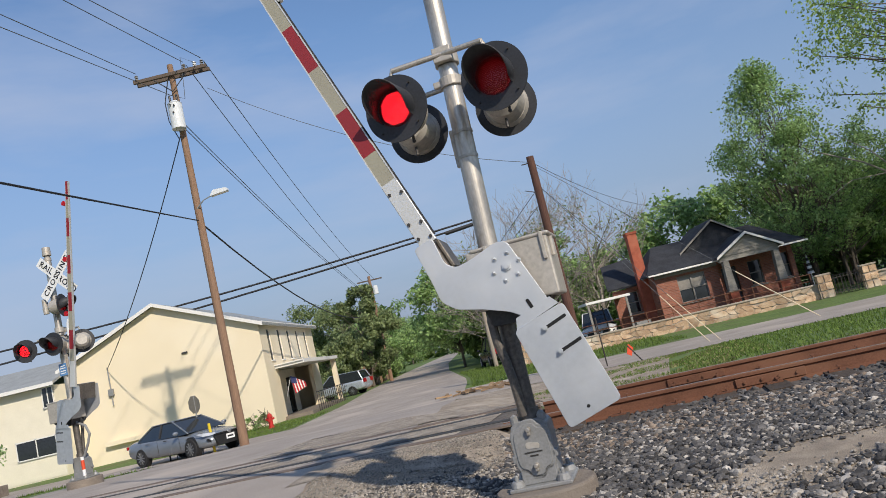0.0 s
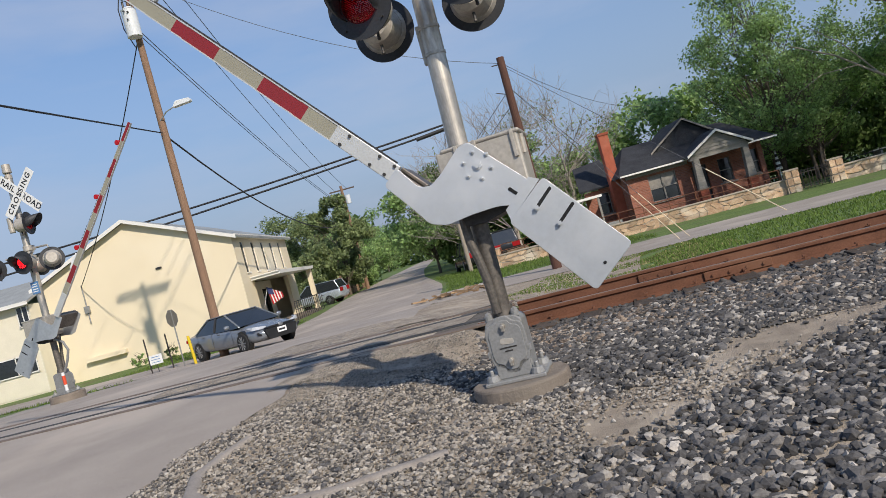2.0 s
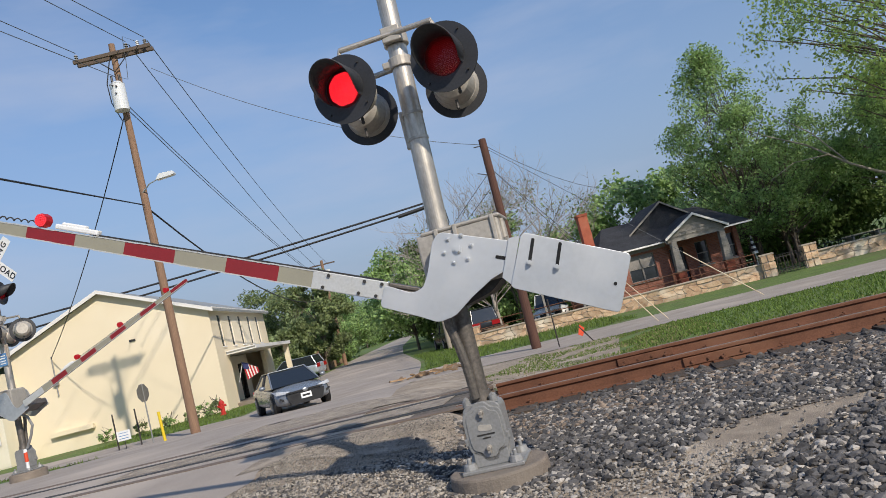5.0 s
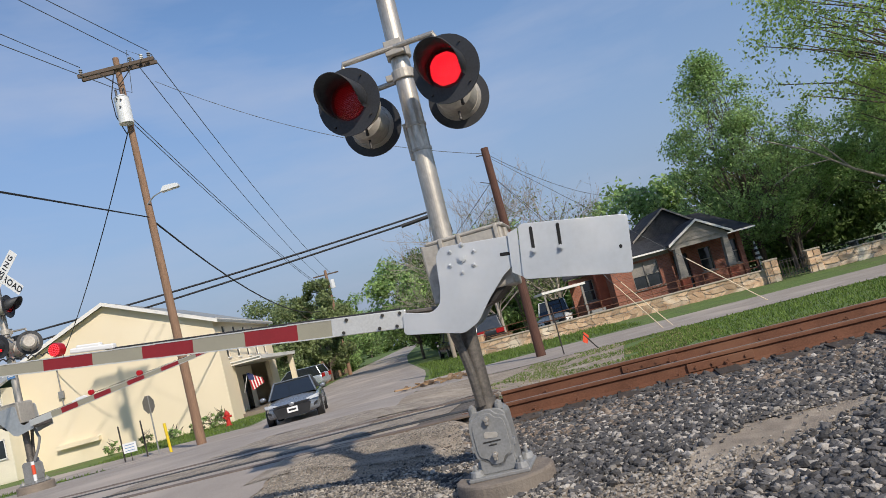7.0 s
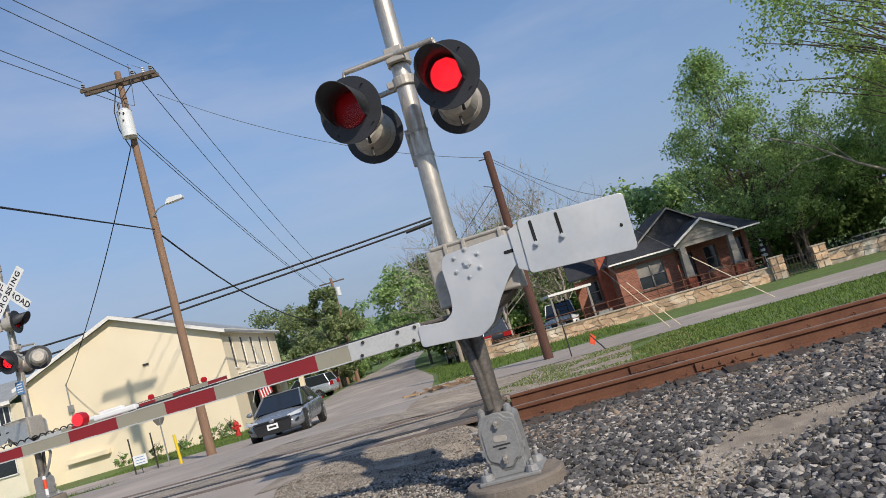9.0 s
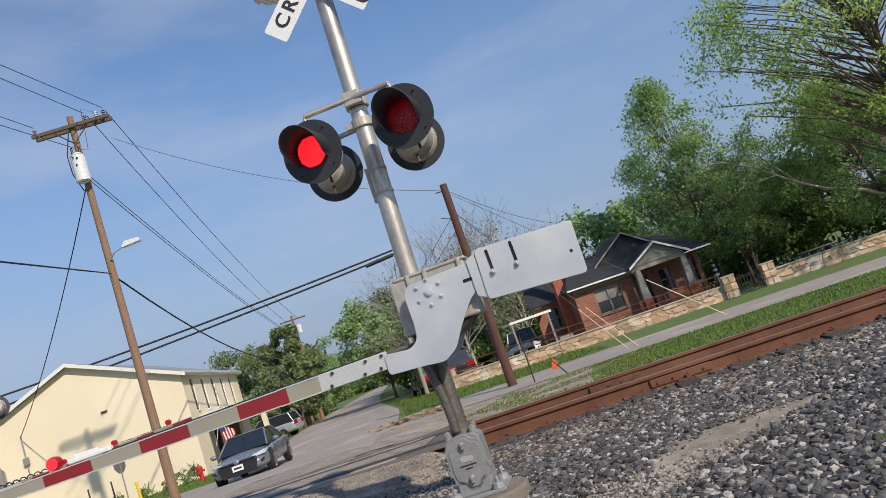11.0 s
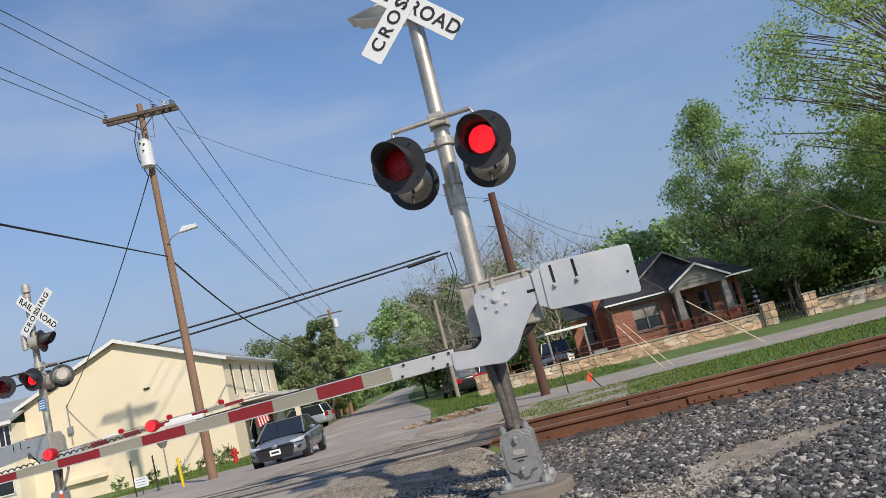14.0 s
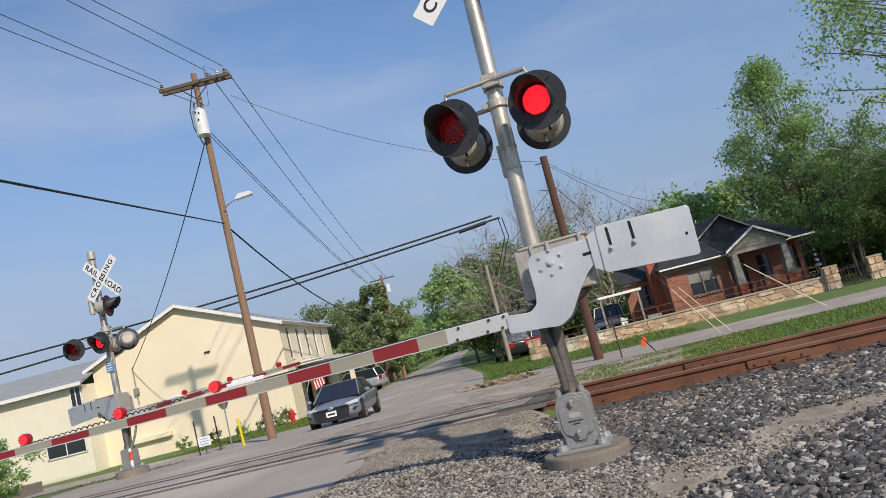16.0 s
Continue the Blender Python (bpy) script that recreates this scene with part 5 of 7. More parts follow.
def stone_wall(p0, p1, h, label, seed):
    rnd = random.Random(seed)
    p0, p1 = Vector(p0), Vector(p1)
    L = (p1 - p0).length
    ang = math.degrees(math.atan2(p1.y - p0.y, p1.x - p0.x))
    ob = thing("stone_wall", pose(p0.x, p0.y, -0.22, 0, 0, ang), label, "stone wall", kind="structure")
    part("wall_core", box(bm_new(), (L / 2, 0, h / 2), (L, 0.26, h)), MORTAR, ob)
    part("coping", box(bm_new(), (L / 2, 0, h + 0.03), (L, 0.4, 0.07)), MORTAR, ob, "pale stone coping", bevel=0.015)
    rows = 3 if h > 0.55 else 2
    n = max(2, int(L / 0.34))
    grid = {}
    for j in range(rows + 1):
        for i in range(n + 1):
            edge = 0 if j in (0, rows) else 1
            grid[i, j] = ((i + (0.5 if j % 2 else 0.0) + rnd.uniform(-0.33, 0.33)) * L / (n + 0.5), j * h / rows + edge * rnd.uniform(-0.075, 0.075))
    for j in range(rows):
        i = 0
        while i < n:
            w = 1 if rnd.random() < 0.6 or i + 2 > n else 2
            c = [grid[i, j], grid[i + w, j], grid[i + w, j + 1], grid[i, j + 1]]
            mx, mz = sum(p[0] for p in c) / 4, sum(p[1] for p in c) / 4
            poly = []
            for q, p in enumerate(c):
                o = c[(q + 1) % 4]
                for f in (rnd.uniform(0.1, 0.2), rnd.uniform(0.8, 0.9)):
                    x, z = p[0] + (o[0] - p[0]) * f, p[1] + (o[1] - p[1]) * f
                    d = max(math.hypot(x - mx, z - mz), 0.01)
                    poly.append((x + (mx - x) * 0.018 / d, z + (mz - z) * 0.018 / d))
            if all(0 <= p[0] <= L for p in poly):
                part("stone", prism(bm_new(), poly, -0.15 - rnd.uniform(0, 0.03), -0.12), FIELDSTONE, ob)
            i += w
    return ob


W0, W1 = Vector((2.2, 37.4)), Vector((15.3, 32.4))
stone_wall((2.3, 37.0), (15.15, 32.7), 0.62, "low wall of tan field stones along the street", 3)
stone_wall((17.35, 32.2), (36, 26.3), 0.62, "low wall of tan field stones along the street", 4)
for x, y in ((15.35, 32.55), (17.15, 32.25), (2.2, 37.1)):
    pl = thing("stone_pillar", pose(x, y, -0.22, 0, 0, -17), "square tan field stone gate pillar", "pillar", "gate pillars")
    part("pillar_core", box(bm_new(), (0, 0, 0.5), (0.5, 0.5, 1.0)), MORTAR, pl, bevel=0.02)
    rnd = random.Random(int(x * 10))
    for z in (0.0, 0.34, 0.67):
        for side in range(4):
            for k in (-1, 1):
                st = part("stone", box(bm_new(), (k * 0.13 + rnd.uniform(-0.02, 0.02), -0.265, z + 0.165), (0.22, 0.05, 0.27 + rnd.uniform(-0.03, 0.03))), FIELDSTONE, pl, bevel=0.0)
                st.matrix_local = Matrix.Rotation(side * math.pi / 2, 4, "Z")
    part("pillar_cap", box(bm_new(), (0, 0, 1.02), (0.62, 0.62, 0.06)), MORTAR, pl)


def iron_fence(p0, p1, h, z, label, gap=0.14):
    p0, p1 = Vector(p0), Vector(p1)
    L = (p1 - p0).length
    ob = thing("iron_fence", pose(p0.x, p0.y, z, 0, 0, math.degrees(math.atan2(p1.y - p0.y, p1.x - p0.x))), label, "fence", "iron fences")
    n = int(L / gap)
    for i in range(n + 1):
        part("bar", rod(bm_new(), (L * i / n, 0, 0), (L * i / n, 0, h), 0.012, seg=5), IRON, ob)
    bm = bm_new()
    for zz in (0.12, h - 0.1):
        rod(bm, (0, 0, zz), (L, 0, zz), 0.016, seg=6)
    part("fence_rail", bm, IRON, ob)
    return ob


iron_fence((15.6, 32.5), (16.9, 32.3), 0.85, -0.2, "low black iron gate between stone pillars")
iron_fence((15.6, 35.0), (22.0, 33.0), 0.9, -0.2, "thin black iron yard fence", 0.3)
bm = bm_new()
for k in range(12):
    p = Vector((2.6, 37.1, 0)).lerp(Vector((15.1, 32.9, 0)), k / 11)
    rod(bm, (p.x, p.y + 0.25, -0.2), (p.x, p.y + 0.25, 0.95), 0.02, seg=6)
rod(bm, (2.6, 37.35, 0.62), (15.1, 33.15, 0.62), 0.02, seg=6)
rod(bm, (2.6, 37.35, 0.93), (15.1, 33.15, 0.93), 0.02, seg=6)
tagged(part("pipe_fence", bm, RUST), "thin rusty pipe fence behind the stone wall", "fence")

# yard things beside the house
pal = None
for k in range(5):
    pl = thing("pallet", pose(3.4 + 0.03 * (k % 2), 38.6, -0.2 + 0.15 * k, 0, 0, 8 + 3 * (k % 3)), "worn wooden pallet in a stack behind the wall", "pallet", "stacked pallets")
    for i in range(6):
        part("board", box(bm_new(), (-0.5 + 0.2 * i, 0, 0.12), (0.13, 1.0, 0.025)), FENCEWOOD, pl)
    for yy in (-0.45, 0, 0.45):
        part("bearer", box(bm_new(), (0, yy, 0.055), (1.15, 0.06, 0.1)), FENCEWOOD, pl)
st = thing("iron_stair", pose(6.5, 37.9, -0.2), "black iron stair standing beside the carport", "stair")
for sx in (-0.3, 0.3):
    part("stringer", rod(bm_new(), (sx, -0.3, 0), (sx, 0.3, 1.95), 0.03, seg=6), IRON, st)
for k in range(8):
    part("tread", box(bm_new(), (0, -0.25 + 0.07 * k, 0.15 + 0.23 * k), (0.62, 0.2, 0.03)), IRON, st)
um = thing("garden_umbrella", pose(18.2, 40.0, -0.2), "closed black and white striped garden umbrella", "umbrella")
part("pole", rod(bm_new(), (0, 0, 0), (0, 0, 2.1), 0.025, seg=8), SIGNWHITE, um)
for k in range(7):
    part("stripe", rod(bm_new(), (0, 0, 1.05 + 0.14 * k), (0, 0, 1.19 + 0.14 * k), 0.17 - 0.02 * k, 0.155 - 0.02 * k, seg=10), SIGNBLACK if k % 2 else SIGNWHITE, um)
tb = thing("picnic_table", pose(23.0, 38.0, -0.2, 0, 0, -15), "weathered picnic table with yellowish boards on the lawn", "table")
part("tabletop", box(bm_new(), (0, 0, 0.74), (1.8, 0.75, 0.05)), GUARD, tb)
for sy in (-0.7, 0.7):
    part("bench", box(bm_new(), (0, sy, 0.44), (1.8, 0.28, 0.05)), GUARD, tb)
for sx in (-0.6, 0.6):
    part("trestle", box(bm_new(), (sx, 0, 0.38), (0.08, 1.3, 0.74)), GREYWOOD, tb)
# loading ramp by the pale wing
rmp = thing("loading_ramp", pose(-21.6, 29.8, -0.25), "grey concrete loading ramp with a thin pipe railing", "ramp")
part("ramp_block", box(bm_new(), (0, 0, 0.2), (2.8, 2.2, 0.6)), CONCRETE, rmp, bevel=0.02)
for k in range(5):
    part("rail_post", rod(bm_new(), (-1.35 + 0.67 * k, -1.0, 0.5), (-1.35 + 0.67 * k, -1.0, 1.5), 0.022, seg=6), GREYPAINT, rmp)
for z in (1.02, 1.5):
    part("rail_bar", rod(bm_new(), (-1.4, -1.0, z), (1.4, -1.0, z), 0.022, seg=6), GREYPAINT, rmp)

# ---- vehicles ----


def car(m, paint, label, L=4.95, W=1.85, H=1.37, suv=False, front_detail=True):
    """A car whose nose points along +x, its origin on the ground at the middle."""
    ob = thing("car", m, label, "car", "cars")
    h2, w = L / 2, W / 2
    belt = 0.93 if not suv else 1.05
    # stations along the length: x, half width, bottom, belt height
    st = [(-h2, 0.80 * w, 0.50, belt - 0.05), (-h2 + 0.12, 0.93 * w, 0.30, belt + 0.02), (-h2 + 0.7, w, 0.24, belt + 0.02), (-0.8, w, 0.2, belt), (0.6, w, 0.2, belt - 0.03), (1.0, w, 0.2, belt - 0.05), (h2 - 0.75, 0.98 * w, 0.22, belt - 0.16 if not suv else belt - 0.06), (h2 - 0.25, 0.9 * w, 0.22, belt - 0.27 if not suv else belt - 0.15), (h2, 0.68 * w, 0.32, 0.60 if not suv else 0.75)]
    bm = bm_new()
    rings = []
    for x, hw, z0, z1 in st:
        prof = [(-hw * 0.88, z0), (-hw, z0 + 0.12), (-hw, z0 + 0.62 * (z1 - z0)), (-hw * 0.93, z1), (0, z1 + 0.035), (hw * 0.93, z1), (hw, z0 + 0.62 * (z1 - z0)), (hw, z0 + 0.12), (hw * 0.88, z0)]
        rings.append([bm.verts.new((x, y, z)) for y, z in prof])
    for a, b in zip(rings, rings[1:]):
        for i in range(len(a)):
            bm.faces.new((a[i], a[(i + 1) % len(a)], b[(i + 1) % len(a)], b[i]))
    bm.faces.new(rings[0]), bm.faces.new(rings[-1][::-1])
    body = part("body", bm, paint, ob, "painted car body", smooth=True)
    sb = body.modifiers.new("round", "SUBSURF")
    sb.levels = sb.render_levels = 2
    # greenhouse in glass with a painted roof
    if suv:
        g = [(-h2 + 0.15, 0.82 * w, belt), (-h2 + 0.4, 0.70 * w, H - 0.05), (0.35, 0.70 * w, H), (1.15, 0.84 * w, belt - 0.02)]
    else:
        g = [(-h2 + 0.75, 0.82 * w, belt), (-0.95, 0.66 * w, H - 0.03), (0.3, 0.66 * w, H - 0.01), (1.3, 0.84 * w, belt - 0.06)]
    bm = bm_new()
    rr = [[bm.verts.new((x, s * hw, z)) for s in (-1, 1)] for x, hw, z in g]
    base = [[bm.verts.new((x, s * 0.88 * w, belt - 0.08)) for s in (-1, 1)] for x in (g[0][0], g[1][0], g[2][0], g[3][0])]
    for i in range(3):
        bm.faces.new((rr[i][0], rr[i][1], rr[i + 1][1], rr[i + 1][0]))
        for s in (0, 1):
            bm.faces.new((rr[i][s], rr[i + 1][s], base[i + 1][s], base[i][s]))
    glass = part("window_glass", bm, CARGLASS, ob, "dark tinted car glass", bevel=0.05)
    bm = bm_new()
    top = [(g[1][0] - 0.03, g[1][1] + 0.02, g[1][2]), (g[2][0] + 0.03, g[2][1] + 0.02, g[2][2])]
    k = [bm.verts.new((x, s * hw, z + dz)) for dz in (0.0, 0.035) for x, hw, z in top for s in (-1, 1)]
    for f in ((0, 1, 3, 2), (4, 6, 7, 5), (0, 4, 5, 1), (2, 3, 7, 6), (0, 2, 6, 4), (1, 5, 7, 3)):
        bm.faces.new([k[i] for i in f])
    part("roof", bm, paint, ob, bevel=0.03)
    for s in (-1, 1):
        for (x0, w0, z0), (x1, w1, z1) in (((g[0][0], g[0][1], g[0][2]), g[1]), (g[2], (g[3][0], g[3][1], g[3][2]))):
            part("pillar", rod(bm_new(), (x0, s * (w0 + 0.01), z0), (x1, s * (w1 + 0.01), z1), 0.03, seg=6), paint, ob)
        part("pillar", rod(bm_new(), (-0.35, s * 0.88 * w, belt - 0.03), (-0.35, s * 0.68 * w, H - 0.02), 0.03, seg=6), BLACK, ob)
    # wheels
    for x in (-h2 + 1.02, h2 - 0.98):
        for s in (-1, 1):
            wh = new("wheel")
            wh.parent = ob
            wh.matrix_local = pose(x, s * (w - 0.11), 0.335, 0, 0, 0 if s < 0 else 180)
            bm = bm_new()
            bmesh.ops.create_cone(bm, cap_ends=True, segments=32, radius1=0.335, radius2=0.335, depth=0.23, matrix=Matrix.Rotation(math.pi / 2, 4, "X"))
            part("tyre", bm, TYRE, wh, "black rubber tyre", bevel=0.03)
            bm = bm_new()
            bmesh.ops.create_cone(bm, cap_ends=True, segments=32, radius1=0.235, radius2=0.235, depth=0.02, matrix=Matrix.Translation((0, -0.112, 0)) @ Matrix.Rotation(math.pi / 2, 4, "X"))
            part("rim_dish", bm, GRILLE, wh)
            bm = bm_new()
            for i in range(10):
                a = 2 * math.pi * i / 10
                box(bm, (0.12 * math.cos(a), -0.128, 0.12 * math.sin(a)), (0.2, 0.02, 0.03), Matrix.Rotation(-a, 4, "Y"))
            rod(bm, (0, -0.12, 0), (0, -0.14, 0), 0.05, seg=12)
            part("rim", bm, RIM, wh, "silver alloy rim")
            bm = bm_new()
            bmesh.ops.create_cone(bm, cap_ends=True, segments=32, radius1=0.385, radius2=0.385, depth=0.16, matrix=Matrix.Translation((0, 0.0, 0.01)) @ Matrix.Rotation(math.pi / 2, 4, "X"))
            part("wheel_arch", bm, GRILLE, wh, "dark wheel arch")
    # nose
    zc = 0.5 if not suv else 0.62
    bm = prism(bm_new(), rounded([(-0.62, zc + 0.1), (-0.5, zc - 0.24), (0.5, zc - 0.24), (0.62, zc + 0.1)], 0.06, 3), -0.06, 0.06)
    gr = part("grille", bm, GRILLE, ob, "wide black front grille")
    gr.matrix_local = pose(h2 - 0.05, 0, 0, 0, 0, 90)
    bm = bm_new()
    for i in range(5):
        box(bm, (0, -0.064, zc - 0.19 + 0.06 * i), (0.92 + 0.05 * i, 0.012, 0.014))
    sl = part("grille_slat", bm, DARKMETAL, gr)
    sl.matrix_local = pose(0, 0, 0, 0, 0, 180)
    bm = prism(bm_new(), rounded([(-0.6, zc + 0.17), (-0.55, zc + 0.12), (0.55, zc + 0.12), (0.6, zc + 0.17)], 0.02, 2), -0.06, 0.06)
    u = part("upper_grille", bm, GRILLE, ob)
    u.matrix_local = pose(h2 - 0.06, 0, 0, 0, 0, 90)
    bm = bm_new()
    box(bm, (h2 + 0.03, 0, zc - 0.02), (0.012, 0.34, 0.17))
    pl = part("number_plate", bm, SIGNWHITE, ob, "white number plate with dark bars")
    bm = bm_new()
    box(bm, (h2 + 0.0375, 0, zc - 0.02), (0.004, 0.24, 0.06))
    part("plate_bar", bm, SIGNBLACK, pl)
    part("badge", ball(bm_new(), (h2 + 0.02, 0, zc + 0.15), 0.07, 2, (0.3, 1.3, 0.9)), RIM, ob, "silver oval badge")
    for s in (-1, 1):
        bm = bm_new()
        k = [bm.verts.new(p) for p in ((h2 - 0.12, s * 0.5 * w, zc + 0.20), (h2 - 0.30, s * 0.90 * w, zc + 0.26), (h2 - 0.62, s * 0.985 * w, zc + 0.27), (h2 - 0.3, s * 0.93 * w, zc + 0.15), (h2 - 0.08, s * 0.55 * w, zc + 0.13))]
        f = bm.faces.new(k)
        hd = part("headlight", bm, HEADLAMP, ob, "slim clear headlight")
        hd.modifiers.new("thick", "SOLIDIFY").thickness = 0.05
        hd.modifiers["thick"].offset = 0
        bm = bm_new()
        prism(bm, rounded([(s * 0.62, zc - 0.12), (s * 0.82, zc + 0.0), (s * 0.80, zc + 0.06), (s * 0.66, zc - 0.02)], 0.02, 2), -0.04, 0.04)
        ft = part("side_intake", bm, GRILLE, ob)
        ft.matrix_local = pose(h2 - 0.16, 0, 0, 0, 0, 90)
        mr = part("mirror", ball(bm_new(), (0.95, s * (w + 0.1), belt + 0.02), 0.1, 2, (0.7, 1.1, 0.75)), paint, ob, "door mirror", smooth=True)
        bm = bm_new()
        box(bm, (-h2 + 0.03, s * 0.62 * w, belt - 0.16), (0.06, 0.5, 0.12 if not suv else 0.3))
        part("tail_light", bm, TAILRED, ob, "red tail light", bevel=0.02)
        for x in (-1.35, -0.35, 0.95):
            part("door_seam", box(bm_new(), (x, s * (w + 0.002), 0.62), (0.008, 0.006, 0.6)), DARKMETAL, ob)
        for x in (-0.95, 0.15):
            part("door_handle", box(bm_new(), (x, s * (w + 0.012), 0.78), (0.17, 0.02, 0.03)), DARKMETAL, ob)
    return ob


sedan = car(pose(-5.5, 25.8, -0.2, 0, 0, -90), CARGREY, "grey four-door sedan with a wide black grille on the road")
silver_suv = car(pose(-10.5, 55.5, -0.2, 0, 0, 165), CARSILVER, "silver sport utility car parked by the cream building", 4.7, 1.88, 1.68, True)
dark_suv = car(pose(1.3, 46.5, -0.2, 0, 0, 100), CARDARK, "dark sport utility car parked under the trees", 4.9, 1.9, 1.75, True)
CARWHITE = mat("car_paint_white", (0.7, 0.7, 0.68), (0.65, 0.65, 0.63), 0.3)
white_truck = car(pose(6.9, 41.5, -0.2, 0, 0, -100), CARWHITE, "white pickup parked under the carport", 5.0, 1.95, 1.75, True)
dark_suv2 = car(pose(3.2, 47.5, -0.2, 0, 0, 95), CARDARK, "dark van parked beside the stone wall", 5.0, 1.95, 1.9, True)

# ---- street furniture ----
hy = thing("fire_hydrant", pose(-10.05, 35.0, -0.22), "red cast iron fire hydrant in the grass", "fire hydrant")
bm = bm_new()
rod(bm, (0, 0, 0), (0, 0, 0.06), 0.16, seg=16)
rod(bm, (0, 0, 0.06), (0, 0, 0.55), 0.105, 0.1, seg=16)
rod(bm, (0, 0, 0.5), (0, 0, 0.56), 0.14, seg=16)
ball(bm, (0, 0, 0.58), 0.12, 2)
rod(bm, (0, 0, 0.66), (0, 0, 0.75), 0.03, seg=6)
part("barrel", bm, HYDRANT, hy, bevel=0.01)
bm = bm_new()
rod(bm, (-0.2, 0, 0.43), (0.2, 0, 0.43), 0.055, seg=10)
rod(bm, (0, 0, 0.38), (0, -0.2, 0.38), 0.075, seg=10)
part("nozzle", bm, HYDRANT, hy)

stop = thing("stop_sign", pose(-10.25, 26.8, -0.15, 0, 0, 12), "stop sign seen from its bare metal back on a thin post", "road sign")
part("sign_post", rod(bm_new(), (0, 0.03, -0.1), (0, 0.03, 2.1), 0.025, seg=8), GREYPAINT, stop)
bm = prism(bm_new(), [(0.34 * math.cos(radians(22.5 + 45 * i)), 1.78 + 0.34 * math.sin(radians(22.5 + 45 * i))) for i in range(8)], 0, 0.006)
sf = part("sign_face", bm, SIGNBACK, stop, "octagonal metal sign back")
sf.matrix_local = pose(0, 0, 0, 0, 0, 62)
yb = thing("marker_post", pose(-9.3, 25.4, -0.12), "thin yellow marker post by the kerb", "marker post", "marker posts")
part("post", rod(bm_new(), (0, 0, -0.1), (-0.04, 0, 1.0), 0.05, seg=10), YELLOW, yb)
for x, y in ((-11.9, 27.8), (-11.1, 27.9)):
    tp = thing("fence_post", pose(x, y, -0.2), "thin dark steel post in front of the wall", "post", "steel posts")
    part("post", rod(bm_new(), (0, 0, -0.2), (-0.02, 0, 1.35), 0.03, seg=6), IRON, tp)
sg = thing("yard_sign", pose(-11.6, 27.7, -0.2), "small white yard sign with unreadable lines", "sign")
part("board", box(bm_new(), (0, 0, 0.5), (0.5, 0.02, 0.36)), SIGNWHITE, sg, bevel=0.004)
bm = bm_new()
for z in (0.6, 0.5, 0.4):
    box(bm, (0, -0.014, z), (0.34, 0.006, 0.022))
part("sign_bar", bm, SIGNBLUE, sg)
part("stake", rod(bm_new(), (0, 0.02, -0.1), (0, 0.02, 0.35), 0.015, seg=5), IRON, sg)
mk = thing("marker_post", pose(-8.55, 15.7, 0.4), "short white and orange marker post beside the signal", "marker post", "marker posts")
part("post", rod(bm_new(), (0, 0, -0.1), (0.0, 0, 0.62), 0.035, seg=8), SIGNWHITE, mk)
part("band", rod(bm_new(), (0, 0, 0.35), (0, 0, 0.55), 0.037, seg=8), ORANGE, mk, "orange reflective band")
fx, fy = 4.45, 21.0
fm = thing("marker_flag", pose(fx, fy, height(fx, fy)), "orange marker flag leaning on a dark stake in the grass", "marker flag", "markers by the track")
part("stake", rod(bm_new(), (0.3, 0, -0.05), (-0.05, 0, 0.5), 0.02, seg=6), IRON, fm)
part("flag", prism(bm_new(), [(-0.12, 0.28), (-0.02, 0.55), (0.1, 0.42), (0.0, 0.2)], -0.01, 0.01), ORANGE, fm)
fx, fy = 3.95, 22.5
ps = thing("steel_post", pose(fx, fy, height(fx, fy)), "thin dark steel post in the grass", "post", "markers by the track")
part("post", rod(bm_new(), (0, 0, -0.1), (0, 0, 1.5), 0.022, seg=6), IRON, ps)
# flag on the building
fl = thing("flag", pose(BX1 + 0.35, 40.9, 1.9), "red and white striped flag hanging on the porch", "flag")
part("staff", rod(bm_new(), (-0.3, -0.2, -0.9), (0.15, -0.45, 0.1), 0.02, seg=6), SIGNWHITE, fl)
for i in range(9):
    bm = prism(bm_new(), [(0.12 + 0.085 * i, 0.1 - 0.05 * i), (0.2 + 0.085 * i, 0.06 - 0.05 * i), (0.32 + 0.075 * i, -0.85 + 0.03 * i), (0.25 + 0.075 * i, -0.88 + 0.03 * i)], -0.45 + 0.02 * (i % 2), -0.435 + 0.02 * (i % 2))
    part("flag_stripe", bm, FLAGRED if i % 2 == 0 else SIGNWHITE, fl)
part("canton", prism(bm_new(), [(0.1, 0.14), (0.42, -0.02), (0.45, -0.34), (0.16, -0.28)], -0.462, -0.455), FLAGBLUE, fl)
# wooden fence along the road
wf = thing("wooden_fence", pose(0, 0, 0), "weathered uneven wooden picket fence along the road", "fence")
rnd = random.Random(8)
for k in range(30):
    y = 61 + 0.9 * k
    x = -9.6 - 0.03 * k
    pk = part("picket", box(bm_new(), (0, 0, 0.8), (0.12, 0.5, 1.6 + rnd.uniform(-0.3, 0.5))), FENCEWOOD, wf)
    pk.matrix_local = pose(x, y, -0.2, rnd.uniform(-5, 5), rnd.uniform(-4, 4), 0)
# debris by the far rail
rnd = random.Random(5)
for k in range(26):
    u, v = rnd.uniform(-7.2, -4.6), rnd.uniform(24.0, 25.4)
    x, y = along(u, v)
    db = part("plank", box(bm_new(), (0, 0, 0), (rnd.uniform(0.3, 1.0), rnd.uniform(0.06, 0.14), 0.05)), DEBRIS)
    db.matrix_world = pose(x, y, height(x, y) + 0.05 + 0.07 * rnd.random(), rnd.uniform(-8, 8), rnd.uniform(-8, 8), rnd.uniform(0, 180))
    tagged(db, "short brown board in a heap of debris", "board", "debris boards")
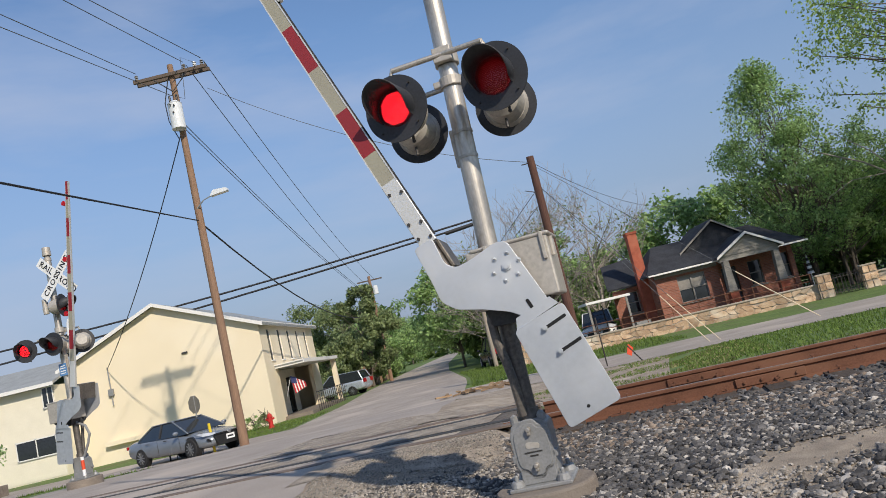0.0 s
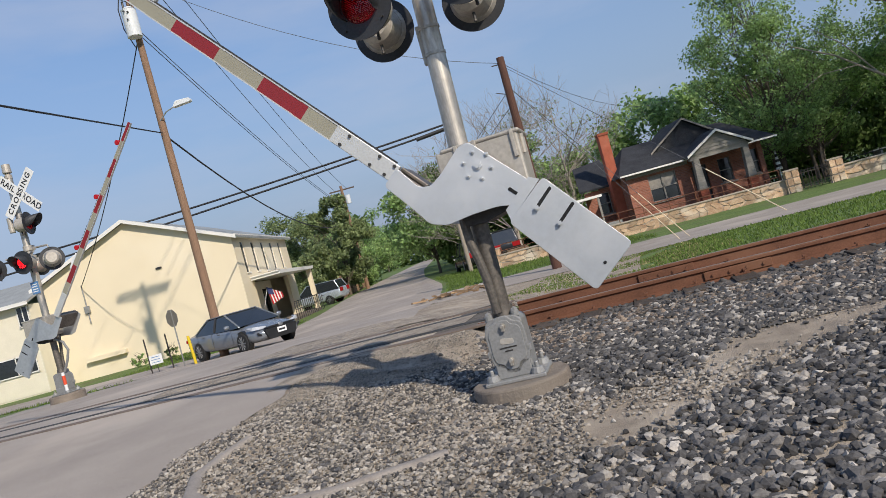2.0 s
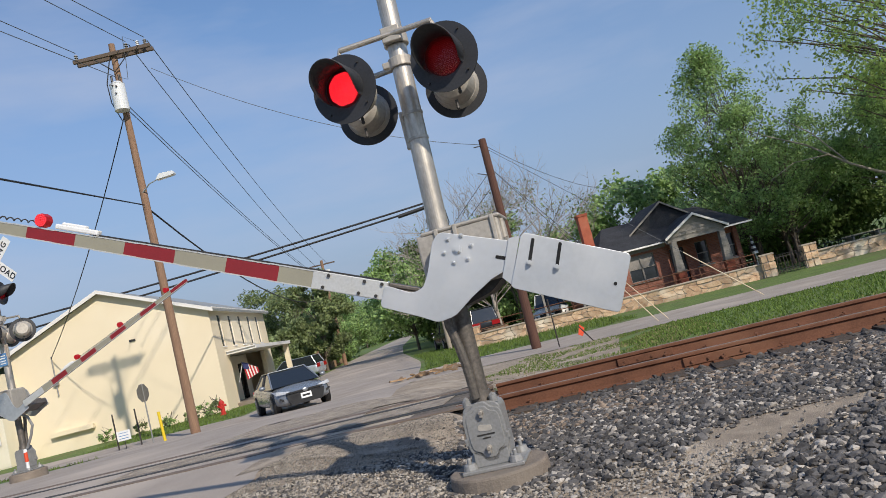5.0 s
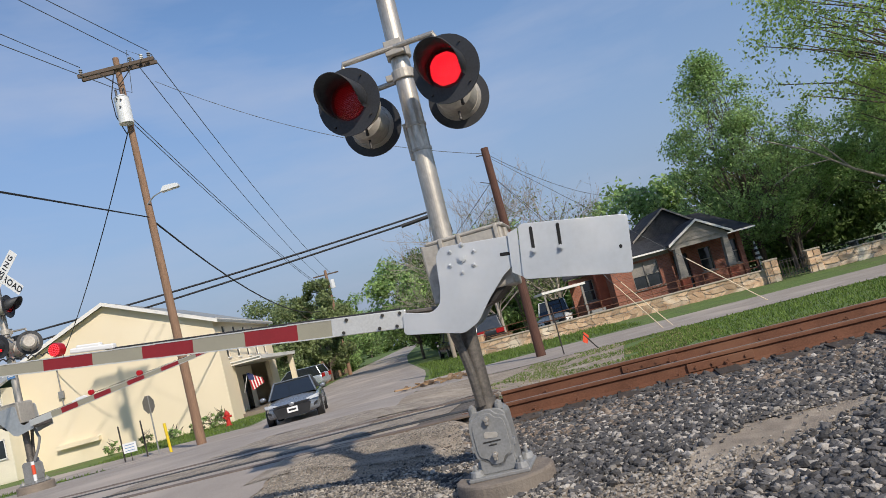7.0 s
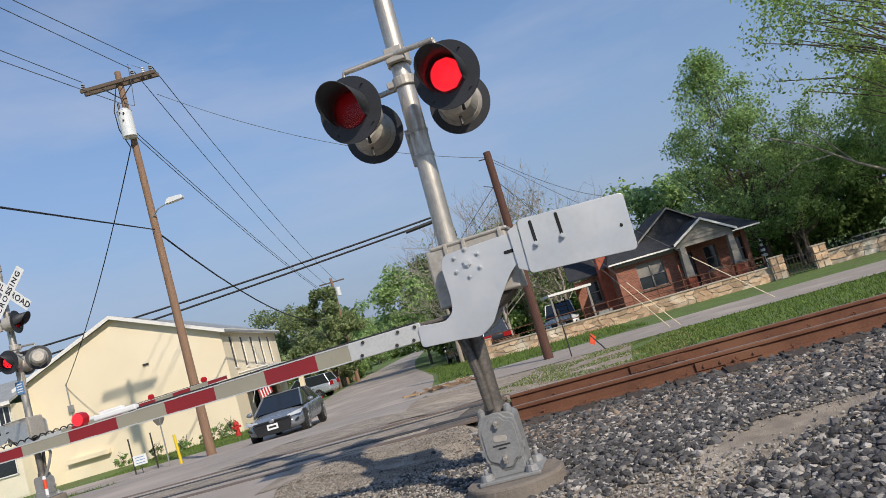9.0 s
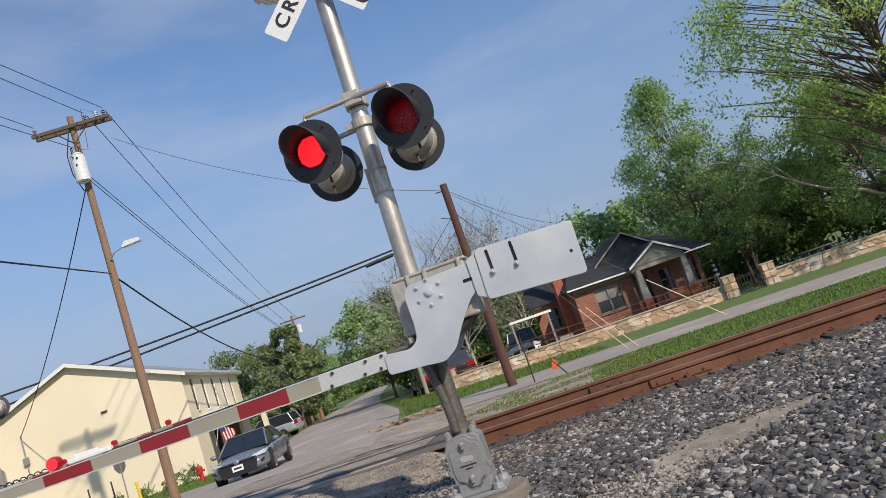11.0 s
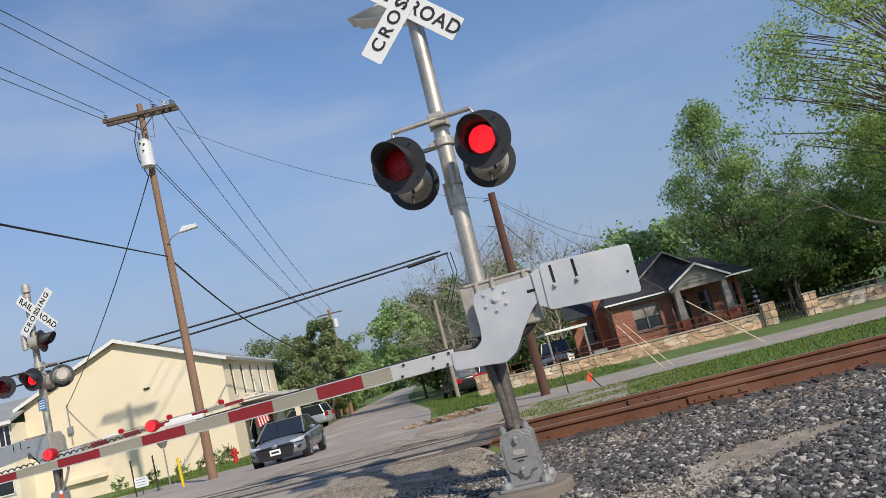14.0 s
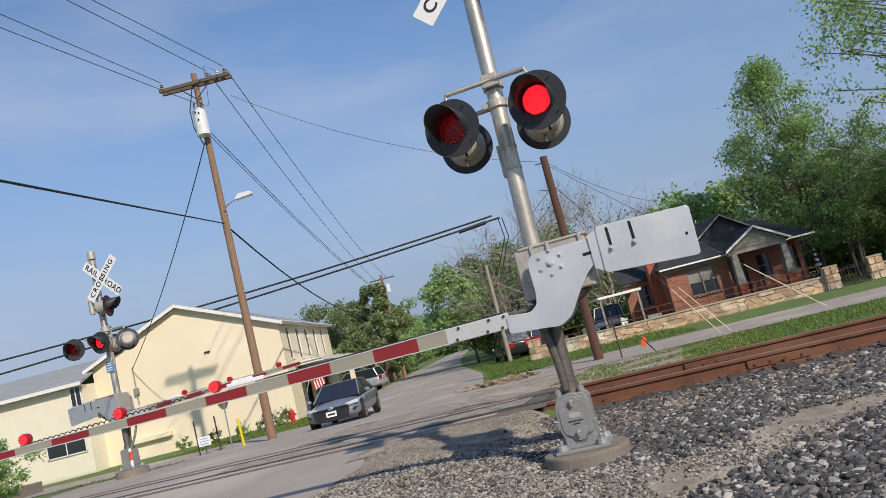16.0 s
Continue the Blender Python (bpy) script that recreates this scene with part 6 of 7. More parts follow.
# kerb that curves round the gravel
kp = [(-1.62, 5.6), (-1.75, 5.25), (-1.83, 4.9), (-1.72, 4.45), (-1.5, 4.15), (-1.17, 3.9), (-0.88, 3.78), (-0.59, 3.74), (-0.31, 3.8), (0.08, 3.9)]
bm = bm_new()
ring = []
for i, (x, y) in enumerate(kp):
    a, b = Vector(kp[max(i - 1, 0)]), Vector(kp[min(i + 1, len(kp) - 1)])
    nrm = Vector((-(b - a).y, (b - a).x)).normalized()
    z = height(x, y)
    ring.append([bm.verts.new((x + nrm.x * o, y + nrm.y * o, z + dz)) for o, dz in ((-0.06, -0.1), (-0.052, 0.022), (-0.03, 0.034), (0.03, 0.034), (0.052, 0.022), (0.06, -0.1))])
for a, b in zip(ring, ring[1:]):
    for i in range(5):
        bm.faces.new((a[i], a[i + 1], b[i + 1], b[i]))
tagged(part("kerb", bm, KERBMAT, smooth=True), "worn pale concrete kerb half buried in gravel", "kerb", kind="structure")

# ---- trees ----


def leaf_cloud(name, centres, n, size, material, parent, seed, label=""):
    """Many small folded leaf quads round clump centres (x, y, z, r)."""
    r = np.random.RandomState(seed)
    c = np.array(centres, dtype=float)
    wgt = c[:, 3] ** 2
    idx = r.choice(len(c), n, p=wgt / wgt.sum())
    d = r.normal(size=(n, 3))
    d /= np.linalg.norm(d, axis=1)[:, None]
    rad = (1.25 * r.rand(n) ** 0.55 + 0.5 * (r.rand(n) < 0.12) * r.rand(n))[:, None] * c[idx, 3:4]
    p = c[idx, :3] + d * rad * np.array([1, 1, 0.8])
    out = p - c[:, :3].mean(0)
    out = out / (np.linalg.norm(out, axis=1)[:, None] + 1e-6) + np.array([0, 0, 0.45]) + 1.0 * r.normal(size=(n, 3))
    a = np.cross(out, r.normal(size=(n, 3)))
    a /= np.linalg.norm(a, axis=1)[:, None]
    b = np.cross(out, a)
    b /= np.linalg.norm(b, axis=1)[:, None]
    s = size * (0.6 + 0.8 * r.rand(n))[:, None]
    v = np.stack([p - a * s, p + b * s * 0.55, p + a * s, p - b * s * 0.55], 1).reshape(-1, 3)
    f = np.arange(4 * n).reshape(-1, 4)
    me = bpy.data.meshes.new(name)
    me.from_pydata(v.tolist(), [], f.tolist())
    me.materials.append(material)
    ob = new(name, me)
    ob.parent = parent
    if label:
        ob["label"] = label
    return ob


def limb(bm, pts, r0, r1):
    """A tapering limb through points; bm is a pair of lists: places and faces."""
    verts, faces = bm
    n = len(pts) - 1
    seg = 7 if r0 > 0.06 else 4 if r0 > 0.025 else 3
    last = None
    for i, p in enumerate(pts):
        d = (pts[min(i + 1, n)] - pts[max(i - 1, 0)]).normalized()
        a = d.orthogonal().normalized()
        b = d.cross(a)
        r = r0 + (r1 - r0) * i / n
        k0 = len(verts)
        for k in range(seg):
            q = p + a * (r * math.cos(6.28319 * k / seg)) + b * (r * math.sin(6.28319 * k / seg))
            verts.append((q.x, q.y, q.z))
        if last is not None:
            for k in range(seg):
                faces.append((last + k, last + (k + 1) % seg, k0 + (k + 1) % seg, k0 + k))
        last = k0


def twig(bm, p, d, length, r, depth, rnd):
    p = Vector(p)
    pts = [p]
    for _ in range(3):
        d = (d + Vector((rnd.uniform(-1, 1), rnd.uniform(-1, 1), rnd.uniform(-0.7, 0.9))) * 0.22).normalized()
        p = p + d * length / 3
        pts.append(p)
    limb(bm, pts, r, r * 0.55)
    if depth > 0:
        for k in range(3):
            nd = (d + Vector((rnd.uniform(-1, 1), rnd.uniform(-1, 1), rnd.uniform(-0.6, 0.8))) * 0.7).normalized()
            twig(bm, pts[rnd.choice((1, 2, 3))], nd, length * rnd.uniform(0.55, 0.8), r * 0.6, depth - 1, rnd)


def tree(x, y, h, crown_r, seed, leaf, n, label, size=0.13, trunk_r=None, lean=(0, 0), bark=None, low=0.3, clumps=34, twigs=0, stems=1, group="trees", point=1.0, cone=0.0, tuft=1.0):
    """A tree: trunk, limbs to clumps in an uneven crown, and leaves thrown round the clumps."""
    ob = thing("tree", pose(x, y, height(x, y) - 0.05), label, "tree", group)
    rnd = random.Random(seed)
    bm = ([], [])
    tr = trunk_r or 0.016 * h
    cs = []
    zc, zr = h * (1 + low) / 2, h * (1 - low) / 2
    for k in range(clumps):
        a = rnd.uniform(0, 6.283)
        t = rnd.uniform(-0.95, 0.93)
        ring = math.sqrt(1 - t * t) ** point * rnd.uniform(0.35, 1.0) ** 0.6 * rnd.uniform(0.75, 1.12) * (1 - cone * (t + 0.95) / 1.9)
        cs.append((math.cos(a) * ring * crown_r + lean[0] * h * 0.5 * (t + 1), math.sin(a) * ring * crown_r + lean[1] * h * 0.5 * (t + 1), zc + t * zr * 0.93, rnd.uniform(0.16, 0.30) * crown_r * tuft))
    for q in range(stems):
        off = Vector((0, 0, 0)) if stems == 1 else Vector((math.cos(q * 2.4), math.sin(q * 2.4), 0)) * 0.22
        lo = Vector((off.x * 4 + lean[0] * h * 0.5, off.y * 4 + lean[1] * h * 0.5, h * 0.62))
        trunk = [Vector((off.x, off.y, -0.3)), Vector((off.x * 1.4, off.y * 1.4, h * 0.14)), off * 2.4 + Vector((lean[0] * h * 0.2 + rnd.uniform(-0.2, 0.2), lean[1] * h * 0.2, h * 0.34)), lo]
        limb(bm, trunk, tr, tr * 0.35)
        for k, c in enumerate(cs):
            if k % stems != q:
                continue
            z0 = max(h * low * 0.55, min(c[2] - 0.25 * h, h * 0.6))
            f = min(max((z0 - h * 0.14) / (h * 0.48), 0), 1)
            s = trunk[1].lerp(lo, f)
            e = Vector(c[:3])
            mid = s.lerp(e, 0.5) + Vector((rnd.uniform(-0.3, 0.3), rnd.uniform(-0.3, 0.3), rnd.uniform(-0.1, 0.5)))
            limb(bm, [s, mid, e], tr * 0.30 * (1 - 0.5 * f), 0.02)
            if twigs:
                for _ in range(twigs):
                    d = (e - s).normalized() + Vector((rnd.uniform(-1, 1), rnd.uniform(-1, 1), rnd.uniform(-0.6, 0.9))) * 0.8
                    twig(bm, mid.lerp(e, rnd.random()), d.normalized(), crown_r * 0.34, 0.022, 2, rnd)
    raw_mesh("trunk", bm[0], bm[1], bark or BARK, ob, "branching trunk", True)
    if n:
        leaf_cloud("crown", cs, n, size, leaf, ob, seed, "leafy crown")
    return ob


TALL, LOWT = "tall leafy green tree behind the brick house", "leafy tree beside the far road"
tree(19.2, 42, 14.0, 6.3, 11, LEAF, 24000, "tall leafy green tree with an open pointed top", 0.085, 0.11, low=0.1, clumps=130, point=1.0, stems=5, cone=0.84, tuft=0.45)
tree(20.6, 40.5, 9.4, 4.2, 12, LEAF, 22000, "many-stemmed green tree beside the brick house", 0.08, 0.11, low=0.2, clumps=90, tuft=0.55, stems=5)
big = tree(23.9, 28.8, 15.0, 7.5, 13, LEAF2, 27000, "large tree with fresh light green leaves", 0.085, 0.26, low=0.32, clumps=190, tuft=0.45, lean=(-0.03, 0.0))
yard = tree(27.5, 37, 9.0, 5.0, 14, LEAF, 24000, "broad green tree in the yard", 0.085, 0.2, low=0.12, clumps=70, tuft=0.6, stems=3)
lb = ([], [])
limb(lb, [Vector(p) for p in ((0.0, -0.4, 1.9), (-2.0, -0.8, 2.9), (-3.9, -1.0, 3.55), (-5.2, -1.0, 4.3), (-7.1, -1.0, 5.75), (-9.0, -1.0, 6.7))], 0.11, 0.03)
limb(lb, [Vector(p) for p in ((-5.2, -1.0, 4.3), (-6.6, -1.0, 6.2), (-8.2, -0.9, 7.6))], 0.05, 0.02)
limb(lb, [Vector(p) for p in ((-6.2, -1.0, 5.0), (-8.0, -1.2, 5.0), (-9.4, -1.2, 4.4))], 0.04, 0.015)
raw_mesh("bare_limb", lb[0], lb[1], BAREWOOD, yard, "long pale bare limb", True)
for k, (x, y, h, r, lf, n) in enumerate(((25.5, 48, 6.8, 5.0, LEAFDARK, 12000), (33, 46, 9, 6, LEAFDARK, 13000), (41, 44, 11, 7, LEAFDARK, 12000), (29, 56, 8, 6, LEAFDARK, 11000), (15.8, 51, 8.6, 4.4, LEAF, 12000), (12.0, 55, 6.6, 3.8, LEAF, 8000), (48, 54, 13, 8, LEAFDARK, 9000), (20.5, 54, 8.5, 5, LEAFDARK, 12000), (36, 38, 8.0, 5, LEAF, 11000), (44, 36, 11, 6, LEAFDARK, 9000))):
    tree(x, y, h, r, 20 + k, lf, n, TALL, 0.18, low=0.02, clumps=46)
for k, (x, y) in enumerate(((-13.2, 36.6), (-12.0, 36.4), (-11.2, 36.2), (-14.6, 36.8), (-16.3, 36.9), (-10.9, 37.0))):
    tree(x, y, 0.55 + 0.12 * (k % 3), 0.4, 140 + k, LEAFOLIVE if k % 2 else LEAF, 500, "small flowering bush in front of the cream wall", 0.05, 0.012, low=0.05, clumps=14, group="bushes")
for k, (x, y, h, r, n) in enumerate(((4.4, 47, 10.0, 5.0, 500), (8.8, 50, 9.6, 4.6, 900), (1.6, 50, 7.8, 4.0, 500))):
    tree(x, y, h, r, 41 + k, LEAFOLIVE, n, "bare spring tree with fine twigs and few leaves", 0.10, 0.17, bark=BAREWOOD, low=0.2, clumps=34, twigs=3)
tree(6.6, 54, 8.6, 3.6, 47, LEAF, 8000, "leafy tree behind the bare trees", 0.15, low=0.1)
tree(-1.2, 58, 8.2, 3.4, 48, LEAF, 8000, "leafy tree at the road corner", 0.15, low=0.2)
# LEAFDARK puts the shade under these canopies into the leaf colour
for k, (x, y, h, r, lf, n) in enumerate(((-12.4, 73, 8.8, 4.4, LEAFOLIVE, 14000), (-17.0, 82, 10.0, 5.2, LEAFOLIVE, 11000), (-11.6, 97, 9.5, 5, LEAF, 9000), (0.4, 94, 12.0, 5.4, LEAFDARK, 13000), (2.2, 78, 11.2, 5.4, LEAFDARK, 14000), (3.8, 66, 8.8, 4.6, LEAFDARK, 12000), (1.6, 118, 12, 6, LEAF, 9000), (2.0, 175, 13, 8, LEAF, 7000), (-17, 185, 12, 7, LEAF, 6000), (-9.0, 330, 14, 10, LEAF, 6000), (-17, 122, 11, 6, LEAF, 8000), (-21, 68, 8.2, 4.2, LEAFOLIVE, 8000), (-28, 78, 8.8, 5.0, LEAFOLIVE, 6000), (5.0, 90, 11, 6, LEAFDARK, 9000), (-12.6, 64, 4.4, 2.6, LEAFOLIVE, 6000), (-9.6, 66, 9.2, 2.9, LEAFOLIVE, 11000), (-13.5, 104, 9.8, 3.6, LEAF, 7000), (-11.2, 86, 4.6, 2.8, LEAF, 6000), (2.0, 57, 5.2, 3.0, LEAFDARK, 8000), (5.4, 58, 6.2, 3.4, LEAFDARK, 8000), (-10.8, 76, 3.6, 2.2, LEAF, 5000))):
    tree(x, y, h, r, 60 + k, lf, int(n * 1.5), LOWT, 0.14, low=0.03, clumps=44, tuft=0.8)
tree(-16.9, 22.8, 2.3, 1.3, 90, LEAF, 5000, "green bush by the loading ramp", 0.06, 0.03, low=0.05, clumps=30, group="bushes")
for k in range(26):
    a = -1.15 + 2.3 * k / 25
    d = 240 + 40 * math.sin(k * 2.1)
    tree(d * math.sin(a), d * math.cos(a), 12 + 3 * math.sin(k * 1.3), 15, 100 + k, LEAFDARK, 2500, "distant green trees on the horizon", 0.9, 0.3, low=0.0, clumps=30, group="far trees")

# ---- loose stones ----
ICO_V, ICO_F = None, None
_b = bm_new()
bmesh.ops.create_icosphere(_b, subdivisions=1, radius=1)
ICO_V = np.array([v.co[:] for v in _b.verts])
_b.verts.index_update()
ICO_F = np.array([[v.index for v in f.verts] for f in _b.faces])
_b.free()


def stones(name, places, material, label, seed, flat=0.7):
    """Angular stones (x, y, z, size) joined in one mesh."""
    r = np.random.RandomState(seed)
    P = np.array(places)
    n = len(P)
    ang = r.rand(n) * 6.283
    sc = P[:, 3:4] * (0.65 + 0.7 * r.rand(n, 3)) * np.array([1, 1, flat])
    jit = 1 + 0.62 * (r.rand(n, len(ICO_V)) - 0.5)
    v = ICO_V[None] * jit[:, :, None] * sc[:, None, :]
    tx = r.normal(size=n) * 0.4
    y2 = v[:, :, 1] * np.cos(tx)[:, None] - v[:, :, 2] * np.sin(tx)[:, None]
    z2 = v[:, :, 1] * np.sin(tx)[:, None] + v[:, :, 2] * np.cos(tx)[:, None]
    x3 = v[:, :, 0] * np.cos(ang)[:, None] - y2 * np.sin(ang)[:, None]
    y3 = v[:, :, 0] * np.sin(ang)[:, None] + y2 * np.cos(ang)[:, None]
    w = np.stack([x3, y3, z2], 2) + P[:, None, :3]
    f = ICO_F[None] + (np.arange(n) * len(ICO_V))[:, None, None]
    return tagged(raw_mesh(name, w.reshape(-1, 3).tolist(), f.reshape(-1, 3).tolist(), material), label, "stones", kind="stuff")


def scatter(n, seed, test, size, region):
    rnd = random.Random(seed)
    out = []
    x0, x1, y0, y1 = region
    for _ in range(n):
        x, y = rnd.uniform(x0, x1), rnd.uniform(y0, y1)
        k = test(x, y)
        if k <= 0 or rnd.random() > k:
            continue
        s = size * (0.55 + 0.9 * rnd.random() ** 2)
        out.append((x, y, height(x, y) + 0.012 + 0.2 * s * rnd.random(), s))
    return out


def uv(x, y):
    return U.x * x + U.y * y, V.x * x + V.y * y


def cover(x, y):
    """How thick the crushed stone lies: full on the ballast shoulder, thin on the sandy path."""
    u, v = uv(x, y)
    if x < road_right(y) + 0.15 or (x < -1.0 and v > 6.6):
        return 0
    n = noise.noise(Vector((x * 0.9, y * 0.9, 1))) * 0.5 + noise.noise(Vector((x * 3.1, y * 3.1, 5))) * 0.25
    d = v - (3.73 + 0.91 * u)
    path = math.exp(-((d + 0.25 * n) / 0.66) ** 2) * (1 - ss(1.9, 2.8, u + n))
    if d > 0:
        base = ss(-1.1, 0.1, u + 0.5 * n + 0.5 * (v - 5))
    else:
        base = ss(-0.5, 0.5, u + 0.6 * n - 0.35 * d)
    return max(0.0, min(1.0, base - 1.3 * path + 0.2 * n))


def on_track(x, y):
    u, v = uv(x, y)
    return 7.45 < v < 8.0 or 8.15 < v < 9.42 or 9.6 < v < 10.6


def packed(x, y):
    """The smooth, finely packed strip between the road and the crushed stone."""
    return x < 0.42 and y > 6.62 + 0.12 * noise.noise(Vector((x * 2.3, y * 2.3, 4))) + 0.12 * x


def shoulder(x, y):
    u, v = uv(x, y)
    return cover(x, y) * (0.03 if packed(x, y) else 1.0) if v < 7.46 else 0.0


def bed(x, y):
    u, v = uv(x, y)
    return 1.0 if u > -1.1 and on_track(x, y) else 0.0


def thin(x, y):
    return max(0.0, 0.95 - cover(x, y)) * (0.55 + noise.noise(Vector((x, y, 2)))) if x > road_right(y) + 0.06 + 0.15 * noise.noise(Vector((x * 2, y * 2, 9))) and uv(x, y)[1] < 7.6 else 0.0


def loose(x, y):
    return thin(x, y) * (0.05 if packed(x, y) else 1.0)


def mixed(x, y):
    return 0.9 if road_right(y) - 0.02 + 0.4 * noise.noise(Vector((x * 1.3, y * 1.3, 6))) < x < 0.9 and not packed(x, y) and cover(x, y) < 0.8 else 0.0


stones("shoulder_stones_dark", scatter(9000, 51, mixed, 0.0135, (-2.4, 0.9, 0.8, 6.9)), STONE_D, "grey crushed stones on the road shoulder", 51)
stones("shoulder_stones_pale", scatter(16000, 52, mixed, 0.0145, (-2.4, 0.9, 0.8, 6.9)), PEBBLE, "pale crushed stones on the road shoulder", 52)
stones("packed_grit", [(x, y, z + 0.01, q) for x, y, z, q in scatter(36000, 53, lambda x, y: 0.9 if packed(x, y) and uv(x, y)[1] < 7.6 and x > road_right(y) + 0.05 else 0.0, 0.0062, (-3.0, 0.5, 6.3, 9.0))], PEBBLE, "fine packed gravel grit", 53)
stones("ballast_stones_dark", scatter(56000, 1, shoulder, 0.026, (-1.5, 8, 0.6, 7.6)), STONE_D, "dark grey crushed ballast stones", 1)
stones("ballast_stones_light", scatter(17000, 2, shoulder, 0.024, (-1.5, 8, 0.6, 7.6)), STONE_L, "pale grey crushed ballast stones", 2)
stones("ballast_stones_brown", scatter(16000, 9, lambda x, y: shoulder(x, y) * ss(5.9, 7.0, uv(x, y)[1]), 0.026, (-1.5, 8, 4.0, 7.6)), STONE_B, "rust-browned ballast stones close to the rail", 9)
stones("track_stones", scatter(12000, 3, bed, 0.029, (-1, 14, 4, 10.5)), STONE_D, "dark ballast stones between the ties", 3)
stones("gravel_pebbles", scatter(85000, 4, loose, 0.011, (-3.2, 6, 0.5, 8)), PEBBLE, "small brown and grey gravel pebbles", 4)
stones("gravel_pebbles_dark", scatter(16000, 5, loose, 0.015, (-3.2, 6, 0.5, 8)), STONE_D, "scattered dark gravel stones", 5)
stones("gravel_pebbles_pale", scatter(13000, 6, loose, 0.015, (-3.2, 6, 0.5, 8)), STONE_L, "scattered pale gravel stones", 6)


def far_verge(x, y):
    u, v = uv(x, y)
    return 0.8 if -1.4 < u < 9 and 10.6 < v < 11.8 else 0


stones("verge_stones", scatter(2600, 7, far_verge, 0.045, (-2, 12, 8, 14)), STONE_L, "pale stones along the far side of the track", 7)


def blades(name, n, seed, test, region, h, material, label):
    rnd = random.Random(seed)
    verts, faces = [], []
    x0, x1, y0, y1 = region
    for _ in range(n):
        x, y = rnd.uniform(x0, x1), rnd.uniform(y0, y1)
        if rnd.random() > test(x, y):
            continue
        z = height(x, y) - 0.01
        a, hh, w = rnd.uniform(0, 6.28), h * rnd.uniform(0.5, 1.4), 0.012 + 0.012 * rnd.random()
        lx, ly = rnd.uniform(-0.5, 0.5) * hh, rnd.uniform(-0.5, 0.5) * hh
        b = len(verts)
        verts += [(x - w * math.cos(a), y - w * math.sin(a), z), (x + w * math.cos(a), y + w * math.sin(a), z), (x + lx, y + ly, z + hh)]
        faces.append((b, b + 1, b + 2))
    return tagged(raw_mesh(name, verts, faces, material), label, "grass", kind="stuff")


def verge(x, y):
    u, v = uv(x, y)
    return 1.0 if u > 1.8 and 11.3 < v < 21.6 and x > road_right(y) + 0.6 else 0.0


def verge_dry(x, y):
    u, v = uv(x, y)
    return 1.0 if u > -1.5 and 11.0 < v < 14.0 else 0.0


def front_strip(x, y):
    return 1.0 if x < road_left(y) - 0.3 and y < 37.9 and not (20 < uv(x, y)[1] < 27.0 and uv(x, y)[0] < -13) else 0.0


blades("verge_grass", 52000, 31, verge, (-1, 22, 8, 24), 0.055, GRASSBLADE, "green grass between the track and the street")
blades("dry_verge_grass", 9000, 32, verge_dry, (-1, 16, 8, 15), 0.045, DRYBLADE, "dry yellow grass along the track")
blades("front_grass", 9000, 33, front_strip, (-15, -7.8, 23, 38), 0.09, GRASSBLADE, "short grass strip before the cream building")
blades("corner_grass", 16000, 36, lambda x, y: 1.0 if x > road_right(y) + 0.2 and uv(x, y)[1] > 28.1 else 0.0, (-2.5, 8, 28, 48), 0.12, GRASSBLADE, "green grass at the street corner")
x, y = 2.77, 3.0
blades("weed", 260, 40, lambda a, b: 1.0 if (a - 2.77) ** 2 + (b - 3.0) ** 2 < 0.02 else 0, (x - 0.16, x + 0.16, y - 0.16, y + 0.16), 0.05, GRASSBLADE, "small green weed among the stones")


def verge_mixed(x, y):
    u, v = uv(x, y)
    return 0.9 if -2.2 < u < 2.4 and 13 < v < 21.4 and x > road_right(y) + 0.5 and noise.noise(Vector((x * 0.7, y * 0.7, 9))) > -0.15 else 0.0


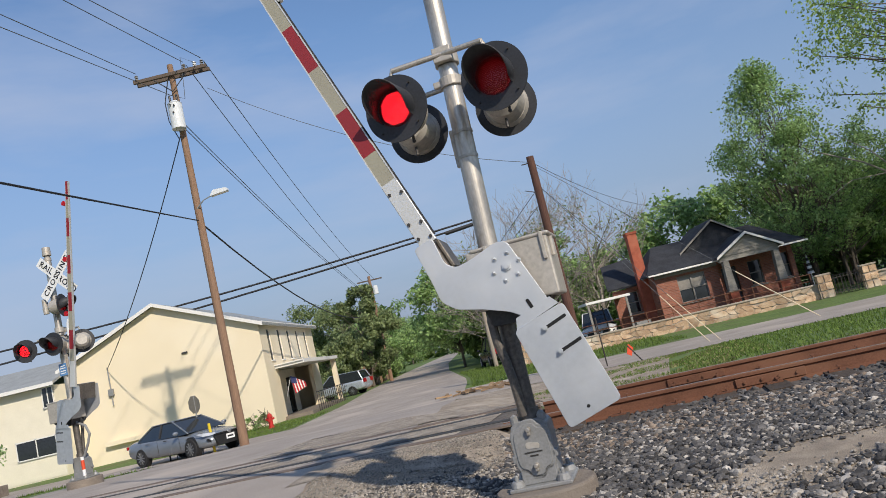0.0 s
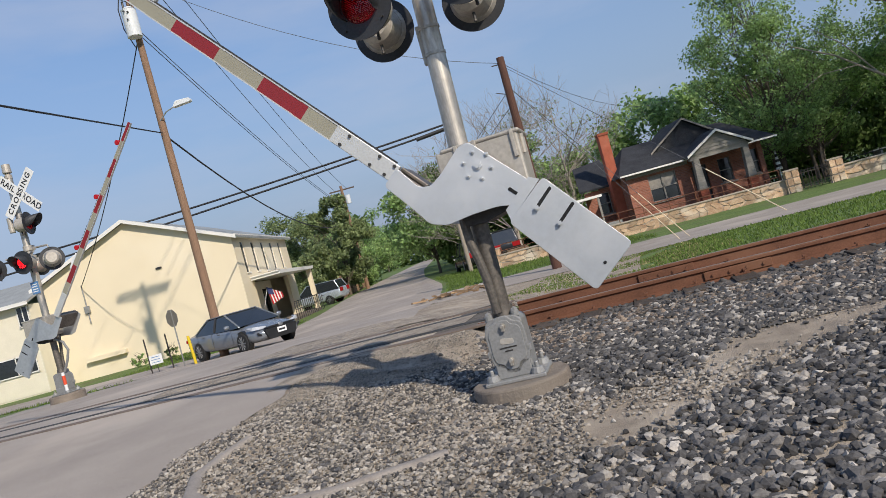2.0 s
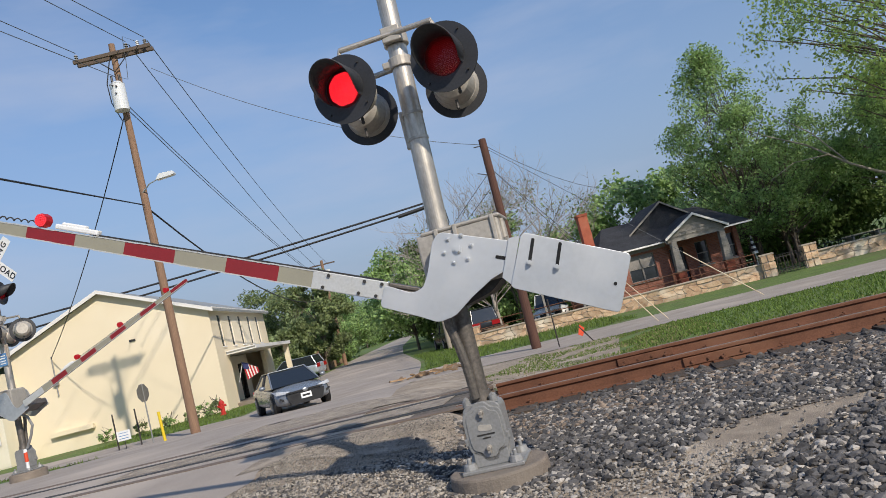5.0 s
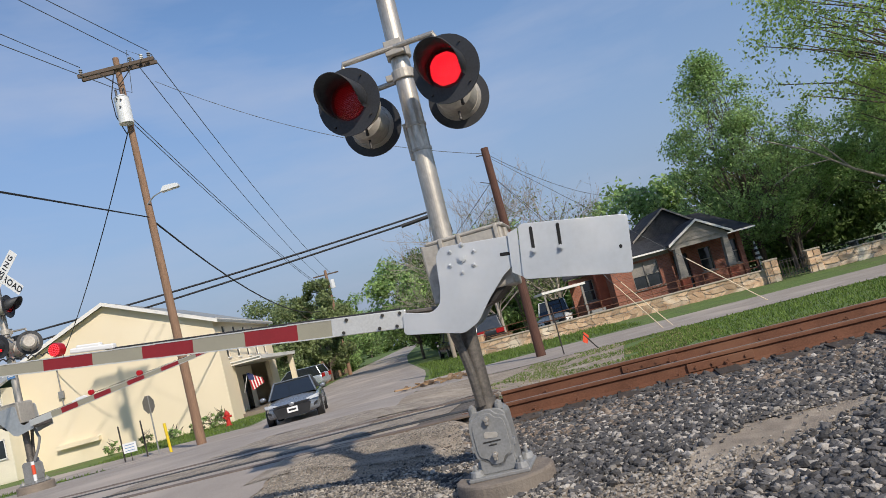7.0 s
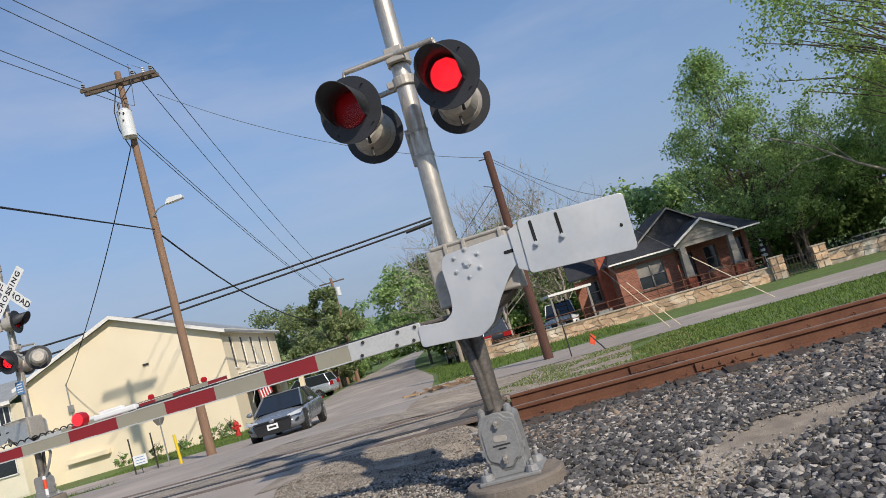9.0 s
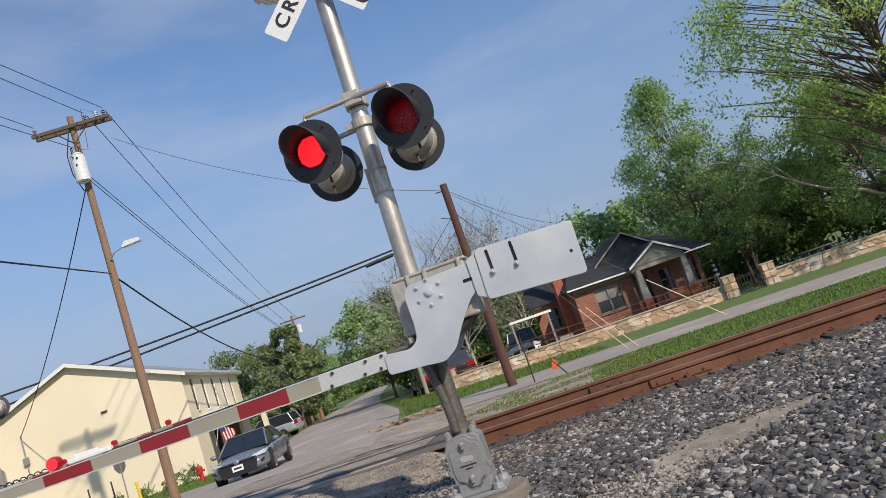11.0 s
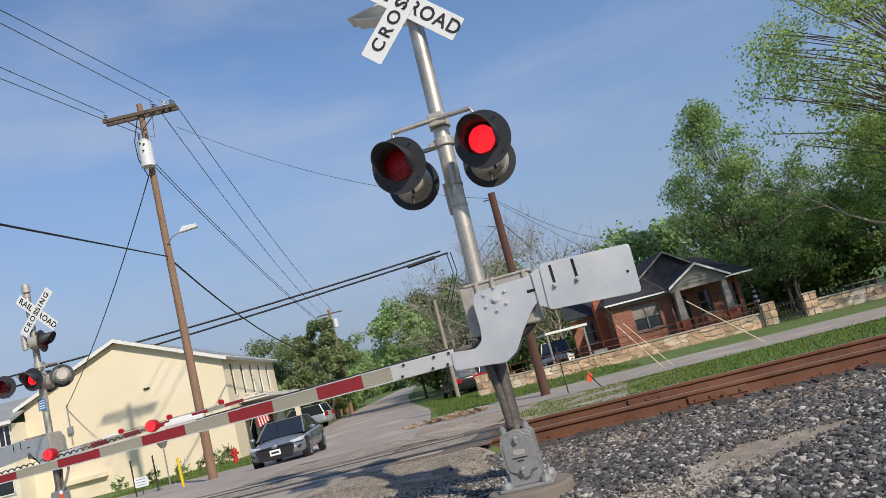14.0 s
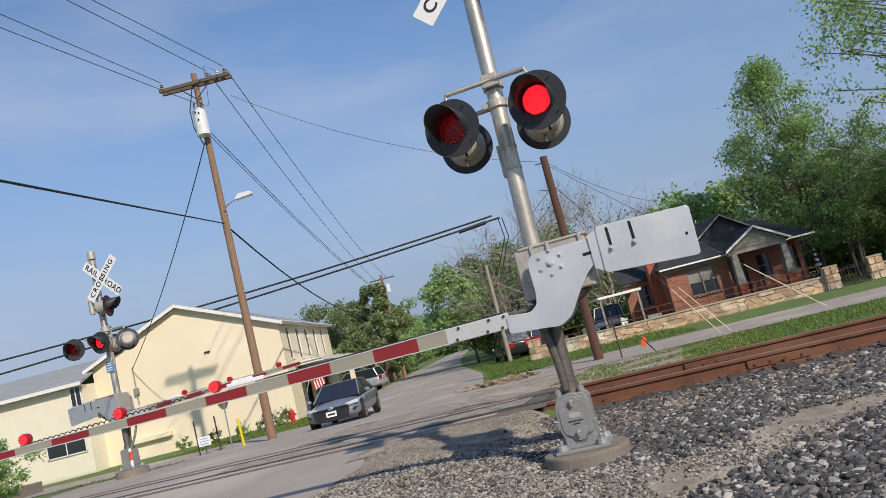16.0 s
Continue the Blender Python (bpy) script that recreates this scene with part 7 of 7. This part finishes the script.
blades("patchy_verge_grass", 22000, 34, verge_mixed, (-1, 8, 10, 24), 0.035, DRYBLADE, "patchy dry grass on the gravel verge")
blades("patchy_green_grass", 30000, 35, verge_mixed, (-1, 8, 10, 24), 0.05, GRASSBLADE, "patchy green grass on the gravel verge")


def motions():
    near = ((0, 69.9), (0.5, 64.5), (1, 59), (1.5, 53.8), (2, 49.2), (2.5, 44.6), (3, 39.8), (3.5, 36.1), (4, 32.3), (4.5, 27.9), (4.7, 26.2), (5.7, 17.5), (6.8, 9), (7.0, 7.6), (7.5, 5.7), (8, 4.0), (8.5, 1.9), (9, -0.3), (9.5, -0.5), (11.3, -0.5), (16, -0.5))
    walk(near_gate, [(t, pose(0.135, 0, 1.71, 0, a, 5)) for t, a in near])
    far = ((0, 80.5), (0.5, 71.8), (1, 63), (1.5, 55.6), (2, 48.8), (2.5, 43.5), (3, 37.9), (3.5, 33.5), (4, 29), (4.5, 24.4), (4.7, 22.8), (5.7, 14), (6.8, 7.2), (7.0, 6.2), (7.5, 4.2), (8, 2.6), (8.5, 1.8), (16, 1.8))
    walk(far_gate, [(t, pose(0.03, 0, 1.71, 0, a, 0)) for t, a in far])
    # the flashers take turns, switched by the added blinds
    for blind, turn in ADDED_BLINDS:
        rows, shut = [], turn == 2
        for k in range(-1, 28):
            f = round(30 * (0.52 + 0.5935 * k)) / 30
            if k >= 0 and f < 16:
                rows += [(f - 1 / 30, shut), (f, not shut)]
                shut = not shut
        rows = [(0, turn == 2)] + rows + [(16, shut)]
        walk(blind, [(t, pose(0, 0, 0 if c else ROW / 2)) for t, c in rows])
    drive = ((0, -10.75, 26.7, -33), (1, -9.1, 26.1, -37), (1.5, -8.3, 25.7, -40), (2, -7.5, 25.4, -43), (2.5, -6.6, 25.4, -47), (3.5, -5.5, 25.2, -53), (4.7, -5.0, 25.5, -64), (5.7, -4.9, 25.9, -74), (7, -5.0, 26.3, -83), (8, -5.25, 25.6, -87), (9, -5.4, 25.3, -90), (16, -5.4, 25.2, -90))
    walk(sedan, [(t, pose(x, y, height(x, y) + 0.015, 0, 0, a)) for t, x, y, a in drive])


motions()
